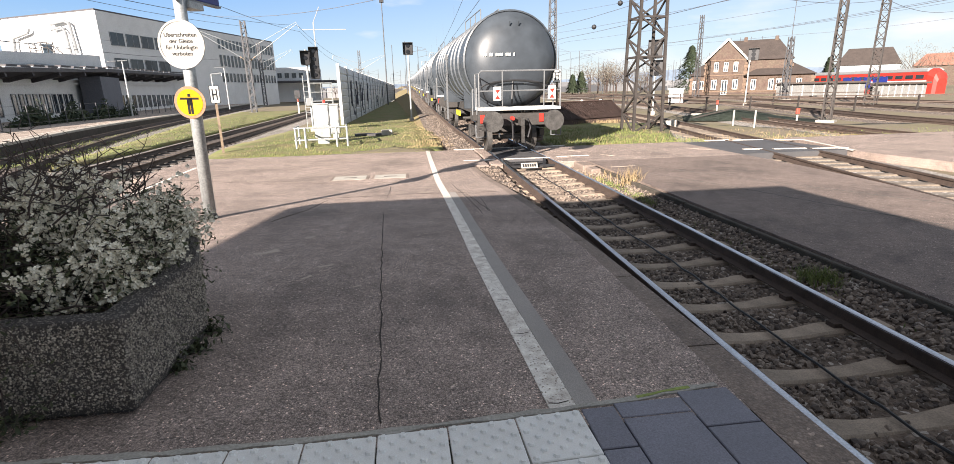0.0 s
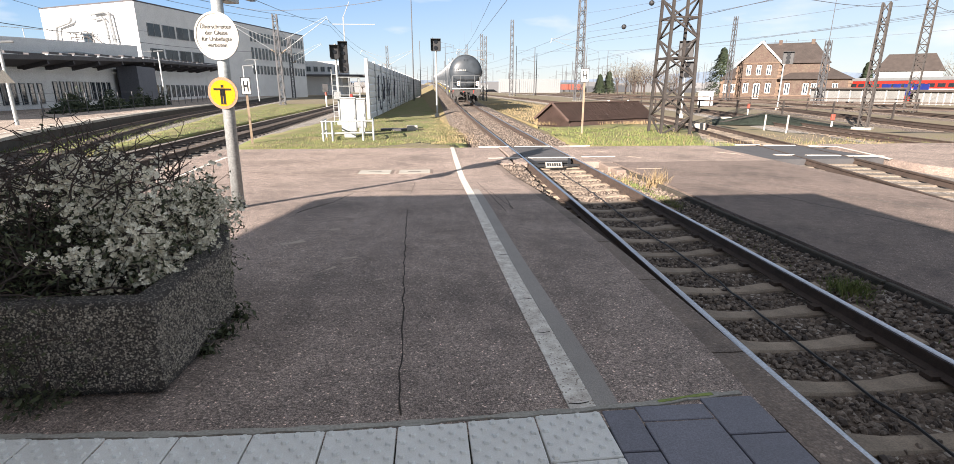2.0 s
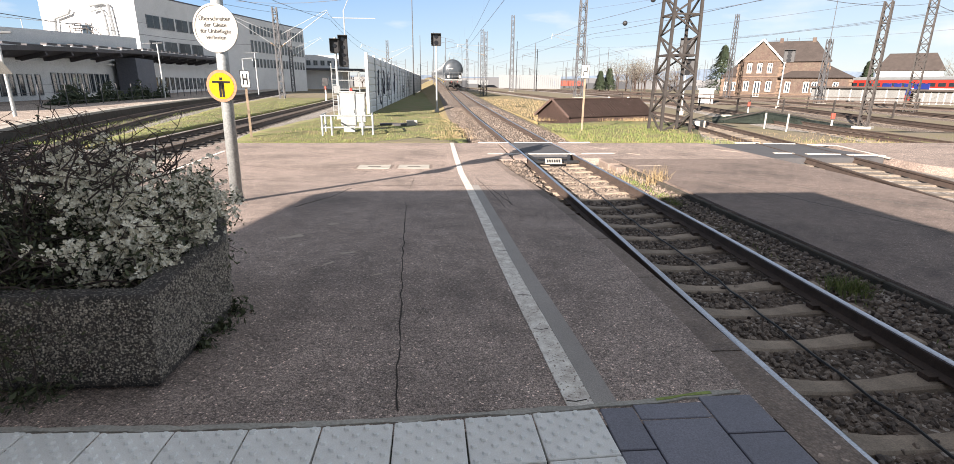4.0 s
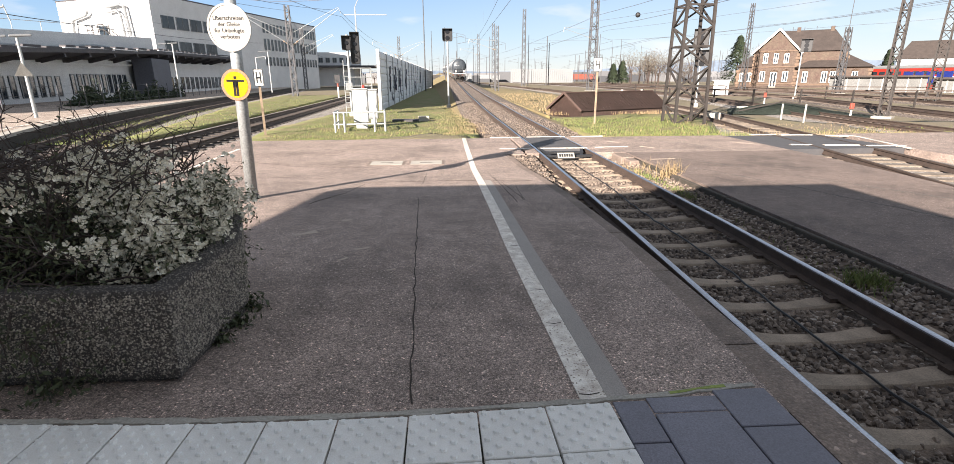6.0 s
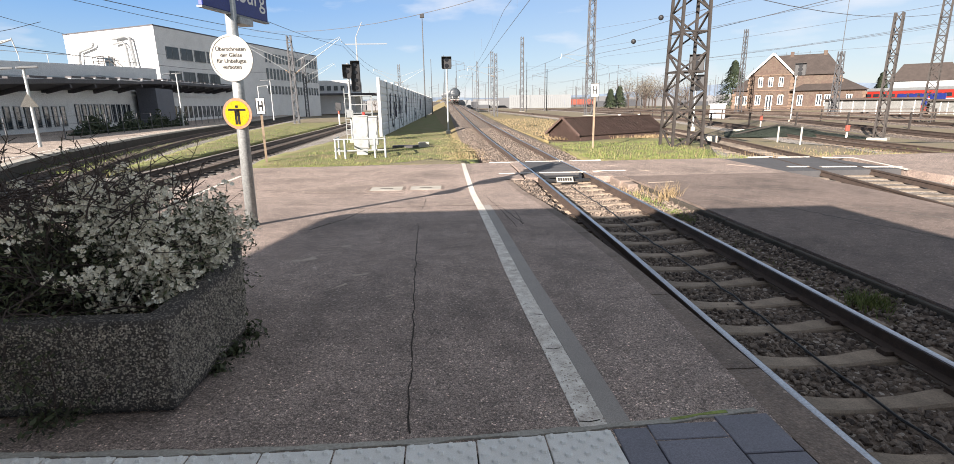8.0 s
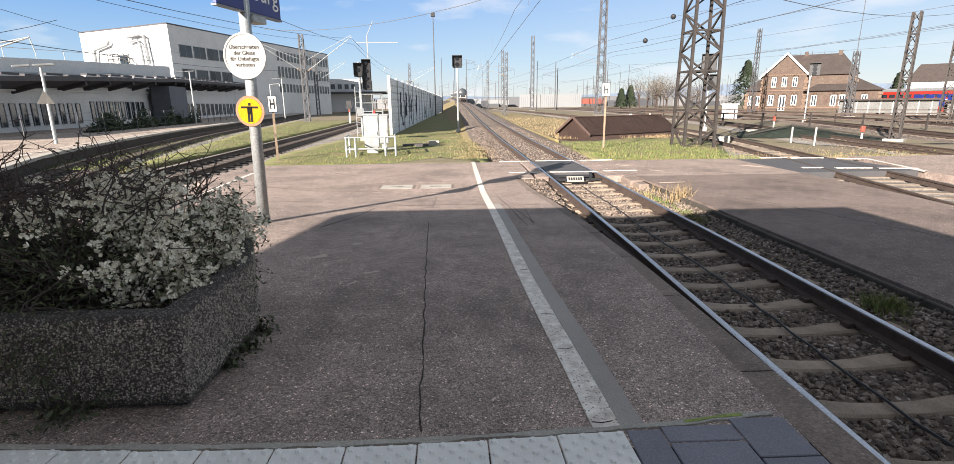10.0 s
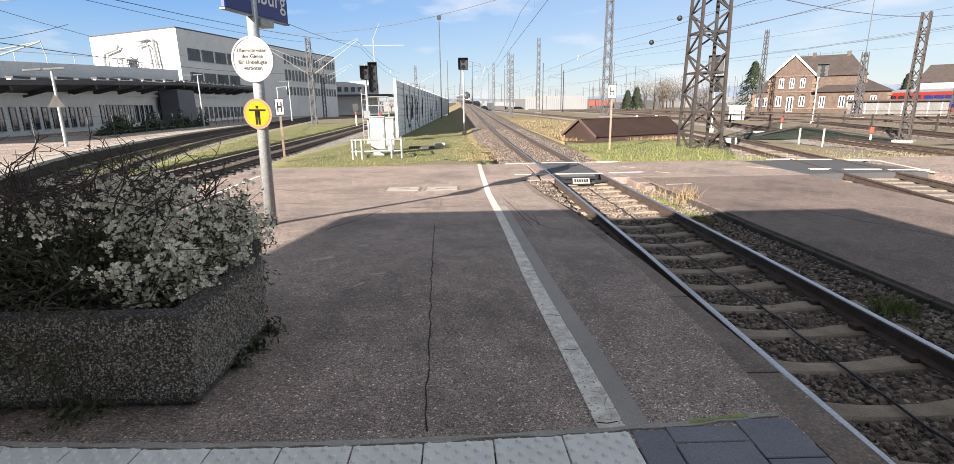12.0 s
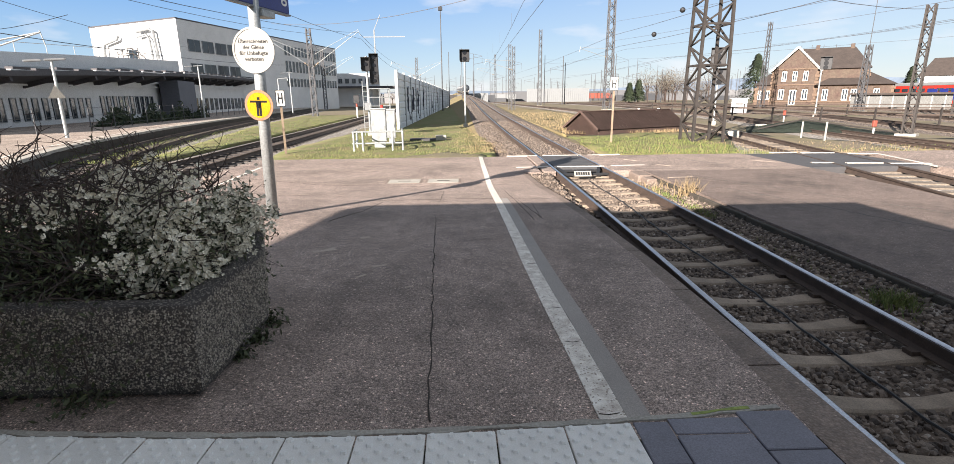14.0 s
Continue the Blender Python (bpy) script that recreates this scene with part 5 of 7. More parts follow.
def cabinets():
    for x, y, w, d, h in ((-3.88, 23.75, 0.66, 0.42, 1.70), (-3.62, 25.8, 0.44, 0.40, 1.62)):
        c = thing("signal_cabinet", "light grey steel signal cabinet on a plinth", "cabinet", pose(x, y, -0.12, 0, 0, 5), group="signal cabinets")
        bm = bmesh.new()
        box(bm, -w / 2, w / 2, -d / 2, d / 2, 0.3, h, 0.015)
        body = part("body", bm, "cabinet", c)
        bm = bmesh.new()
        box(bm, -w / 2 - 0.03, w / 2 + 0.03, -d / 2 - 0.03, d / 2 + 0.03, h, h + 0.07, 0.02)
        part("lid", bm, "cabinet", c)
        bm = bmesh.new()
        box(bm, -w / 2 + 0.09, w / 2 - 0.09, -d / 2 + 0.06, d / 2 - 0.06, -0.05, 0.3)
        part("plinth", bm, "galv", c)
        bm = bmesh.new()
        box(bm, -w / 2 + 0.03, w / 2 - 0.03, -d / 2 - 0.012, -d / 2 + 0.002, 0.36, h - 0.05, 0.004)
        door = part("door", bm, "cabinet", c)
        bm = bmesh.new()
        box(bm, w / 2 - 0.11, w / 2 - 0.07, -d / 2 - 0.04, -d / 2 - 0.012, h * 0.5, h * 0.5 + 0.14)
        part("handle", bm, "galv", door)
        if w > 0.5:
            bm = bmesh.new()
            box(bm, 0.10, 0.22, -0.06, 0.06, h + 0.05, h + 0.2, 0.02)
            part("cap", bm, "red", c, "red cap")
    f = thing("guard_rail", "white tubular guard rail round the signal cabinets", "guard rail", pose(-3.7, 22.1, -0.12, 0, 0, 7))
    for x, y in ((-1.0, 0), (-0.62, -0.05), (0.62, -0.05), (1.05, 0.0), (1.05, 1.7), (-1.0, 1.7)):
        bm = bmesh.new()
        rod(bm, (x, y, -0.1), (x, y, 0.82), 0.045, 0.045, 8)
        part("post", bm, "galv", f)
    for z in (0.34, 0.82):
        bm = bmesh.new()
        pipe(bm, [(-1.0, 1.7, z), (-1.05, 0, z), (1.05, 0, z), (1.05, 1.7, z)], 0.035, 8)
        part("rail", bm, "galv", f)
    b = thing("concrete_block", "low concrete block in the turf", "concrete block", pose(-1.6, 27.5, -0.12, 0, 0, 4))
    bm = bmesh.new()
    box(bm, -1.3, 0.4, -0.3, 0.3, -0.1, 0.12, 0.02)
    part("slab", bm, "roof_dark", b)
    bm = bmesh.new()
    box(bm, 0.05, 0.62, -0.36, 0.1, 0.0, 0.28, 0.03)
    part("block", bm, "concrete", b)


def noise_wall():
    w = thing("noise_barrier", "long ribbed light grey noise barrier with dark graffiti", "noise barrier", kind="structure")
    n, L = 27, 4.4
    bm = bmesh.new()
    prof = []
    for i in range(8):
        z = 0.0 + i * 0.5
        prof += [(0.06, z), (0.06, z + 0.36), (0.015, z + 0.40), (0.015, z + 0.46)]
    rows = [[bm.verts.new((u, y, z)) for u, z in prof] for y in (0.07, L - 0.07)]
    for i in range(len(prof) - 1):
        bm.faces.new((rows[0][i], rows[1][i], rows[1][i + 1], rows[0][i + 1]))
    back = [bm.verts.new((-0.06, y, z)) for y in (0.07, L - 0.07) for z in (0, 3.96)]
    bm.faces.new((back[0], back[1], back[3], back[2]))
    bm.faces.new((rows[0][0], rows[0][-1], back[1], back[0]))
    bm.faces.new((rows[1][-1], rows[0][-1], back[1], back[3]))
    bmesh.ops.recalc_face_normals(bm, faces=bm.faces[:])
    panel = part("panel", bm, "wall_panel", w)
    bm = bmesh.new()
    box(bm, -0.11, 0.11, -0.08, 0.08, -0.2, 4.08, 0.01)
    post = part("post", bm, "galv", w)
    for i in range(n):
        y = 37.2 + L * i
        m = pose(-4.70 + 0.004 * (y - 37), y, -0.1)
        if i == 0:
            panel.matrix_local, post.matrix_local = m, m
        else:
            same("panel", panel.data, w, m)
            same("post", post.data, w, m)
    rng = np.random.default_rng(4)
    for y0, z0, k in ((42.5, 0.5, 7), (46.5, 0.6, 8), (50.8, 0.7, 6), (58, 0.6, 5), (73, 0.4, 3), (88, 0.4, 3)):
        g = thing("graffiti", "dark sprayed scribble on the noise barrier", "graffiti", pose(0, 0, 0), group="graffiti")
        for _ in range(k):
            bm = bmesh.new()
            y, z = y0 + rng.uniform(-0.6, 1.8), z0 + rng.uniform(0, 1.2)
            last = Vector((-4.615 + 0.004 * (y - 37), y, z))
            for _ in range(5):
                nxt = last + Vector((0, rng.uniform(-0.3, 0.4), rng.uniform(-0.6, 0.85)))
                nxt.z = min(max(nxt.z, 0.1), 3.0)
                beam(bm, last, nxt, 0.02, 0.09, up=(0, 0.5, 1))
                last = nxt
            part("stroke", bm, "graffiti", g)


# ---- masts and wires ----
def lattice_mast(x, y, z, h, w0, w1, panels, mat, label, leg=0.09, bar=0.05, turn=0.0, arms=()):
    """Four corner angles with crossed bracing; arms: (z, dx, dz) tubes that reach over a track."""
    s = thing("lattice_mast", label, "catenary mast", pose(x, y, z, 0, 0, turn), group="lattice masts")
    corners = ((-1, -1), (1, -1), (1, 1), (-1, 1))

    def at(i, t):
        w = (w0 + (w1 - w0) * t) / 2
        return Vector((corners[i][0] * w, corners[i][1] * w, h * t))
    for i in range(4):
        bm = bmesh.new()
        beam(bm, at(i, 0) - Vector((0, 0, 0.2)), at(i, 1), leg)
        part("leg", bm, mat, s)
    near = math.hypot(x, y) < 65
    for i in range(4):
        j = (i + 1) % 4
        bm = bmesh.new()
        for k in range(panels):
            t0, t1 = k / panels, (k + 1) / panels
            ends = [(at(i, t0), at(j, t1)) if (k + i) % 2 == 0 else (at(j, t0), at(i, t1))]
            if k % 2 == 0:
                ends.append((at(i, t0), at(j, t0)))
            for a, b in ends:
                if near:
                    part("brace", beam(bmesh.new(), a, b, bar), mat, s)
                else:
                    beam(bm, a, b, bar)
        if near:
            bm.free()
        else:
            tagged(part("bracing", bm, mat, s), kind="stuff")
    bm = bmesh.new()
    box(bm, -w0 / 2 - 0.25, w0 / 2 + 0.25, -w0 / 2 - 0.25, w0 / 2 + 0.25, -0.3, 0.02)
    part("footing", bm, "concrete", s)
    for az, dx, dz in arms:
        bm = bmesh.new()
        rod(bm, (0, 0, az), (dx, 0, az + dz), 0.04, 0.04, 6)
        rod(bm, (0, 0, az + 1.5), (dx, 0, az + dz + 0.25), 0.03, 0.03, 6)
        rod(bm, (dx, 0, az + dz + 0.3), (dx * 1.05, 0, az + dz - 0.5), 0.03, 0.03, 6)
        arm = part("cantilever", bm, "galv", s)
        bm = bmesh.new()
        for f in (0.06, 0.12):
            rod(bm, (dx * f, 0, az + dz * f), (dx * (f + 0.04), 0, az + dz * (f + 0.04)), 0.09, 0.09, 8)
        part("insulator", bm, "wood", arm)
    return s


def pole_mast(x, y, h, r=0.12, arm=0.0, label="slim grey catenary mast in the yard"):
    s = thing("catenary_mast", label, "catenary mast", pose(x, y, -0.25), group="yard masts")
    bm = bmesh.new()
    rod(bm, (0, 0, 0), (0, 0, h), r, r * 0.6, 6)
    part("mast", bm, "mast_far", s)
    if arm:
        bm = bmesh.new()
        beam(bm, (0, 0, h * 0.8), (arm, 0, h * 0.86), 0.08)
        beam(bm, (0, 0, h * 0.95), (arm, 0, h * 0.87), 0.06)
        beam(bm, (arm, 0, h * 0.87), (arm * 1.02, 0, h * 0.74), 0.06)
        part("cantilever", bm, "mast_far", s)
    return s


def wire(points, r=0.014, sag=0.4, label="thin dark overhead line strung between masts"):
    s = thing("overhead_wire", label, "overhead wire", pose(0, 0, 0), group="overhead wires")
    bm = bmesh.new()
    for a, b in zip(points, points[1:]):
        a, b = Vector(a), Vector(b)
        pipe(bm, [a.lerp(b, i / 8) - Vector((0, 0, sag * 4 * (i / 8) * (1 - i / 8))) for i in range(9)], r, 4)
    part("strand", bm, "wire", s)


def masts_and_wires():
    lattice_mast(11.42, 24.85, -0.15, 15.0, 1.45, 0.95, 17, "mast", "tall rusty steel lattice mast beside the siding", 0.12, 0.075, 0)
    lattice_mast(24.3, 28.0, -0.15, 6.6, 0.42, 0.34, 12, "mast", "slim weathered lattice mast by the path", 0.09, 0.045, 40)
    lattice_mast(41.6, 43.3, -0.2, 13.0, 0.75, 0.5, 18, "mast", "tall lattice mast among the yard tracks", 0.09, 0.05, 40)
    lattice_mast(51.6, 67.6, -0.2, 8.2, 0.8, 0.5, 10, "mast_far", "lattice mast with an aerial on top", 0.1, 0.06, 20)
    pole_mast(51.6, 67.6, 14.5, 0.06, 0, "thin aerial above a lattice mast")
    lattice_mast(54.4, 95.5, -0.2, 14.6, 0.8, 0.45, 16, "mast_far", "grey lattice mast across the yard", 0.1, 0.06, 10)
    lattice_mast(25.0, 91.7, -0.2, 21.0, 1.25, 0.9, 20, "mast_far", "tall grey lattice mast in the yard", 0.15, 0.08, 0, ((8.5, -5.0, 1.6),))
    lattice_mast(8.35, 89.6, -0.2, 10.4, 0.55, 0.4, 16, "mast_far", "grey lattice mast with a cantilever arm", 0.08, 0.05, 0, ((6.6, -4.6, 1.5),))
    lattice_mast(21.2, 148.5, -0.2, 20.0, 0.95, 0.7, 20, "mast_far", "tall grey lattice mast in the yard", 0.14, 0.08)
    lattice_mast(8.3, 96.5, -0.2, 11.4, 0.5, 0.4, 14, "mast_far", "grey lattice mast in the yard", 0.08, 0.05)
    lattice_mast(8.3, 142, -0.2, 13.2, 0.6, 0.4, 14, "mast_far", "grey lattice mast in the yard", 0.1, 0.06, 0, ((8.0, -4.6, 1.5),))
    lattice_mast(-20.3, 72, -0.15, 11.2, 0.62, 0.5, 13, "mast_far", "grey ladder-like lattice mast with cantilever arms", 0.12, 0.07, 5, ((6.2, 6.4, 4.6), (6.4, -5.2, 3.4)))
    lattice_mast(-30.5, 117, -0.15, 12.6, 0.62, 0.5, 13, "mast_far", "grey ladder-like lattice mast with cantilever arms", 0.12, 0.07, 5, ((7.0, 6.4, 4.0),))
    lattice_mast(-10.5, 120, -0.15, 11.0, 0.6, 0.45, 13, "mast_far", "grey ladder-like lattice mast with cantilever arms", 0.12, 0.07, 5, ((6.8, 5.4, 3.0), (6.8, -5.4, 3.0)))
    p = pole_mast(-3.75, 92, 16.6, 0.11, 0, "thin grey pole with a lamp head by the noise barrier")
    bm = bmesh.new()
    box(bm, -0.35, 0.35, -0.2, 0.2, 16.4, 17.0, 0.03)
    part("lamp_head", bm, "black", p)
    pole_mast(-3.6, 130, 13, 0.1, 0, "thin grey pole by the noise barrier")
    # cantilever that reaches in over the far platform track
    c = pole_mast(-28.0, 28.3, 7.6, 0.16, 0, "galvanised mast with a tubular cantilever by the far platform")
    for z0 in (3.9, 4.7):
        bm = bmesh.new()
        rod(bm, (0, 0, z0), (5.0, 1.9, 6.0), 0.045, 0.045, 6)
        part("cantilever", bm, "galv", c)
    bm = bmesh.new()
    rod(bm, (5.0, 1.9, 6.1), (5.1, 2.0, 5.3), 0.03, 0.03, 6)
    part("steady_arm", bm, "galv", c)
    for x, y in ((-13.4, 66),):
        d = thing("ground_signal", "small white ground signal with a red band", "railway signal", pose(x, y, -0.2), group="ground signals")
        bm = bmesh.new()
        rod(bm, (0, 0, 0), (0, 0, 1.3), 0.09, 0.08, 10)
        part("post", bm, "white_paint", d)
        bm = bmesh.new()
        rod(bm, (0, 0, 1.3), (0, 0, 1.7), 0.12, 0.12, 10)
        part("band", bm, "faded_red", d)
        bm = bmesh.new()
        box(bm, -0.35, 0.35, -0.1, 0.1, 1.7, 2.7, 0.03)
        part("lamp_box", bm, "black", d)
    # the yard's forest of masts
    rng = random.Random(12)
    for i in range(105):
        y = rng.uniform(150, 420)
        x = y * rng.uniform(-0.02, 0.62)
        pole_mast(x, y, rng.uniform(9, 15) * (1.25 if rng.random() < 0.2 else 1), rng.uniform(0.10, 0.2), rng.choice((0, 0, -4.5, 4.5, 6)))
    for i in range(10):
        y = rng.uniform(170, 330)
        pole_mast(-y * rng.uniform(0.03, 0.2), y, rng.uniform(9, 13), 0.13, rng.choice((0, -5, 5)))
    # lines over the main track
    for z, r, sag in ((6.15, 0.012, 0.05), (7.5, 0.012, 0.7)):
        wire([(3.0, -30, z), (3.6, 33, z), (3.9, 90, z), (4.6, 150, z), (6.2, 330, z)], r, sag, "overhead contact line above the main track")
    for y in range(6, 90, 9):
        wire([(track_x(y), y, 6.15), (track_x(y), y, 6.95)], 0.006, 0)
    for pts in ([(-24, 10, 8.6), (-20.2, 72, 10.4), (-30.4, 117, 12.0)], [(-16, 5, 6.2), (-13.9, 73, 10.6), (-16, 140, 10.4)], [(-11, 0, 7.4), (-13.6, 73, 9.8), (-18, 150, 9.8)],
                [(-27, 20, 9.2), (-40, 80, 9.6)], [(-18, 10, 4.9), (-20, 72, 6.6), (-28, 140, 7.2)], [(-30, 22, 6.6), (-8, 24, 7.9)], [(-30, 24, 5.5), (-24, 34, 7.2)],
                [(20, -20, 9.0), (16.8, 60, 8.6), (13, 200, 9.5)], [(20.5, -20, 7.6), (17.4, 60, 7.4), (14, 200, 8.0)], [(11.5, 24.8, 9.5), (41.6, 43.3, 11.2)], [(11.5, 24.8, 7.3), (41.6, 43.3, 8.8), (60, 52, 9.4)],
                [(11.5, 24.8, 9.2), (3.0, 33, 8.4), (-18, 52, 9)], [(45, -5, 11), (24.9, 91, 14.0)], [(38, 0, 10), (24.9, 91, 11.0)], [(54, 10, 11), (30, 100, 10.4), (22, 148, 11)],
                [(62, 20, 11), (54.2, 95, 10.5)], [(48, 10, 9.4), (40, 100, 9.0), (36, 200, 9.5)], [(36, 5, 7.6), (31, 80, 7.6), (30, 200, 8.5)], [(70, 35, 10.5), (51.6, 67.6, 8.2), (21.2, 148.5, 12)]):
        wire(pts, 0.02, 0.8)
    for p, q, t in (((45, -5, 11), (24.9, 91, 14.0), 0.80), ((38, 0, 10), (24.9, 91, 11.0), 0.84)):
        x, y, z = Vector(p).lerp(Vector(q), t) - Vector((0, 0, 0.8 * 4 * t * (1 - t)))
        b = thing("marker_ball", "dark round weight hung on an overhead line", "line weight", pose(x, y, z), group="line weights")
        bm = bmesh.new()
        bmesh.ops.create_icosphere(bm, subdivisions=2, radius=0.36)
        part("weight", bm, "black", b)


# ---- buildings ----
def window_row(parent, a, b, z0, z1, n, share, mat="window", out=None, frame_mat="grey_paint", inset=0.06):
    """n windows spread between plan points a and b on the face that looks to `out`; each with a frame and a pane."""
    a, b = Vector((*a, 0)), Vector((*b, 0))
    d = (b - a)
    L = d.length
    d.normalize()
    nrm = Vector((d.y, -d.x, 0))
    if out is not None and nrm.dot(Vector((*out, 0))) < 0:
        nrm = -nrm
    step = L / n
    for i in range(n):
        c = a + d * (step * (i + 0.5))
        w = step * share / 2
        bm = bmesh.new()
        beam(bm, c - d * w + nrm * 0.03 + Vector((0, 0, (z0 + z1) / 2)), c + d * w + nrm * 0.03 + Vector((0, 0, (z0 + z1) / 2)), 0.06, z1 - z0)
        win = part("window", bm, mat, parent)
        bm = bmesh.new()
        f = 0.05
        for p, q in ((z0, z0 + f), (z1 - f, z1)):
            beam(bm, c - d * w + nrm * 0.06 + Vector((0, 0, (p + q) / 2)), c + d * w + nrm * 0.06 + Vector((0, 0, (p + q) / 2)), 0.05, f)
        for s in (-1, 0, 1) if w > 0.4 else (-1, 1):
            q = c + d * (s * (w - f / 2)) + nrm * 0.06
            beam(bm, q + Vector((0, 0, z0 + f)), q + Vector((0, 0, z1 - f)), 0.05, f)
        part("window_frame", bm, frame_mat, win)


def prism_part(name, outline, z0, z1, mat, parent, label=""):
    bm = bmesh.new()
    prism(bm, outline, z0, z1)
    bmesh.ops.recalc_face_normals(bm, faces=bm.faces[:])
    return part(name, bm, mat, parent, label)


def station():
    """Long low goods hall with a canopy along the far platform, and the white office block behind."""
    edge = [(-11.6, 12), (-13.6, 15.6), (-16.2, 21.4), (-18.3, 28.3), (-21.0, 39.5), (-24.0, 57), (-28, 82), (-34, 118)]
    line = glide(edge, 4)
    bm = bmesh.new()
    outline = [(p.x, p.y) for p in line] + [(-40, 122), (-60, 122), (-60, 12)]
    prism(bm, outline, -0.4, 0.30)
    tagged(part("platform", bm, "platform_top"), "long asphalt platform with a pale edge", "platform", kind="structure")
    bm = bmesh.new()
    sweep(bm, [(p.x, p.y, 0.3) for p in line], [(0.04, -0.10), (0.04, 0.02), (-0.35, 0.02), (-0.35, 0.0)])
    tagged(part("platform_edge", bm, "concrete"), "pale concrete platform edge", "kerb", kind="structure")
    # facing over the wall in a dark tone: its shade is painted in
    bm = bmesh.new()
    sweep(bm, [(p.x, p.y, 0.3) for p in line], [(0.012, -0.70), (0.012, -0.10)])
    tagged(part("platform_wall", bm, "moss"), "wall under the platform edge, its shade painted dark", "wall", kind="structure")
    bm = bmesh.new()
    sweep(bm, [(p.x, p.y, 0.3) for p in line], [(-0.75, 0.006), (-0.87, 0.006)])
    tagged(part("white_line", bm, "white_line"), "white safety line on the far platform", "marking", kind="structure")
    far_off = Matrix.Translation((0, 0, -0.5125)) @ Matrix.Scale(1.25, 4)
    hall = thing("station_hall", "low white station hall with a dark cantilevered canopy", "building", far_off)
    W0 = [(-25.2, 22), (-26.6, 31.3), (-27.4, 39.5), (-29.0, 54.8), (-32.4, 78.5), (-37.6, 124)]
    bm = bmesh.new()
    prism(bm, W0 + [(-52, 124), (-44, 22)], 0.28, lambda x, y: 3.3 + 0.012 * (y - 22))
    bmesh.ops.recalc_face_normals(bm, faces=bm.faces[:])
    part("wall", bm, "plaster", hall)
    for (a, b), n in (((W0[0], W0[1]), 6), ((W0[1], W0[2]), 9), ((W0[3], W0[4]), 14), ((W0[4], W0[5]), 16)):
        window_row(hall, a, b, 0.95, 2.35, n, 0.55, out=(1, 0))
    a, b = Vector(W0[2]), Vector(W0[3])
    window_row(hall, a.lerp(b, 0.06), a.lerp(b, 0.62), 1.0, 2.5, 10, 0.6, out=(1, 0))
    # dark porch block
    prism_part("porch", [(-28.0, 49.6), (-26.4, 49.8), (-27.3, 54.6), (-29.0, 54.8)], 0.28, 3.9, "porch", hall)
    C0 = [(-22.8, 20), (-24.2, 29.3), (-25.1, 37.3), (-26.5, 51.6), (-30.1, 74), (-35.6, 120)]
    bm = bmesh.new()
    rows = []
    for (x, y), z in zip(C0, (3.45, 3.75, 4.1, 4.6, 5.0, 5.6)):
        rows.append([bm.verts.new((x + dx, y, z + dz)) for dx, dz in ((0, -0.28), (0, 0.0), (-3.6, 0.15), (-3.6, -0.75), (-2.2, -0.75))])
    for r0, r1 in zip(rows, rows[1:]):
        for i in range(5):
            bm.faces.new((r0[i], r0[(i + 1) % 5], r1[(i + 1) % 5], r1[i]))
    bm.faces.new(rows[0])
    bm.faces.new(rows[-1][::-1])
    bmesh.ops.recalc_face_normals(bm, faces=bm.faces[:])
    roof = part("canopy", bm, "roof_dark", hall, "dark sheet canopy roof")
    top = glide(C0, 3.2)
    for k, p in enumerate(top[:-1]):
        z = float(np.interp(p.y, [20, 29.3, 37.3, 51.6, 74, 120], [3.45, 3.75, 4.1, 4.6, 5.0, 5.6]))
        bm = bmesh.new()
        beam(bm, (p.x - 0.15, p.y, z - 0.40), (p.x - 2.6, p.y, z - 0.95), 0.16, 0.34)
        part("bracket", bm, "roof_dark", roof)
        q = top[k + 1]
        part("roof_trim", beam(bmesh.new(), (p.x - 0.3, p.y, z + 0.04), (q.x - 0.3, q.y, z + 0.06), 0.45, 0.07), "plaster", roof)
        for a, b in ((0.06, 0.44), (0.56, 0.94)):
            bm = bmesh.new()
            beam(bm, (p.x + (q.x - p.x) * a - 0.3, p.y + (q.y - p.y) * a, z + 0.15), (p.x + (q.x - p.x) * b - 0.3, p.y + (q.y - p.y) * b, z + 0.17), 0.4, 0.13)
            part("roof_light", bm, "roof_dark", roof)
    for a, b in zip(W0, W0[1:]):
        part("gutter", beam(bmesh.new(), (a[0] + 0.25, a[1], 2.98 + 0.012 * (a[1] - 22)), (b[0] + 0.25, b[1], 2.98 + 0.012 * (b[1] - 22)), 0.12, 0.12), "plaster", hall)
    # set-back upper floor and its roof rail
    up = prism_part("upper_floor", [(-30.5, 30), (-30.8, 44), (-32.2, 58), (-32.7, 62.5), (-52, 64), (-52, 26)], 3.2, lambda x, y: 5.1 + 0.043 * (y - 30), "plaster", hall)
    bm = bmesh.new()
    pts = [(-32.5, y, 5.1 + 0.043 * (y - 30)) for y in range(28, 60, 3)]
    for p in pts:
        rod(bm, p, (p[0], p[1], p[2] + 0.8), 0.03, 0.03, 5)
    pipe(bm, [(p[0], p[1], p[2] + 0.8) for p in pts], 0.025, 5)
    part("roof_rail", bm, "galv", up)
    bm = bmesh.new()
    pipe(bm, [(-29.9, 36, 4.4), (-30.2, 44, 4.6), (-30.6, 49, 5.0), (-31.2, 55, 4.9)], 0.06, 6)
    part("duct", bm, "galv", up)
    # office block
    off = thing("office_block", "white three-storey office block with ducts on its end wall", "building", far_off)
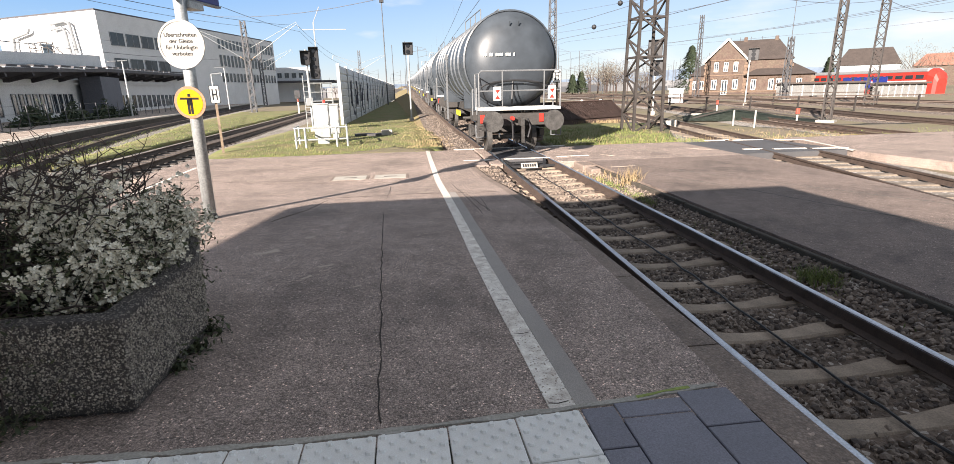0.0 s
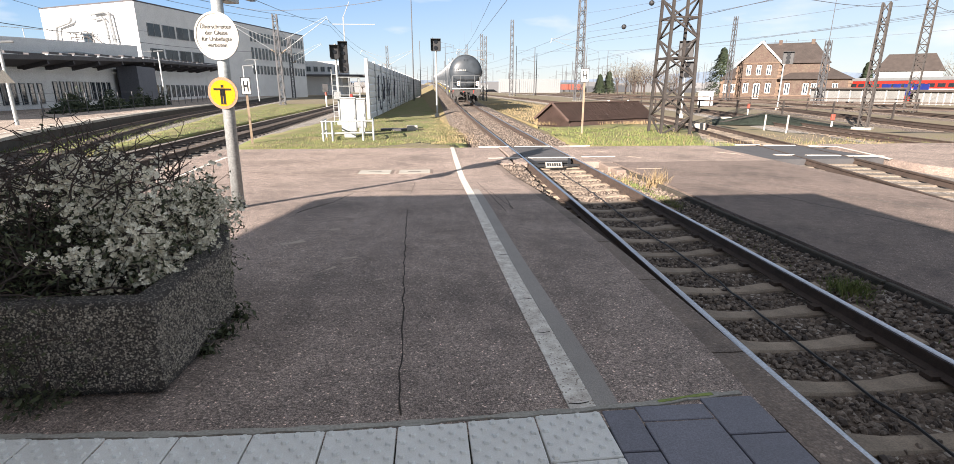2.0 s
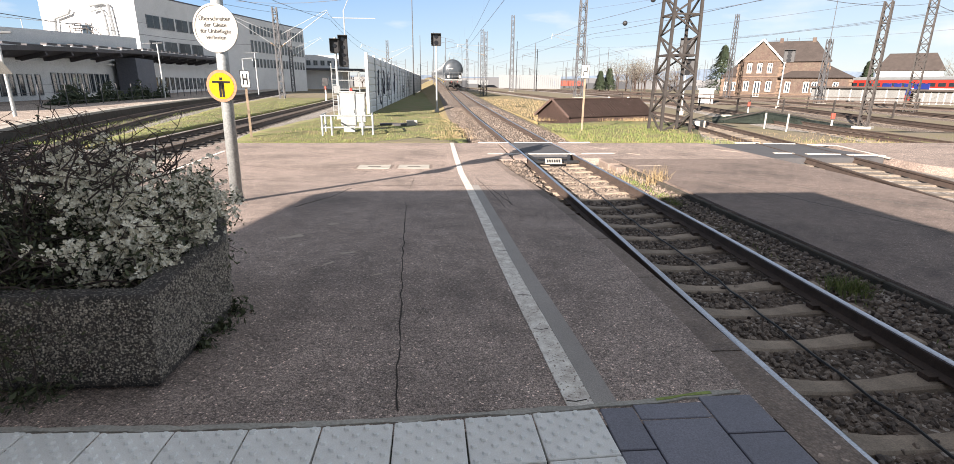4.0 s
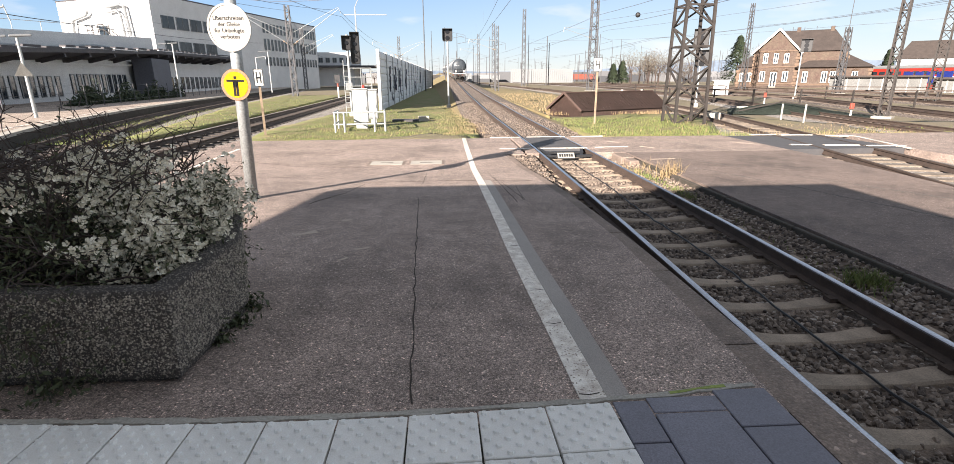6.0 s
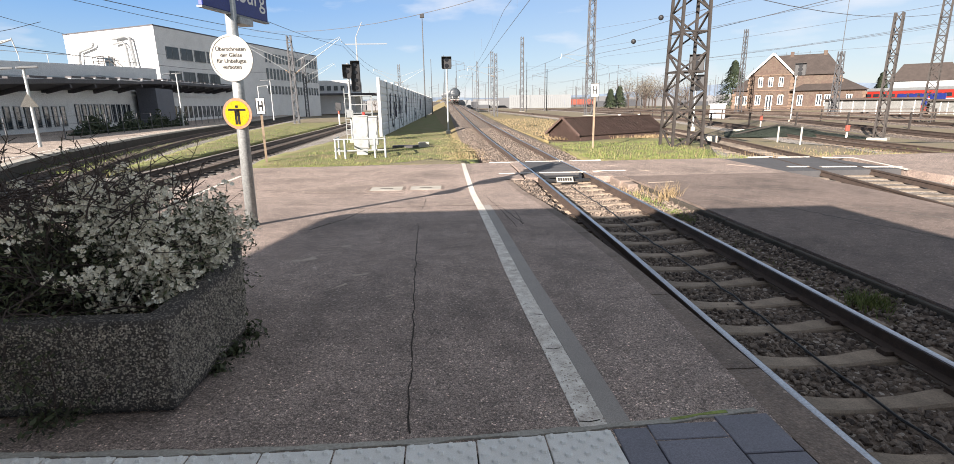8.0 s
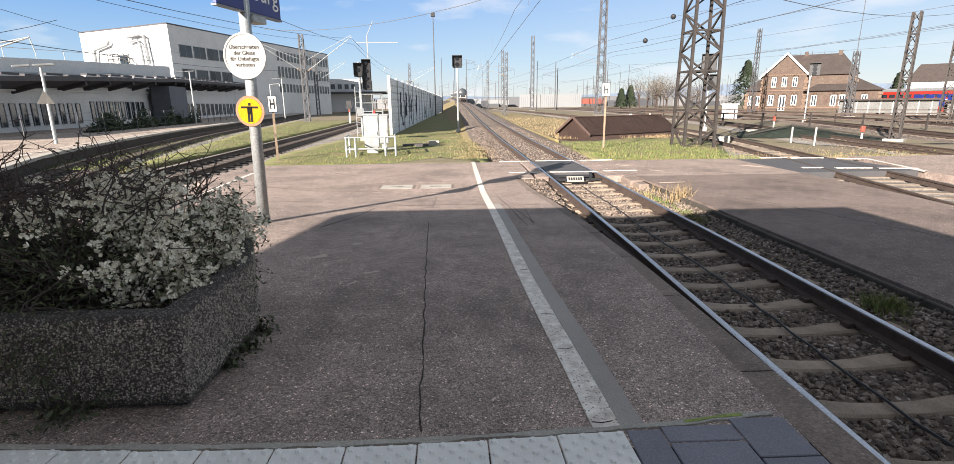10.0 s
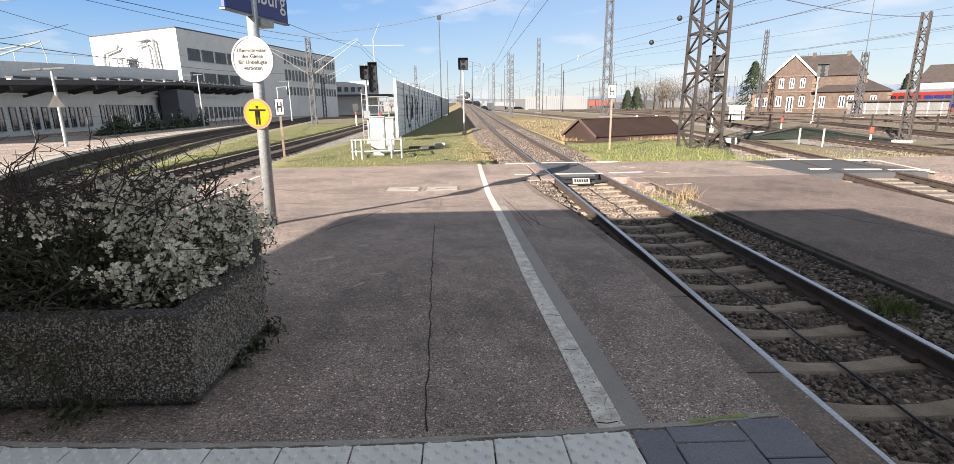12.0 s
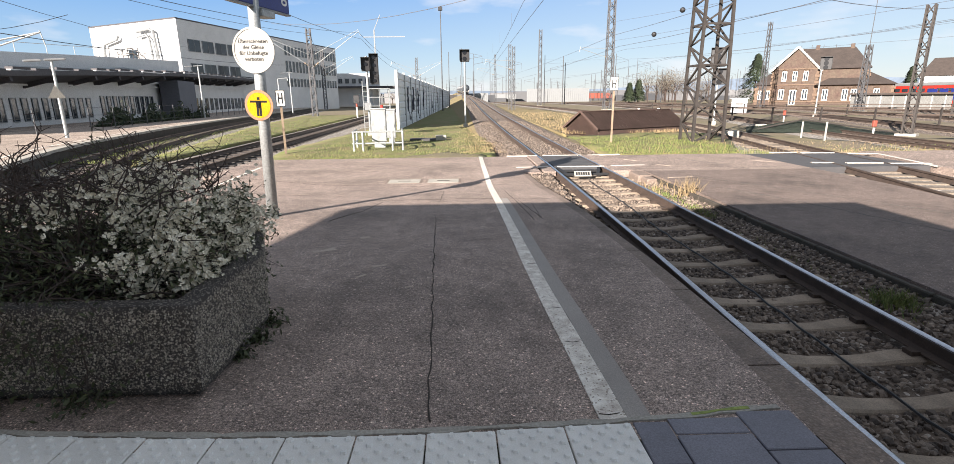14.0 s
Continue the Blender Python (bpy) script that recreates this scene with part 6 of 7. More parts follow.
    C = [(-34.9, 67.5), (-25.8, 109.5), (-42, 113), (-50.8, 75.5)]
    prism_part("wall", C, 0.2, 11.75, "plaster", off)
    prism_part("roof", [(x * 1.004, y * 1.002) for x, y in C], 11.74, 11.95, "roof_dark", off)
    prism_part("chimney", [(-45, 80), (-42.6, 80), (-42.6, 82), (-45, 82)], 11.9, 12.8, "brick", off)
    A, B = Vector(C[0]), Vector(C[1])
    for z0, z1 in ((8.1, 9.6), (5.2, 6.7)):
        window_row(off, A.lerp(B, 0.03), A.lerp(B, 0.27), z0, z1, 4, 0.84, out=(1, -0.3))
    for z0, z1 in ((9.3, 10.8), (6.6, 8.4), (4.2, 5.6)):
        window_row(off, A.lerp(B, 0.55), A.lerp(B, 0.99), z0, z1, 17, 0.5, out=(1, -0.3))
    window_row(off, A.lerp(B, 0.38), A.lerp(B, 0.44), 8.4, 9.8, 1, 0.8, out=(1, -0.3))
    # ducts, stair and railings on the end wall
    E0, E1 = Vector((*C[3], 0)), Vector((*C[0], 0))
    out = Vector((-0.46, -0.888, 0)) * 0.45

    def wall_pt(t, z):
        return E0.lerp(E1, t) + out + Vector((0, 0, z))
    # ducts thin and grey: the paint takes in their shadow on the wall
    bm = bmesh.new()
    pipe(bm, [wall_pt(0.18, 7.4), wall_pt(0.20, 9.4), wall_pt(0.36, 9.9), wall_pt(0.38, 10.3)], 0.16, 8)
    part("duct", bm, "grey_paint", off)
    bm = bmesh.new()
    pipe(bm, [wall_pt(0.60, 10.6), wall_pt(0.74, 10.8), wall_pt(0.78, 10.5), wall_pt(0.80, 7.2)], 0.18, 8)
    part("duct", bm, "grey_paint", off)
    bm = bmesh.new()
    pipe(bm, [wall_pt(0.60, 10.0), wall_pt(0.70, 10.2), wall_pt(0.73, 9.6), wall_pt(0.74, 7.2)], 0.14, 8)
    part("duct", bm, "grey_paint", off)
    bm = bmesh.new()
    for z in (8.1, 8.7):
        pipe(bm, [wall_pt(0.34, z), wall_pt(0.52, z), wall_pt(0.66, z - 1.4)], 0.06, 5)
    for t in (0.34, 0.40, 0.46, 0.52, 0.58):
        rod(bm, wall_pt(t, 6.6), wall_pt(t, 8.7), 0.05, 0.05, 5)
    part("fire_stair", bm, "mast", off)
    bm = bmesh.new()
    beam(bm, wall_pt(0.44, 7.6) - out * 0.9, wall_pt(0.53, 7.6) - out * 0.9, 0.1, 1.9)
    part("window", bm, "window", off)
    # far station parts
    far = thing("station_building", "small white station building beyond the yard platform", "building", pose(0, 0, 0))
    prism_part("wall", [(-36, 150), (-26, 152), (-26, 165), (-36, 165)], 0, 9.0, "plaster", far)
    prism_part("roof", [(-38, 146), (-17, 149), (-17, 165), (-38, 165)], 5.0, 5.5, "roof_dark", far)
    window_row(far, (-35.5, 150), (-26.5, 151.9), 6.3, 7.6, 5, 0.6, out=(0, -1))
    # lamps on the far platform
    for x, y, h, yaw in ((-20.3, 27.0, 3.75, 35), (-27.5, 56.2, 5.2, 28), (-24.6, 76, 5.4, 25), (-22.5, 14, 3.7, 40)):
        l = thing("platform_lamp", "grey platform lamp with two flat arms", "street lamp", pose(x, y, 0.3, 0, 0, yaw), group="platform lamps")
        bm = bmesh.new()
        rod(bm, (0, 0, -0.05), (0, 0, h), 0.085, 0.06, 10)
        part("pole", bm, "galv", l)
        for s in (-1, 1):
            bm = bmesh.new()
            box(bm, -0.75 if s < 0 else 0.05, -0.05 if s < 0 else 0.9, -0.10, 0.10, h - 0.02, h + 0.08, 0.02, pose(0, 0, 0, 0, -5, 0))
            part("lamp_head", bm, "grey_paint", l)
    w = thing("warning_sign", "small triangular warning sign on a lamp pole", "sign", pose(-20.2, 26.75, 0.3, 0, 0, 37))
    bm = bmesh.new()
    vs = [bm.verts.new((x, -0.14, z)) for x, z in ((-0.36, 1.95), (0.36, 1.95), (0, 2.6))]
    bm.faces.new(vs)
    bmesh.ops.solidify(bm, geom=bm.faces[:], thickness=0.02)
    part("plate", bm, "cream", w)
    # fence before the hall, and a hedge shape in place of the dark clutter there
    f = thing("fence", "thin grey mesh fence with posts before the hall", "fence", pose(0, 0, 0))
    pts = [(-23.2, 24), (-24.2, 30), (-25.0, 38), (-26.2, 48), (-28, 60), (-30.5, 74)]
    fl = glide(pts, 2.2)
    for p in fl:
        bm = bmesh.new()
        rod(bm, (p.x, p.y, 0.28), (p.x, p.y, 1.75), 0.035, 0.035, 6)
        part("post", bm, "mast_far", f)
    for z in (0.6, 1.2, 1.7):
        bm = bmesh.new()
        pipe(bm, [(p.x, p.y, z) for p in fl], 0.012, 4)
        part("rail", bm, "mast_far", f)
    rng = np.random.default_rng(6)
    vs, fs = [], []
    for _ in range(5000):
        t = rng.random()
        y = 38.5 + 20 * t
        x = float(along([(-26.4, 38), (-27.9, 50), (-28.6, 60)], [y])[0]) + rng.normal(0, 0.25)
        c = Vector((x, y, 0.3 + abs(rng.normal(0, 0.55)) * (0.7 + 0.5 * math.sin(y * 1.1))))
        u, v = Vector(rng.normal(0, 0.09, 3)), Vector(rng.normal(0, 0.06, 3))
        n0 = len(vs)
        vs += [tuple(c - u), tuple(c + v), tuple(c + u), tuple(c - v)]
        fs.append((n0, n0 + 1, n0 + 2, n0 + 3))
    tagged(mesh_object("hedge", vs, fs, "needles"), "dark leafy filler for the low clutter before the hall", "hedge", kind="stuff")


def frame_of(cx, cy):
    """Local axes of a far building that faces the viewer: u to the right, v away."""
    v = Vector((cx, cy, 0)).normalized()
    u = Vector((v.y, -v.x, 0))
    return Matrix(((u.x, v.x, 0, cx), (u.y, v.y, 0, cy), (0, 0, 1, 0), (0, 0, 0, 1)))


def gable_roof(name, u0, u1, v0, v1, z0, z1, mat, parent, hip=0.0, along_u=True, over=0.5, m=None):
    bm = bmesh.new()
    u0, u1, v0, v1 = u0 - over, u1 + over, v0 - over, v1 + over
    if along_u:
        r = [(u0 + hip, (v0 + v1) / 2), (u1 - hip, (v0 + v1) / 2)]
    else:
        r = [((u0 + u1) / 2, v0 + hip), ((u0 + u1) / 2, v1 - hip)]
    a, b, c, d = (bm.verts.new((x, y, z0)) for x, y in ((u0, v0), (u1, v0), (u1, v1), (u0, v1)))
    e, f = (bm.verts.new((x, y, z1)) for x, y in r)
    if along_u:
        faces = ((a, b, f, e), (c, d, e, f), (b, c, f), (d, a, e), (d, c, b, a))
    else:
        faces = ((b, c, f, e), (d, a, e, f), (a, b, e), (c, d, f), (d, c, b, a))
    for q in faces:
        bm.faces.new(q)
    bmesh.ops.recalc_face_normals(bm, faces=bm.faces[:])
    return part(name, bm, mat, parent)


def wall_block(name, u0, u1, v0, v1, z0, z1, mat, parent):
    bm = bmesh.new()
    box(bm, u0, u1, v0, v1, z0, z1)
    return part(name, bm, mat, parent)


def front_windows(parent, us, v, z0, z1, w, mat="white_paint"):
    """Tall windows with a white frame, an arched sandstone head and a dark pane."""
    for u in us:
        bm = bmesh.new()
        box(bm, u - w / 2, u + w / 2, v - 0.06, v + 0.05, z0, z1)
        win = part("window", bm, mat, parent)
        for s in (-1, 1):
            bm = bmesh.new()
            box(bm, u + s * w * 0.24 - w * 0.14, u + s * w * 0.24 + w * 0.14, v - 0.09, v - 0.05, z0 + 0.15, z1 - 0.15)
            part("pane", bm, "window", win)
        bm = bmesh.new()
        arch = [(w * 0.68 * math.cos(a), 0.42 * math.sin(a)) for a in np.linspace(0, math.pi, 9)]
        vs = [bm.verts.new((u + x, v - 0.16, z1 + z)) for x, z in arch]
        bm.faces.new(vs)
        bmesh.ops.solidify(bm, geom=bm.faces[:], thickness=-0.18)
        part("lintel", bm, "sandstone", win)
        bm = bmesh.new()
        box(bm, u - w * 0.65, u + w * 0.65, v - 0.16, v + 0.02, z0 - 0.14, z0)
        part("sill", bm, "sandstone", win)


def far_houses():
    h = thing("brick_house", "old sandstone station house with a steep gabled roof", "house")
    h.matrix_world = frame_of(72.2, 107.8)
    wall_block("wall", -7.4, 8.6, 0.0, 11, -0.3, 7.0, "brick", h)
    gable_roof("roof", -6.8, 8.6, 0.0, 11, 6.9, 11.3, "roof_tile", h, hip=3.0)
    # front gable
    bm = bmesh.new()
    prism(bm, [(-7.6, -1.2), (0.2, -1.2), (0.2, 4), (-7.6, 4)], -0.3, 6.9)
    part("gable_wall", bm, "brick", h)
    bm = bmesh.new()
    vs = [bm.verts.new(p) for p in ((-7.6, -1.2, 6.9), (0.2, -1.2, 6.9), (-3.7, -1.2, 10.9), (-7.6, 4, 6.9), (0.2, 4, 6.9), (-3.7, 4, 10.9))]
    for q in ((0, 1, 2), (3, 5, 4), (0, 2, 5, 3), (1, 4, 5, 2), (0, 3, 4, 1)):
        bm.faces.new([vs[i] for i in q])
    bmesh.ops.recalc_face_normals(bm, faces=bm.faces[:])
    part("gable", bm, "brick", h)
    bm = bmesh.new()
    for s, e in (((-8.3, -1.75, 6.5), (-3.7, -1.75, 11.25)), ((0.9, -1.75, 6.5), (-3.7, -1.75, 11.25))):
        beam(bm, s, e, 0.14, 0.34)
    part("bargeboard", bm, "white_paint", h, "white bargeboard")
    bm = bmesh.new()
    for s in (-1, 1):
        vs = [bm.verts.new(p) for p in ((-3.7 + s * 4.6, -1.8, 6.5), (-3.7, -1.8, 11.25), (-3.7, 6, 11.25), (-3.7 + s * 4.6, 6, 6.5))]
        bm.faces.new(vs)
    bmesh.ops.solidify(bm, geom=bm.faces[:], thickness=0.2)
    part("gable_roof", bm, "roof_tile", h)
    front_windows(h, (-5.6, -3.7, -1.8), -1.2, 4.6, 6.6, 0.85)
    front_windows(h, (-5.8, -1.6), -1.2, 0.9, 3.0, 1.0)
    front_windows(h, (-3.7,), -1.2, -0.2, 2.9, 1.2)
    # dressed sandstone corners and bands
    for u, v, z1 in ((-7.6, -1.2, 6.9), (0.2, -1.2, 6.9), (8.6, 0.0, 6.9), (12.6, -2.0, 3.6), (-10.6, 0.5, 3.8)):
        for k in range(int((z1 + 0.3) / 0.62)):
            w = 0.42 if k % 2 else 0.26
            bm = bmesh.new()
            box(bm, u - w, u + w, v - 0.07, v + 0.4, -0.3 + 0.62 * k, -0.3 + 0.62 * k + 0.56, 0.02)
            part("quoin", bm, "sandstone", h)
    for u0, u1, v, z in ((-7.7, 0.3, -1.2, 3.75), (-7.7, 0.3, -1.2, 6.9), (0.4, 12.7, -2.0, 3.45), (-7.7, 0.3, -1.2, 0.35), (0.5, 12.7, -2.0, 0.3)):
        bm = bmesh.new()
        box(bm, u0, u1, v - 0.1, v + 0.02, z, z + 0.22, 0.03)
        part("band", bm, "sandstone", h)
    # wings
    wall_block("wing_wall", -10.6, -7.4, 0.5, 8, -0.3, 3.9, "brick", h)
    gable_roof("wing_roof", -10.6, -6.0, 0.5, 8, 3.9, 6.4, "roof_tile", h, hip=2.5)
    front_windows(h, (-9.8, -8.4), 0.5, 0.9, 2.8, 0.9)
    wall_block("wing_wall", 0.6, 12.6, -2.0, 7, -0.3, 3.7, "brick", h)
    gable_roof("wing_roof", 0.6, 12.6, -2.0, 7, 3.7, 6.3, "roof_tile", h, hip=4.5, over=0.7)
    front_windows(h, (1.9, 5.2, 6.6, 10.2), -2.0, 0.7, 2.9, 0.95)
    for u in (5.6, -0.4):
        bm = bmesh.new()
        box(bm, u - 0.35, u + 0.35, 5.0, 5.7, 8.6, 11.9, 0.04)
        part("chimney", bm, "brick", h)
    bm = bmesh.new()
    for u in (-3.4, -1.5, 0.6, 2.8):
        rod(bm, (u, 5.5, 11.2), (u, 5.5, 12.0), 0.05, 0.05, 5)
    part("lightning_rods", bm, "mast_far", h)
    # two more roofs behind
    for cx, cy, w, dpt, zw, zr, mw, mr in ((179, 190, 20, 14, 8.0, 14.6, "grey_plaster", "roof_tile"), (205, 172, 34, 12, 7.0, 11.6, "brick", "roof_red")):
        g = thing("house", "distant house with a hipped tile roof" if mr == "roof_tile" else "distant brick house with a red tile roof", "house")
        g.matrix_world = frame_of(cx, cy)
        wall_block("wall", -w / 2, w / 2, 0, dpt, -0.3, zw, mw, g)
        gable_roof("roof", -w / 2, w / 2, 0, dpt, zw, zr, mr, g, hip=3.5, over=0.6)
        for z0 in (1.2, 4.0):
            for i in range(6):
                u = -w / 2 + w * (i + 0.5) / 6
                bm = bmesh.new()
                box(bm, u - 0.55, u + 0.55, -0.06, 0.05, z0, z0 + 1.6)
                win = part("window", bm, "white_paint", g)
                bm = bmesh.new()
                box(bm, u - 0.4, u + 0.4, -0.1, -0.05, z0 + 0.15, z0 + 1.45)
                part("pane", bm, "window", win)
    # long flat sheds
    for (xa, ya), (xb, yb), z in (((56.5, 75.9), (65.0, 68.8), 2.15), ((65.7, 68.2), (70.2, 64.4), 1.85)):
        s = thing("shed", "long low pale shed with a flat grey roof", "shed")
        a, b = Vector((xa, ya)), Vector((xb, yb))
        d = (b - a).normalized()
        nn = Vector((-d.y, d.x)) * 5
        prism_part("wall", [tuple(a), tuple(b), tuple(b + nn), tuple(a + nn)], -0.4, z - 0.35, "shed_wall", s)
        e = -nn * 0.12
        prism_part("roof", [tuple(a + e - d * 0.4), tuple(b + e + d * 0.4), tuple(b + nn + d * 0.4), tuple(a + nn - d * 0.4)], z - 0.35, z - 0.1, "roof_tile", s)
        for i in range(8):
            p = a.lerp(b, (i + 0.5) / 8)
            q = -nn.normalized() * 0.03
            bm = bmesh.new()
            beam(bm, (p.x + q.x, p.y + q.y, -0.3), (p.x + q.x, p.y + q.y, z - 0.4), 0.08)
            part("post", bm, "white_paint", s)
    k = thing("relay_hut", "small white relay hut in the yard", "hut")
    k.matrix_world = frame_of(35.0, 66.3)
    wall_block("wall", -0.9, 0.9, 0, 1.5, -0.3, 1.5, "grey_plaster", k)
    wall_block("roof", -1.05, 1.05, -0.15, 1.65, 1.5, 1.62, "grey_plaster", k)
    wall_block("door", -0.4, 0.4, -0.04, 0.0, -0.2, 1.3, "grey_paint", k)
    # red double-deck coach standing behind the sheds
    t = thing("red_coach", "red and white double-deck passenger coach standing in the yard", "train")
    t.matrix_world = pose(85.3, 84.9, -0.85, 0, 0, -92.2)
    bm = bmesh.new()
    prof = [(-1.4, 0.6), (1.4, 0.6), (1.4, 3.6), (1.1, 4.3), (0.5, 4.6), (-0.5, 4.6), (-1.1, 4.3), (-1.4, 3.6)]
    rows = [[bm.verts.new((u, v * f, 0.6 + (z - 0.6) * f)) for v, z in prof] for u, f in ((-18, 1), (8.0, 1), (9.0, 0.85), (9.4, 0.6))]
    for r0, r1 in zip(rows, rows[1:]):
        for i in range(8):
            bm.faces.new((r0[i], r0[(i + 1) % 8], r1[(i + 1) % 8], r1[i]))
    bm.faces.new(rows[0])
    bm.faces.new(rows[-1])
    bmesh.ops.recalc_face_normals(bm, faces=bm.faces[:])
    part("body", bm, "red", t)
    bm = bmesh.new()
    box(bm, -18.02, 7.9, -1.28, 1.28, 4.0, 4.68, 0.15)
    part("roof", bm, "grey_paint", t)
    for z0, z1 in ((1.35, 2.0), (3.0, 3.6)):
        for i in range(13):
            for v in (-1.43, 1.38):
                bm = bmesh.new()
                box(bm, -17.4 + 1.95 * i, -16.0 + 1.95 * i, v, v + 0.05, z0, z1)
                part("window", bm, "window", t)
    for u0, u1 in ((-9.5, -7.4), (-6.9, -5.2), (-4.6, -2.9), (-2.5, 0.6)):
        bm = bmesh.new()
        box(bm, u0, u1, -1.45, -1.38, 1.5, 3.5, 0.02)
        part("sprayed_panel", bm, "blue", t, "blue sprayed lettering patch")
    bm = bmesh.new()
    box(bm, -18, 8.0, -1.42, 1.42, 2.35, 2.7)
    part("stripe", bm, "white_paint", t)
    for u in (-15.5, -13.0, 3.5, 6.0):
        bm = bmesh.new()
        rod(bm, (u, -1.0, 0.46), (u, 1.0, 0.46), 0.46, 0.46, 16)
        part("wheel", bm, "frame", t)
    # pale walls and wagons far out in the yard
    for x0, x1, y, z in ((28.5, 57.5, 240, 5.6), (5.8, 12.4, 252, 4.0)):
        w = thing("barrier_wall", "long white ribbed barrier wall across the yard", "barrier wall", group="yard barriers")
        n = int((x1 - x0) / 0.95)
        for i in range(n):
            bm = bmesh.new()
            box(bm, x0 + 0.95 * i, x0 + 0.95 * i + 0.86, y, y + 0.2, -0.3, z + 0.05 * (i % 3))
            part("panel", bm, "grey_paint", w)
    for i, (x, y, m) in enumerate(((68, 262, "faded_red"), (80, 270, "faded_red"), (64, 290, "blue"), (22, 280, "grey_paint"), (96, 285, "frame"), (-8, 290, "frame"))):
        c = thing("goods_wagon", "distant standing " + ("red" if m == "faded_red" else "dark") + " goods wagon", "wagon", pose(x, y, 0), group="standing wagons")
        bm = bmesh.new()
        box(bm, -5.5, 5.5, -1.3, 1.3, 1.0, 3.6, 0.1)
        part("body", bm, m, c)
        for u in (-3.8, 3.8):
            part("wheelset", rod(bmesh.new(), (u, -0.8, 0.46), (u, 0.8, 0.46), 0.46, 0.46, 12), "frame", c)


def yard_bits():
    # boarded roof over a pit by the crossing
    p = thing("pit_roof", "low brown boarded roof over a pit beside the track", "shelter", pose(7.75, 30.0, -0.15, 0, 0, 27.5))
    L, Dp, zw, zr = 7.3, 2.9, 0.38, 1.28
    for v in (0.0, Dp):
        bm = bmesh.new()
        box(bm, 0, L, v - 0.05, v + 0.05, -0.1, zw)
        part("side_wall", bm, "brown_wood", p)
    for u in (0.0, L):
        bm = bmesh.new()
        vs = [bm.verts.new((u, v, z)) for v, z in ((0, -0.1), (Dp, -0.1), (Dp, zw), (Dp / 2, zr), (0, zw))]
        bm.faces.new(vs)
        bmesh.ops.solidify(bm, geom=bm.faces[:], thickness=0.05)
        part("gable_boards", bm, "brown_wood", p)
    for s in (0, 1):
        for i in range(28):
            u0 = -0.15 + i * (L + 0.3) / 28
            bm = bmesh.new()
            w = (L + 0.3) / 28 - 0.012
            va, vb = (-0.14, Dp / 2) if s == 0 else (Dp + 0.14, Dp / 2)
            za, zb = zw - 0.06, zr + 0.03
            vs = [bm.verts.new(q) for q in ((u0, va, za), (u0 + w, va, za), (u0 + w, vb, zb), (u0, vb, zb))]
            bm.faces.new(vs)
            bmesh.ops.solidify(bm, geom=bm.faces[:], thickness=0.025 + 0.006 * (i % 3))
            part("board", bm, "brown_wood", p)
    bm = bmesh.new()
    beam(bm, (-0.18, -0.16, zw - 0.06), (-0.18, Dp / 2, zr + 0.05), 0.06, 0.13)
    beam(bm, (-0.18, Dp + 0.16, zw - 0.06), (-0.18, Dp / 2, zr + 0.05), 0.06, 0.13)
    part("verge_board", bm, "brown_wood", p)
    bm = bmesh.new()
    beam(bm, (-0.1, Dp / 2, zr + 0.05), (L + 0.1, Dp / 2, zr + 0.05), 0.16, 0.05)
    part("ridge", bm, "brown_wood", p)
    # short white posts and red-topped posts
    for x, y, h, red in ((17.3, 26.3, 1.0, False), (17.5, 24.8, 1.05, False), (21.6, 27.0, 0.85, True), (25.3, 40.9, 1.0, True), (14.0, 35.5, 0.9, False)):
        b = thing("marker_post", "short white post with a red top" if red else "short white tubular post", "post", pose(x, y, -0.2), group="marker posts")
        bm = bmesh.new()
        rod(bm, (0, 0, -0.1), (0, 0, h * (0.55 if red else 0.88)), 0.045, 0.045, 10)
        part("post", bm, "white_paint" if red else "cream", b)
        if red:
            bm = bmesh.new()
            box(bm, -0.10, 0.10, -0.07, 0.07, h * 0.62, h, 0.02)
            part("head", bm, "faded_red", b)
    n = thing("sheet_cover", "dark green sheet over a low frame beside the yard", "cover", pose(22.0, 31.5, -0.25, 0, 0, -28))
    bm = bmesh.new()
    g = {}
    for i in range(13):
        for j in range(7):
            u, v = -4.2 + 0.7 * i, -1.8 + 0.6 * j
            z = 0.75 * max(0, 1 - abs(u + 1.2) / 4.6) * max(0, 1 - abs(v) / 1.85) ** 0.6 + 0.06 * noise.noise(Vector((u, v, 0)))
            g[i, j] = bm.verts.new((u, v, max(z, 0.0)))
    for i in range(12):
        for j in range(6):
            bm.faces.new((g[i, j], g[i + 1, j], g[i + 1, j + 1], g[i, j + 1]))
    bmesh.ops.solidify(bm, geom=bm.faces[:], thickness=0.02)
    part("sheet", bm, "net", n)
    bm = bmesh.new()
    pipe(bm, [(-4.0, -1.2, 0.08), (-1.2, -0.9, 0.8), (3.6, -1.2, 0.1)], 0.05, 6)
    part("frame", bm, "mast", n)
    # rusty railings between the yard tracks
    for pts, gap in (([(19.5, 52), (23.5, 45.5), (31.5, 39.5), (40, 33.5)], 3.2), ([(27, 75), (36, 58), (46, 47)], 4.0)):
        f = thing("railing", "rusty two-bar railing between the yard tracks", "railing", pose(0, 0, -0.25), group="yard railings")
        line = glide(pts, gap)
        for q in line:
            bm = bmesh.new()
            beam(bm, (q.x, q.y, -0.1), (q.x, q.y, 1.25), 0.11)
            part("post", bm, "mast", f)
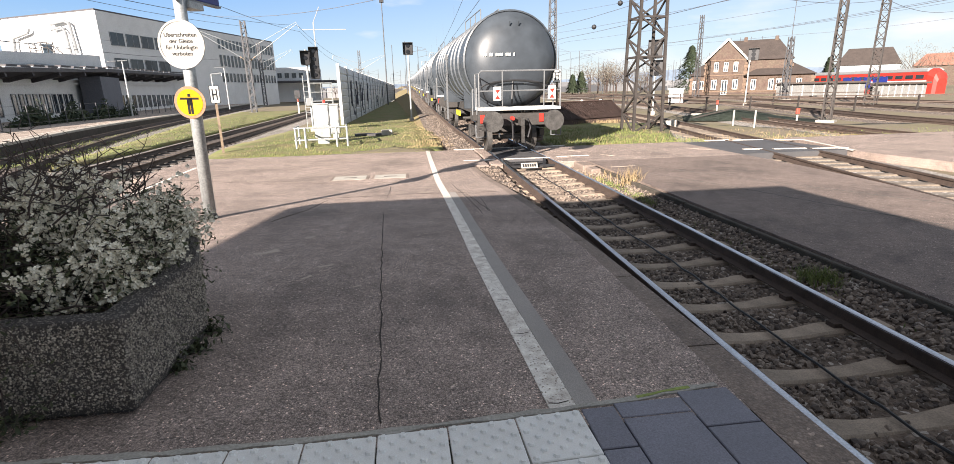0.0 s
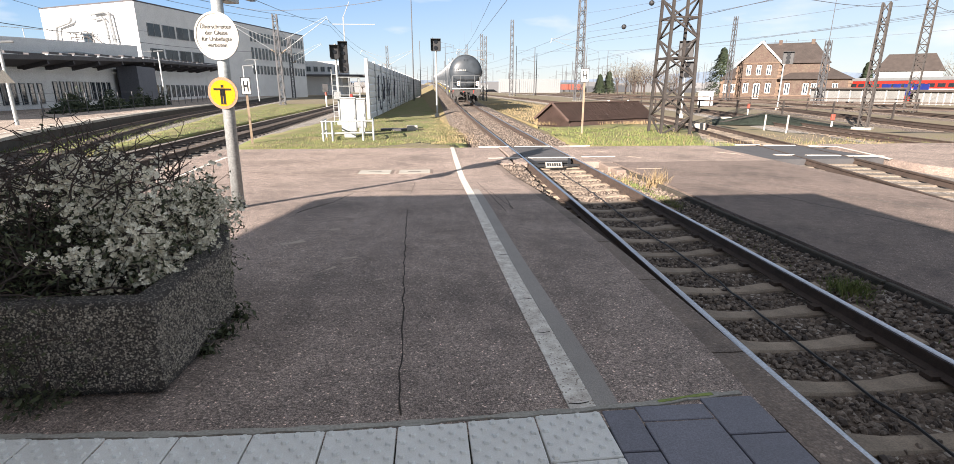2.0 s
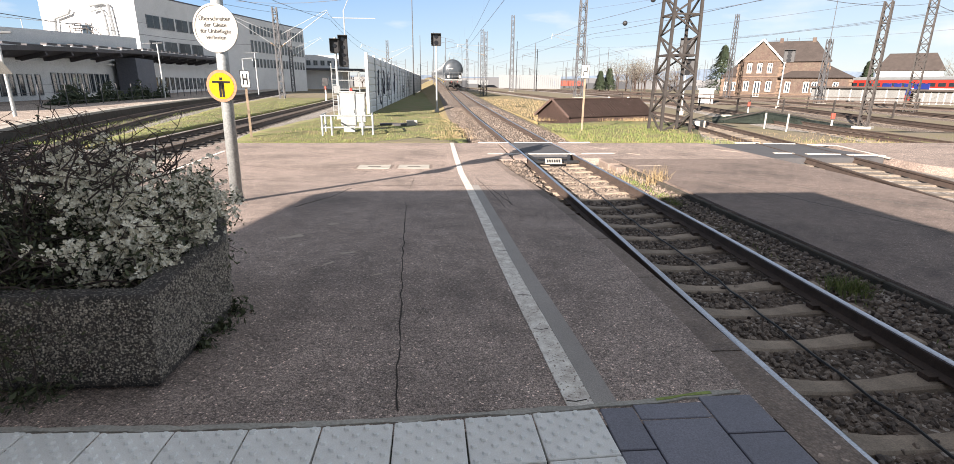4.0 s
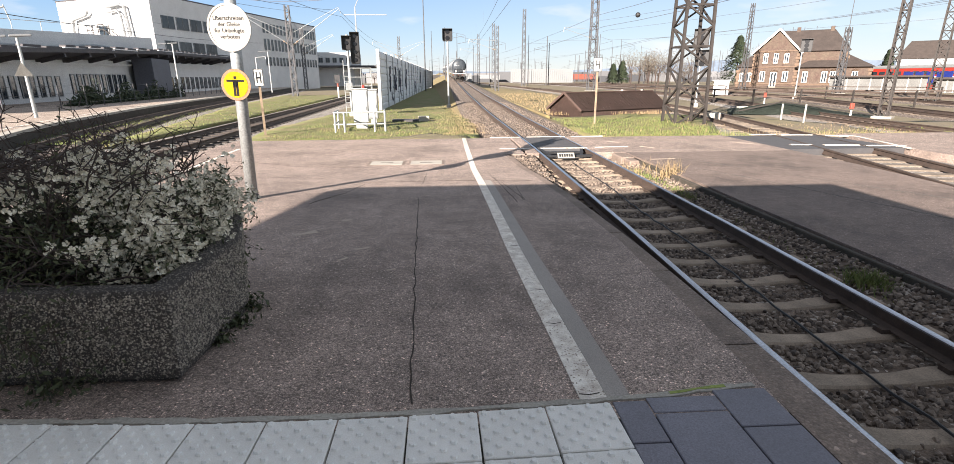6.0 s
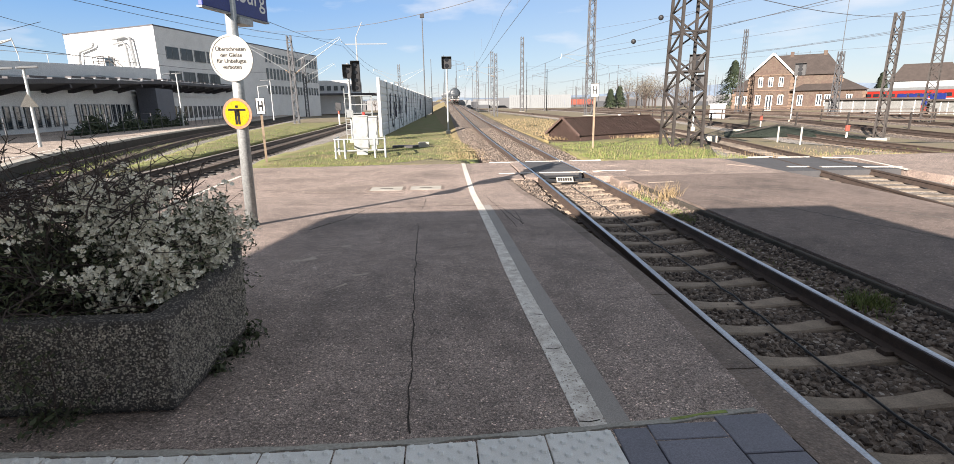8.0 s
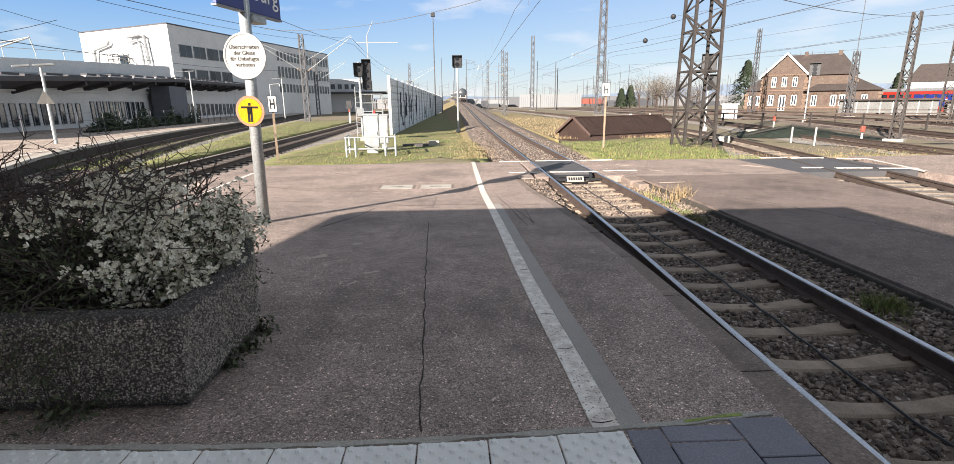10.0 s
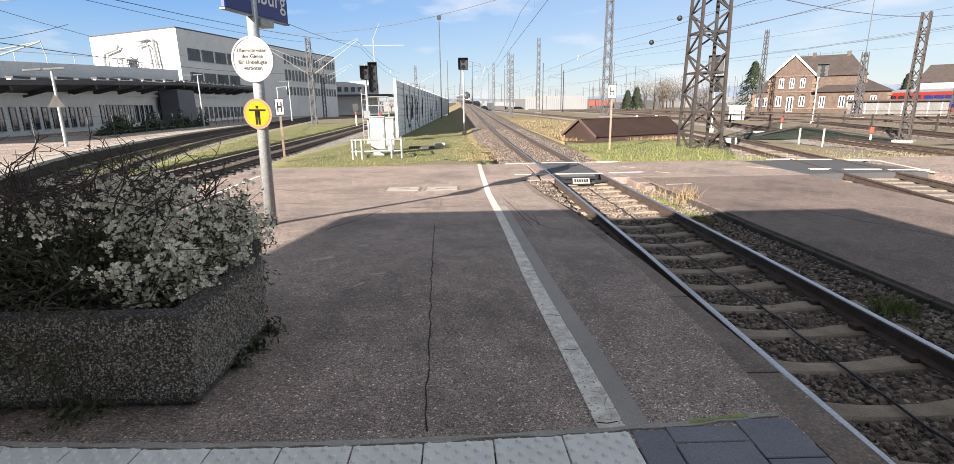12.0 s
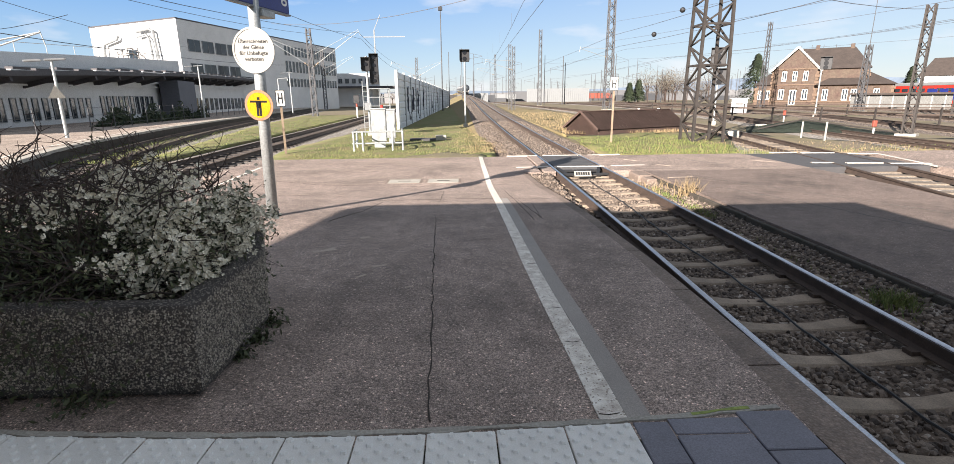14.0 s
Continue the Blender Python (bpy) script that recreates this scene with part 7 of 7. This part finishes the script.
        for z in (0.7, 1.2):
            for a, b in zip(line, line[1:]):
                part("bar", beam(bmesh.new(), (a.x, a.y, z), (b.x, b.y, z), 0.05, 0.09), "rail_side", f)
    s = thing("buffer_stop", "white braced buffer stop at a siding's end", "buffer stop", pose(13.6, 38.5, -0.2, 0, 0, -15))
    bm = bmesh.new()
    for u in (-0.7, 0.7):
        beam(bm, (u, -0.9, 0), (u, 0.2, 1.3), 0.14)
        beam(bm, (u, 0.9, 0), (u, 0.2, 1.3), 0.14)
    beam(bm, (-1.1, 0, 1.1), (1.1, 0, 1.1), 0.2, 0.3)
    part("brace", bm, "white_paint", s)
    for x, y in ((10.4, 34.0), (19.0, 33.0), (14.2, 27.3), (12.7, 41)):
        c = thing("cable_box", "small pale cable box beside the track", "junction box", pose(x, y, -0.2), group="cable boxes")
        bm = bmesh.new()
        box(bm, -0.3, 0.3, -0.2, 0.2, 0, 0.4, 0.03)
        part("case", bm, "concrete", c)
    cr = thing("tower_crane", "distant slim tower crane", "crane", pose(-32, 197, 0))
    bm = bmesh.new()
    beam(bm, (0, 0, 0), (0, 0, 26), 0.4)
    part("tower", bm, "grey_paint", cr)
    bm = bmesh.new()
    beam(bm, (-4, 0, 23.6), (11, 0, 23.6), 0.28)
    beam(bm, (0, 0, 26), (2.4, 0, 31), 0.22)
    part("jib", bm, "grey_paint", cr)


def trees():
    rng = np.random.default_rng(17)

    def bare(x, y, h, w, n, label="bare leafless tree behind the yard", mat="far_twigs"):
        t = thing("tree", label, "tree", pose(x, y, -0.2), group="trees behind the yard")
        bm = bmesh.new()
        rod(bm, (0, 0, 0), (0, 0, h * 0.45), 0.2, 0.12, 6)
        for _ in range(7):
            a = rng.uniform(0, 6.28)
            rod(bm, (0, 0, h * rng.uniform(0.25, 0.45)), (w * 0.35 * math.cos(a), w * 0.35 * math.sin(a), h * rng.uniform(0.6, 0.9)), 0.09, 0.03, 4, False)
        part("trunk", bm, "bark", t)
        vs, fs = [], []
        for _ in range(n):
            u = Vector(rng.normal(0, 1, 3)).normalized() * rng.random() ** 0.4
            c = Vector((u.x * w / 2, u.y * w / 2, h * 0.62 + u.z * h * 0.38))
            d = Vector(rng.normal(0, 1, 3)).normalized() * rng.uniform(0.3, 0.8) + Vector((0, 0, 0.3))
            e = Vector(rng.normal(0, 1, 3)).normalized() * 0.06
            n0 = len(vs)
            vs += [tuple(c), tuple(c + d + e), tuple(c + d - e)]
            fs.append((n0, n0 + 1, n0 + 2))
        tagged(mesh_object("crown", vs, fs, mat, t), kind="stuff")
    for i in range(22):
        d = rng.uniform(175, 240)
        b = rng.uniform(0.30, 0.44)
        bare(d * b, d * 0.93, rng.uniform(7, 11.5), rng.uniform(5, 9), 420)
    for i in range(14):
        d = rng.uniform(170, 210)
        b = rng.choice([rng.uniform(0.50, 0.58), rng.uniform(0.68, 0.80), rng.uniform(0.74, 0.9)])
        bare(d * b, d * math.sqrt(1 - b * b), rng.uniform(8, 12.5), rng.uniform(6, 9), 420)
    for i in range(8):
        d = rng.uniform(170, 260)
        bare(-d * rng.uniform(0.12, 0.3), d * 0.96, rng.uniform(5, 8), rng.uniform(5, 8), 300)
    for x, y, h, w in ((72.6, 131, 12.0, 9.5), (104, 140, 10, 5.5), (54, 172, 6.5, 4), (58, 175, 7.5, 4.8), (118, 138, 9, 5)):
        t = thing("conifer", "dark dense conifer behind the yard", "tree", pose(x, y, -0.2), group="conifers")
        bm = bmesh.new()
        rod(bm, (0, 0, 0), (0, 0, h * 0.9), 0.25, 0.05, 7)
        part("trunk", bm, "bark", t)
        vs, fs = [], []
        for _ in range(2400):
            k = rng.random() ** 0.7
            a = rng.uniform(0, 6.28)
            r = w / 2 * (1 - k) * rng.uniform(0.55, 1.08) * (1 + 0.22 * math.sin(a * 3 + k * 25))
            c = Vector((r * math.cos(a), r * math.sin(a), 0.6 + (h - 0.6) * k))
            d = Vector((math.cos(a), math.sin(a), -0.5)) * rng.uniform(0.3, 0.7)
            e = Vector((-math.sin(a), math.cos(a), 0.2)) * 0.18
            n0 = len(vs)
            vs += [tuple(c - d * 0.4), tuple(c + d + e), tuple(c + d - e)]
            fs.append((n0, n0 + 1, n0 + 2))
        tagged(mesh_object("crown", vs, fs, "needles", t), kind="stuff")
    # far hills
    bm = bmesh.new()
    prev = None
    for i in range(80):
        a = radians(-70 + i * 1.75)
        z = 30 + 34 * max(0, noise.noise(Vector((i * 0.11, 1.7, 0)))) + 45 * math.exp(-((i - 58) / 7.0) ** 2)
        q = (bm.verts.new((2600 * math.sin(a), 2600 * math.cos(a), -20)), bm.verts.new((2600 * math.sin(a), 2600 * math.cos(a), z)))
        if prev:
            bm.faces.new((prev[0], q[0], q[1], prev[1]))
        prev = q
    tagged(part("backdrop", bm, "hill"), "hazy blue hills on the horizon", "hills", kind="structure")
    # low built-up skyline along the horizon
    vs, fs = [], []
    for i in range(230):
        a = radians(rng.uniform(-24, 38))
        d = rng.uniform(260, 460)
        w, hh = rng.uniform(3, 14), rng.uniform(1.5, 5.2)
        x, y = d * math.sin(a), d * math.cos(a)
        n0 = len(vs)
        for z in (-0.3, hh):
            vs += [(x - w / 2, y, z), (x + w / 2, y, z), (x + w / 2, y + 4, z), (x - w / 2, y + 4, z)]
        fs += [tuple(n0 + k for k in f) for f in ((4, 5, 6, 7), (0, 1, 5, 4), (1, 2, 6, 5), (2, 3, 7, 6), (3, 0, 4, 7))]
    tagged(mesh_object("distant_sheds", vs, fs, "skyline"), "jumble of far sheds and standing wagons on the horizon", "far buildings", kind="stuff")


# ---- the train ----
def tank_wagon():
    """Bogie tank wagon; its rear buffers at y = 0, the rails' top at z = 0."""
    w = thing("tank_wagon", "blue-grey bogie tank wagon with ring-stiffened barrel", "tank wagon", pose(0, 0, 0), group="tank wagons of the train")
    LEN, R, CZ = 15.6, 1.50, 2.91
    bm = bmesh.new()
    n = 48
    st = [(1.30, 0.02), (1.31, 0.35), (1.36, 0.75), (1.46, 1.08), (1.62, 1.30), (1.80, 1.44), (2.0, R), (LEN - 2.0, R), (LEN - 1.80, 1.44), (LEN - 1.62, 1.30), (LEN - 1.46, 1.08), (LEN - 1.36, 0.75), (LEN - 1.31, 0.35), (LEN - 1.30, 0.02)]
    rows = [[bm.verts.new((r * math.cos(2 * math.pi * i / n), y, CZ + r * math.sin(2 * math.pi * i / n))) for i in range(n)] for y, r in st]
    for r0, r1 in zip(rows, rows[1:]):
        for i in range(n):
            bm.faces.new((r0[i], r1[i], r1[(i + 1) % n], r0[(i + 1) % n]))
    bm.faces.new(rows[0])
    bm.faces.new(rows[-1][::-1])
    bmesh.ops.recalc_face_normals(bm, faces=bm.faces[:])
    tank = smooth(part("tank", bm, "tank", w))
    for y in (2.05, 3.7, 4.9, 6.1, 7.8, 9.5, 10.7, 11.9, LEN - 2.05):
        bm = bmesh.new()
        rs = [[bm.verts.new((r * math.cos(2 * math.pi * i / n), y + dy, CZ + r * math.sin(2 * math.pi * i / n))) for i in range(n)] for dy, r in ((-0.12, R), (-0.10, R + 0.05), (0.10, R + 0.05), (0.12, R))]
        for r0, r1 in zip(rs, rs[1:]):
            for i in range(n):
                bm.faces.new((r0[i], r1[i], r1[(i + 1) % n], r0[(i + 1) % n]))
        bmesh.ops.recalc_face_normals(bm, faces=bm.faces[:])
        part("ring", bm, "tank", tank)
    # white number bars on the end, and lifting lugs
    bm = bmesh.new()
    x = -0.98
    for k in (2, 2, 4, 3, 1):
        for _ in range(k):
            box(bm, x, x + 0.034, 1.345, 1.37, CZ + 0.12, CZ + 0.21, 0, pose(0, 0, 0))
            x += 0.06
        x += 0.07
    for v in bm.verts:
        d = math.hypot(v.co.x, v.co.z - CZ)
        v.co.y += float(np.interp(d, [0.02, 0.35, 0.75, 1.10, 1.36], [1.30, 1.31, 1.36, 1.46, 1.62])) - 1.385
    part("number_bars", bm, "white_paint", tank)
    bm = bmesh.new()
    for s in (-0.14, 0.14):
        beam(bm, (s, 1.42, CZ + 1.02), (s, 1.36, CZ + 1.14), 0.03)
    part("lug", bm, "tank", tank)
    # frame, end platform
    bm = bmesh.new()
    for s in (-0.52, 0.52):
        box(bm, s - 0.09, s + 0.09, 0.75, LEN - 0.75, 1.0, 1.34, 0.01)
    box(bm, -1.30, 1.30, 0.62, 0.82, 0.95, 1.32, 0.01)
    box(bm, -1.30, 1.30, LEN - 0.82, LEN - 0.62, 0.95, 1.32, 0.01)
    for y in (3.0, LEN - 3.0):
        box(bm, -1.15, 1.15, y - 0.4, y + 0.4, 0.98, 1.36, 0.01)
    part("underframe", bm, "frame", w)
    for y in (2.7, 4.6, LEN - 4.6, LEN - 2.7):
        bm = bmesh.new()
        box(bm, -1.2, 1.2, y - 0.13, y + 0.13, 1.3, 2.05, 0.01)
        part("saddle", bm, "tank", w)
    bm = bmesh.new()
    box(bm, -1.28, 1.28, 0.50, 1.32, 1.42, 1.50, 0.01)
    part("end_platform", bm, "white_paint", w, "white-edged steel end platform")
    bm = bmesh.new()
    pipe(bm, [(-1.27, 0.55, 1.5), (-1.27, 0.55, 2.50), (-1.20, 0.55, 2.58), (1.20, 0.55, 2.58), (1.27, 0.55, 2.50), (1.27, 0.55, 1.5)], 0.025, 6)
    pipe(bm, [(-1.27, 0.55, 2.0), (1.27, 0.55, 2.0)], 0.02, 6)
    for x in (-0.55, 0.75):
        rod(bm, (x, 0.55, 1.5), (x, 0.55, 2.58), 0.02, 0.02, 6)
    for x in (-1.27, 1.27):
        pipe(bm, [(x, 0.55, 2.5), (x, 1.3, 2.5), (x, 1.3, 1.5)], 0.022, 6)
    pipe(bm, [(-1.45, 0.7, 1.3), (-1.45, 0.7, 2.05), (-1.32, 0.7, 2.1), (-1.32, 0.7, 1.3)], 0.02, 6)
    part("handrail", bm, "rail_grey", w)
    bm = bmesh.new()
    vs = [bm.verts.new((1.1 * math.cos(a), 1.34, 2.05 + 0.25 * math.sin(a))) for a in np.linspace(0.2, math.pi - 0.2, 9)]
    for a, b in zip(vs, vs[1:]):
        rod(bm, a.co, b.co, 0.03, 0.03, 5)
    rod(bm, (-0.1, 1.3, 1.5), (-0.05, 1.36, 2.3), 0.03, 0.03, 5)
    part("hose", bm, "black", w)
    for x in (-0.72, 0.98):
        bm = bmesh.new()
        box(bm, x - 0.12, x + 0.12, 0.47, 0.50, 1.72, 2.12, 0.01)
        lamp = part("tail_plate", bm, "white_paint", w, "white tail signal plate with red triangles")
        bm = bmesh.new()
        for s in (1, -1):
            q = [bm.verts.new((x + dx, 0.462, 1.90 + s * dz)) for dx, dz in ((-0.085, 0.14), (0.085, 0.14), (0, 0.01))]
            bm.faces.new(q)
        part("triangles", bm, "red", lamp)
    for end, sg in ((0.0, 1), (LEN, -1)):
        for x in (-0.93, 0.93):
            bm = bmesh.new()
            rod(bm, (x, end + sg * 0.10, 1.12), (x, end + sg * 0.70, 1.12), 0.12, 0.15, 14)
            b = part("buffer", bm, "frame", w)
            bm = bmesh.new()
            rod(bm, (x, end, 1.12), (x, end + sg * 0.08, 1.12), 0.30, 0.31, 22)
            part("buffer_head", bm, "buffer", b)
            bm = bmesh.new()
            box(bm, x - 0.31, x - 0.17, end + sg * 0.60 - 0.02, end + sg * 0.60 + 0.02, 1.05, 1.30)
            part("mark_plate", bm, "red", b)
        bm = bmesh.new()
        beam(bm, (0, end + sg * 0.65, 1.10), (0, end + sg * 0.2, 1.08), 0.12, 0.22)
        beam(bm, (0.02, end + sg * 0.25, 1.0), (0.05, end + sg * 0.35, 0.45), 0.09)
        beam(bm, (0.05, end + sg * 0.35, 0.5), (0.45, end + sg * 0.5, 0.30), 0.05)
        part("coupling", bm, "buffer", w)
        bm = bmesh.new()
        pipe(bm, [(-0.25, end + sg * 0.62, 1.15), (-0.27, end + sg * 0.4, 1.0), (-0.25, end + sg * 0.4, 0.6), (-0.2, end + sg * 0.5, 0.45)], 0.03, 6)
        pipe(bm, [(0.25, end + sg * 0.62, 1.15), (0.3, end + sg * 0.42, 0.9), (0.22, end + sg * 0.42, 0.6)], 0.03, 6)
        part("brake_hose", bm, "black", w)
        bm = bmesh.new()
        rod(bm, (-0.25, end + sg * 0.40, 1.18), (-0.25, end + sg * 0.64, 1.18), 0.06, 0.06, 8)
        part("tap", bm, "red", w)
        for x in (-1.2, 1.2):
            bm = bmesh.new()
            pipe(bm, [(x - 0.16, end + sg * 0.7, 1.0), (x - 0.16, end + sg * 0.7, 0.62), (x + 0.16, end + sg * 0.7, 0.62), (x + 0.16, end + sg * 0.7, 1.0)], 0.022, 5)
            part("step", bm, "rail_grey", w)
    # walkway and dome on top, side ladder
    bm = bmesh.new()
    box(bm, -0.35, 0.35, 5.6, 10.0, CZ + R + 0.08, CZ + R + 0.13)
    for y in (5.6, 7.0, 8.4, 10.0):
        for x in (-0.35, 0.35):
            rod(bm, (x, y, CZ + R - 0.05), (x, y, CZ + R + 0.5), 0.02, 0.02, 5)
    for x in (-0.35, 0.35):
        rod(bm, (x, 5.6, CZ + R + 0.5), (x, 10.0, CZ + R + 0.5), 0.02, 0.02, 5)
    rod(bm, (0, 7.8, CZ + R - 0.05), (0, 7.8, CZ + R + 0.22), 0.3, 0.3, 14)
    part("walkway", bm, "rail_grey", w)
    for x in (-1.52, 1.52):
        bm = bmesh.new()
        for y in (7.6, 8.0):
            rod(bm, (x, y, 0.7), (x, y, 3.4), 0.02, 0.02, 5)
        for i in range(9):
            rod(bm, (x, 7.6, 0.8 + 0.3 * i), (x, 8.0, 0.8 + 0.3 * i), 0.015, 0.015, 5)
        part("ladder", bm, "rail_grey", w)
        bm = bmesh.new()
        beam(bm, (x * 0.93, 4.3, 1.15), (x * 0.93, 5.3, 1.15), 0.06, 0.18)
        part("brake_lever_plate", bm, "yellow_paint", w)
    # bogies with their wheelsets
    sets = []
    for yc in (3.0, LEN - 3.0):
        bm = bmesh.new()
        for x in (-1.02, 1.02):
            beam(bm, (x, yc - 1.35, 0.62), (x, yc + 1.35, 0.62), 0.14, 0.20)
            for dy in (-0.9, 0.9):
                box(bm, x - 0.12, x + 0.12, yc + dy - 0.2, yc + dy + 0.2, 0.30, 0.64, 0.03)
                for e in (-0.28, 0.28):
                    for k in range(5):
                        rod(bm, (x, yc + dy + e, 0.42 + 0.07 * k), (x, yc + dy + e, 0.46 + 0.07 * k), 0.10, 0.10, 8)
        box(bm, -1.0, 1.0, yc - 0.2, yc + 0.2, 0.55, 0.98, 0.02)
        bogie = part("bogie", bm, "frame", w)
        for dy in (-0.9, 0.9):
            bm = bmesh.new()
            rod(bm, (-0.95, 0, 0), (0.95, 0, 0), 0.08, 0.08, 10)
            for s in (-1, 1):
                rod(bm, (s * 0.70, 0, 0), (s * 0.835, 0, 0), 0.46, 0.455, 28)
                rod(bm, (s * 0.675, 0, 0), (s * 0.70, 0, 0), 0.488, 0.488, 28)
                for k in range(4):
                    a = k * math.pi / 2
                    rod(bm, (s * 0.835, 0.3 * math.cos(a), 0.3 * math.sin(a)), (s * 0.845, 0.3 * math.cos(a), 0.3 * math.sin(a)), 0.05, 0.05, 6)
            ws = part("wheelset", bm, "buffer", bogie)
            ws.matrix_local = pose(0, yc + dy, 0.462)
            sets.append((ws, yc + dy))
    return w, sets




# ---- build ----
ground()
canopy()
platforms()
green_places()
sign_post()
planter()
shrub()
station()
noise_wall()
h_board(-7.35, 21.3, -0.12, 2.55, (0.34, 0.64), True, hook=True)
h_board(6.96, 24.5, -0.12, 3.03, (0.38, 0.62), True)
signal(0.07, 40.0, -0.12, 4.9, ((0, 4.75, 5.62, 0.70),), "slim signal with one black hooded head in the verge")
signal(-5.75, 31.9, -0.12, 4.6, ((-0.05, 3.75, 4.55, 0.5), (0.42, 3.0, 4.75, 0.5)), "signal with black hooded heads and a service platform", True)
signal(19.4, 40.3, -0.2, 5.6, ((-0.1, 4.3, 5.7, 1.05), (0.1, 3.0, 4.2, 0.95)), "signal with two black heads behind the lattice mast")
signal(34.8, 51.3, -0.2, 5.0, ((0.3, 4.5, 5.7, 0.95),), "slim signal with a black head in the yard")
cabinets()
masts_and_wires()
far_houses()
yard_bits()
trees()
stones("ballast", 11500, near_bed, "loose brown and grey ballast stones between the sleepers")
stones("ballast", 5000, far_bed, "loose brown ballast stones beyond the crossing", (0.018, 0.034), "far_stones")
paving()
main_track()
simple_track("railway_track", [(9.45, 4), (9.8, 6), (10.55, 9.2), (11.3, 12.3), (11.78, 14.3), (13.0, 20), (14.7, 28), (16.6, 40), (17.6, 60), (17.6, 95), (15.5, 160), (12, 280)], "rusty siding track crossing the path", sleeper_mat="pale_sleeper")
simple_track("railway_track", [(19, 6), (19.6, 20), (21.5, 31), (25, 46), (30, 75), (33, 110), (33, 170), (28, 300)], "rusty yard track on grey ballast")
simple_track("railway_track", [(25, 8), (27.5, 25), (32, 40), (38, 62), (41, 95), (39, 200)], "rusty yard track on grey ballast", "bed")
simple_track("railway_track", [(33, 12), (38, 33), (45, 58), (50, 95), (47, 200)], "rusty yard track on grey ballast", "bed")
simple_track("railway_track", [(43, 18), (52, 48), (58, 90), (55, 200)], "rusty yard track on grey ballast", "bed")
simple_track("railway_track", [(-9.2, 8), (-9.35, 18), (-9.7, 25), (-10.2, 37), (-11.0, 55), (-12.5, 85), (-15, 140)], "dark disused track in grey ballast", wood=True)
simple_track("railway_track", [(-9.6, 8), (-12.4, 16), (-15.4, 25), (-18.3, 36), (-21.0, 50), (-24.6, 72), (-31, 110)], "station track along the far platform", wood=True)
WAGON, WHEELSETS = tank_wagon()
TRAIN = [WAGON] + [copy_thing(WAGON, pose(0, 16.1 * (k + 1), 0)) for k in range(14)]


def climb(y):
    """Tilt of a wagon that stands from y to y + 15.6 on the slope."""
    return math.degrees(math.atan((track_z(y + 15.6) - track_z(y)) / 15.6))


def heading(y):
    """Turn of a wagon that stands from y to y + 15.6 on the curve."""
    return -math.degrees(math.atan((track_x(y + 15.6) - track_x(y)) / 15.6))


def run(t):
    """How far the rear buffers have come along the track, in metres."""
    return 15.35 + 16.2 * t


def motions():
    times = [0.0, 0.5, 1.0, 1.5, 2.0, 2.5, 3.0, 4.0, 5.0, 6.0, 7.0, 8.0, 9.0, 10.0, 11.0, 12.0, 13.0, 14.0]
    for k, wagon in enumerate(TRAIN):
        walk(wagon, [(t, pose(track_x(run(t) + 16.1 * k), run(t) + 16.1 * k, track_z(run(t) + 16.1 * k), climb(run(t) + 16.1 * k), 0, heading(run(t) + 16.1 * k))) for t in times])
    for ws, y in WHEELSETS:
        rows = []
        for f in range(0, 421):
            t = f / 30
            rows.append((t, pose(0, y, 0.462, -math.degrees((run(t) - run(0)) / 0.462) % 360.0)))
        walk(ws, rows)


motions()
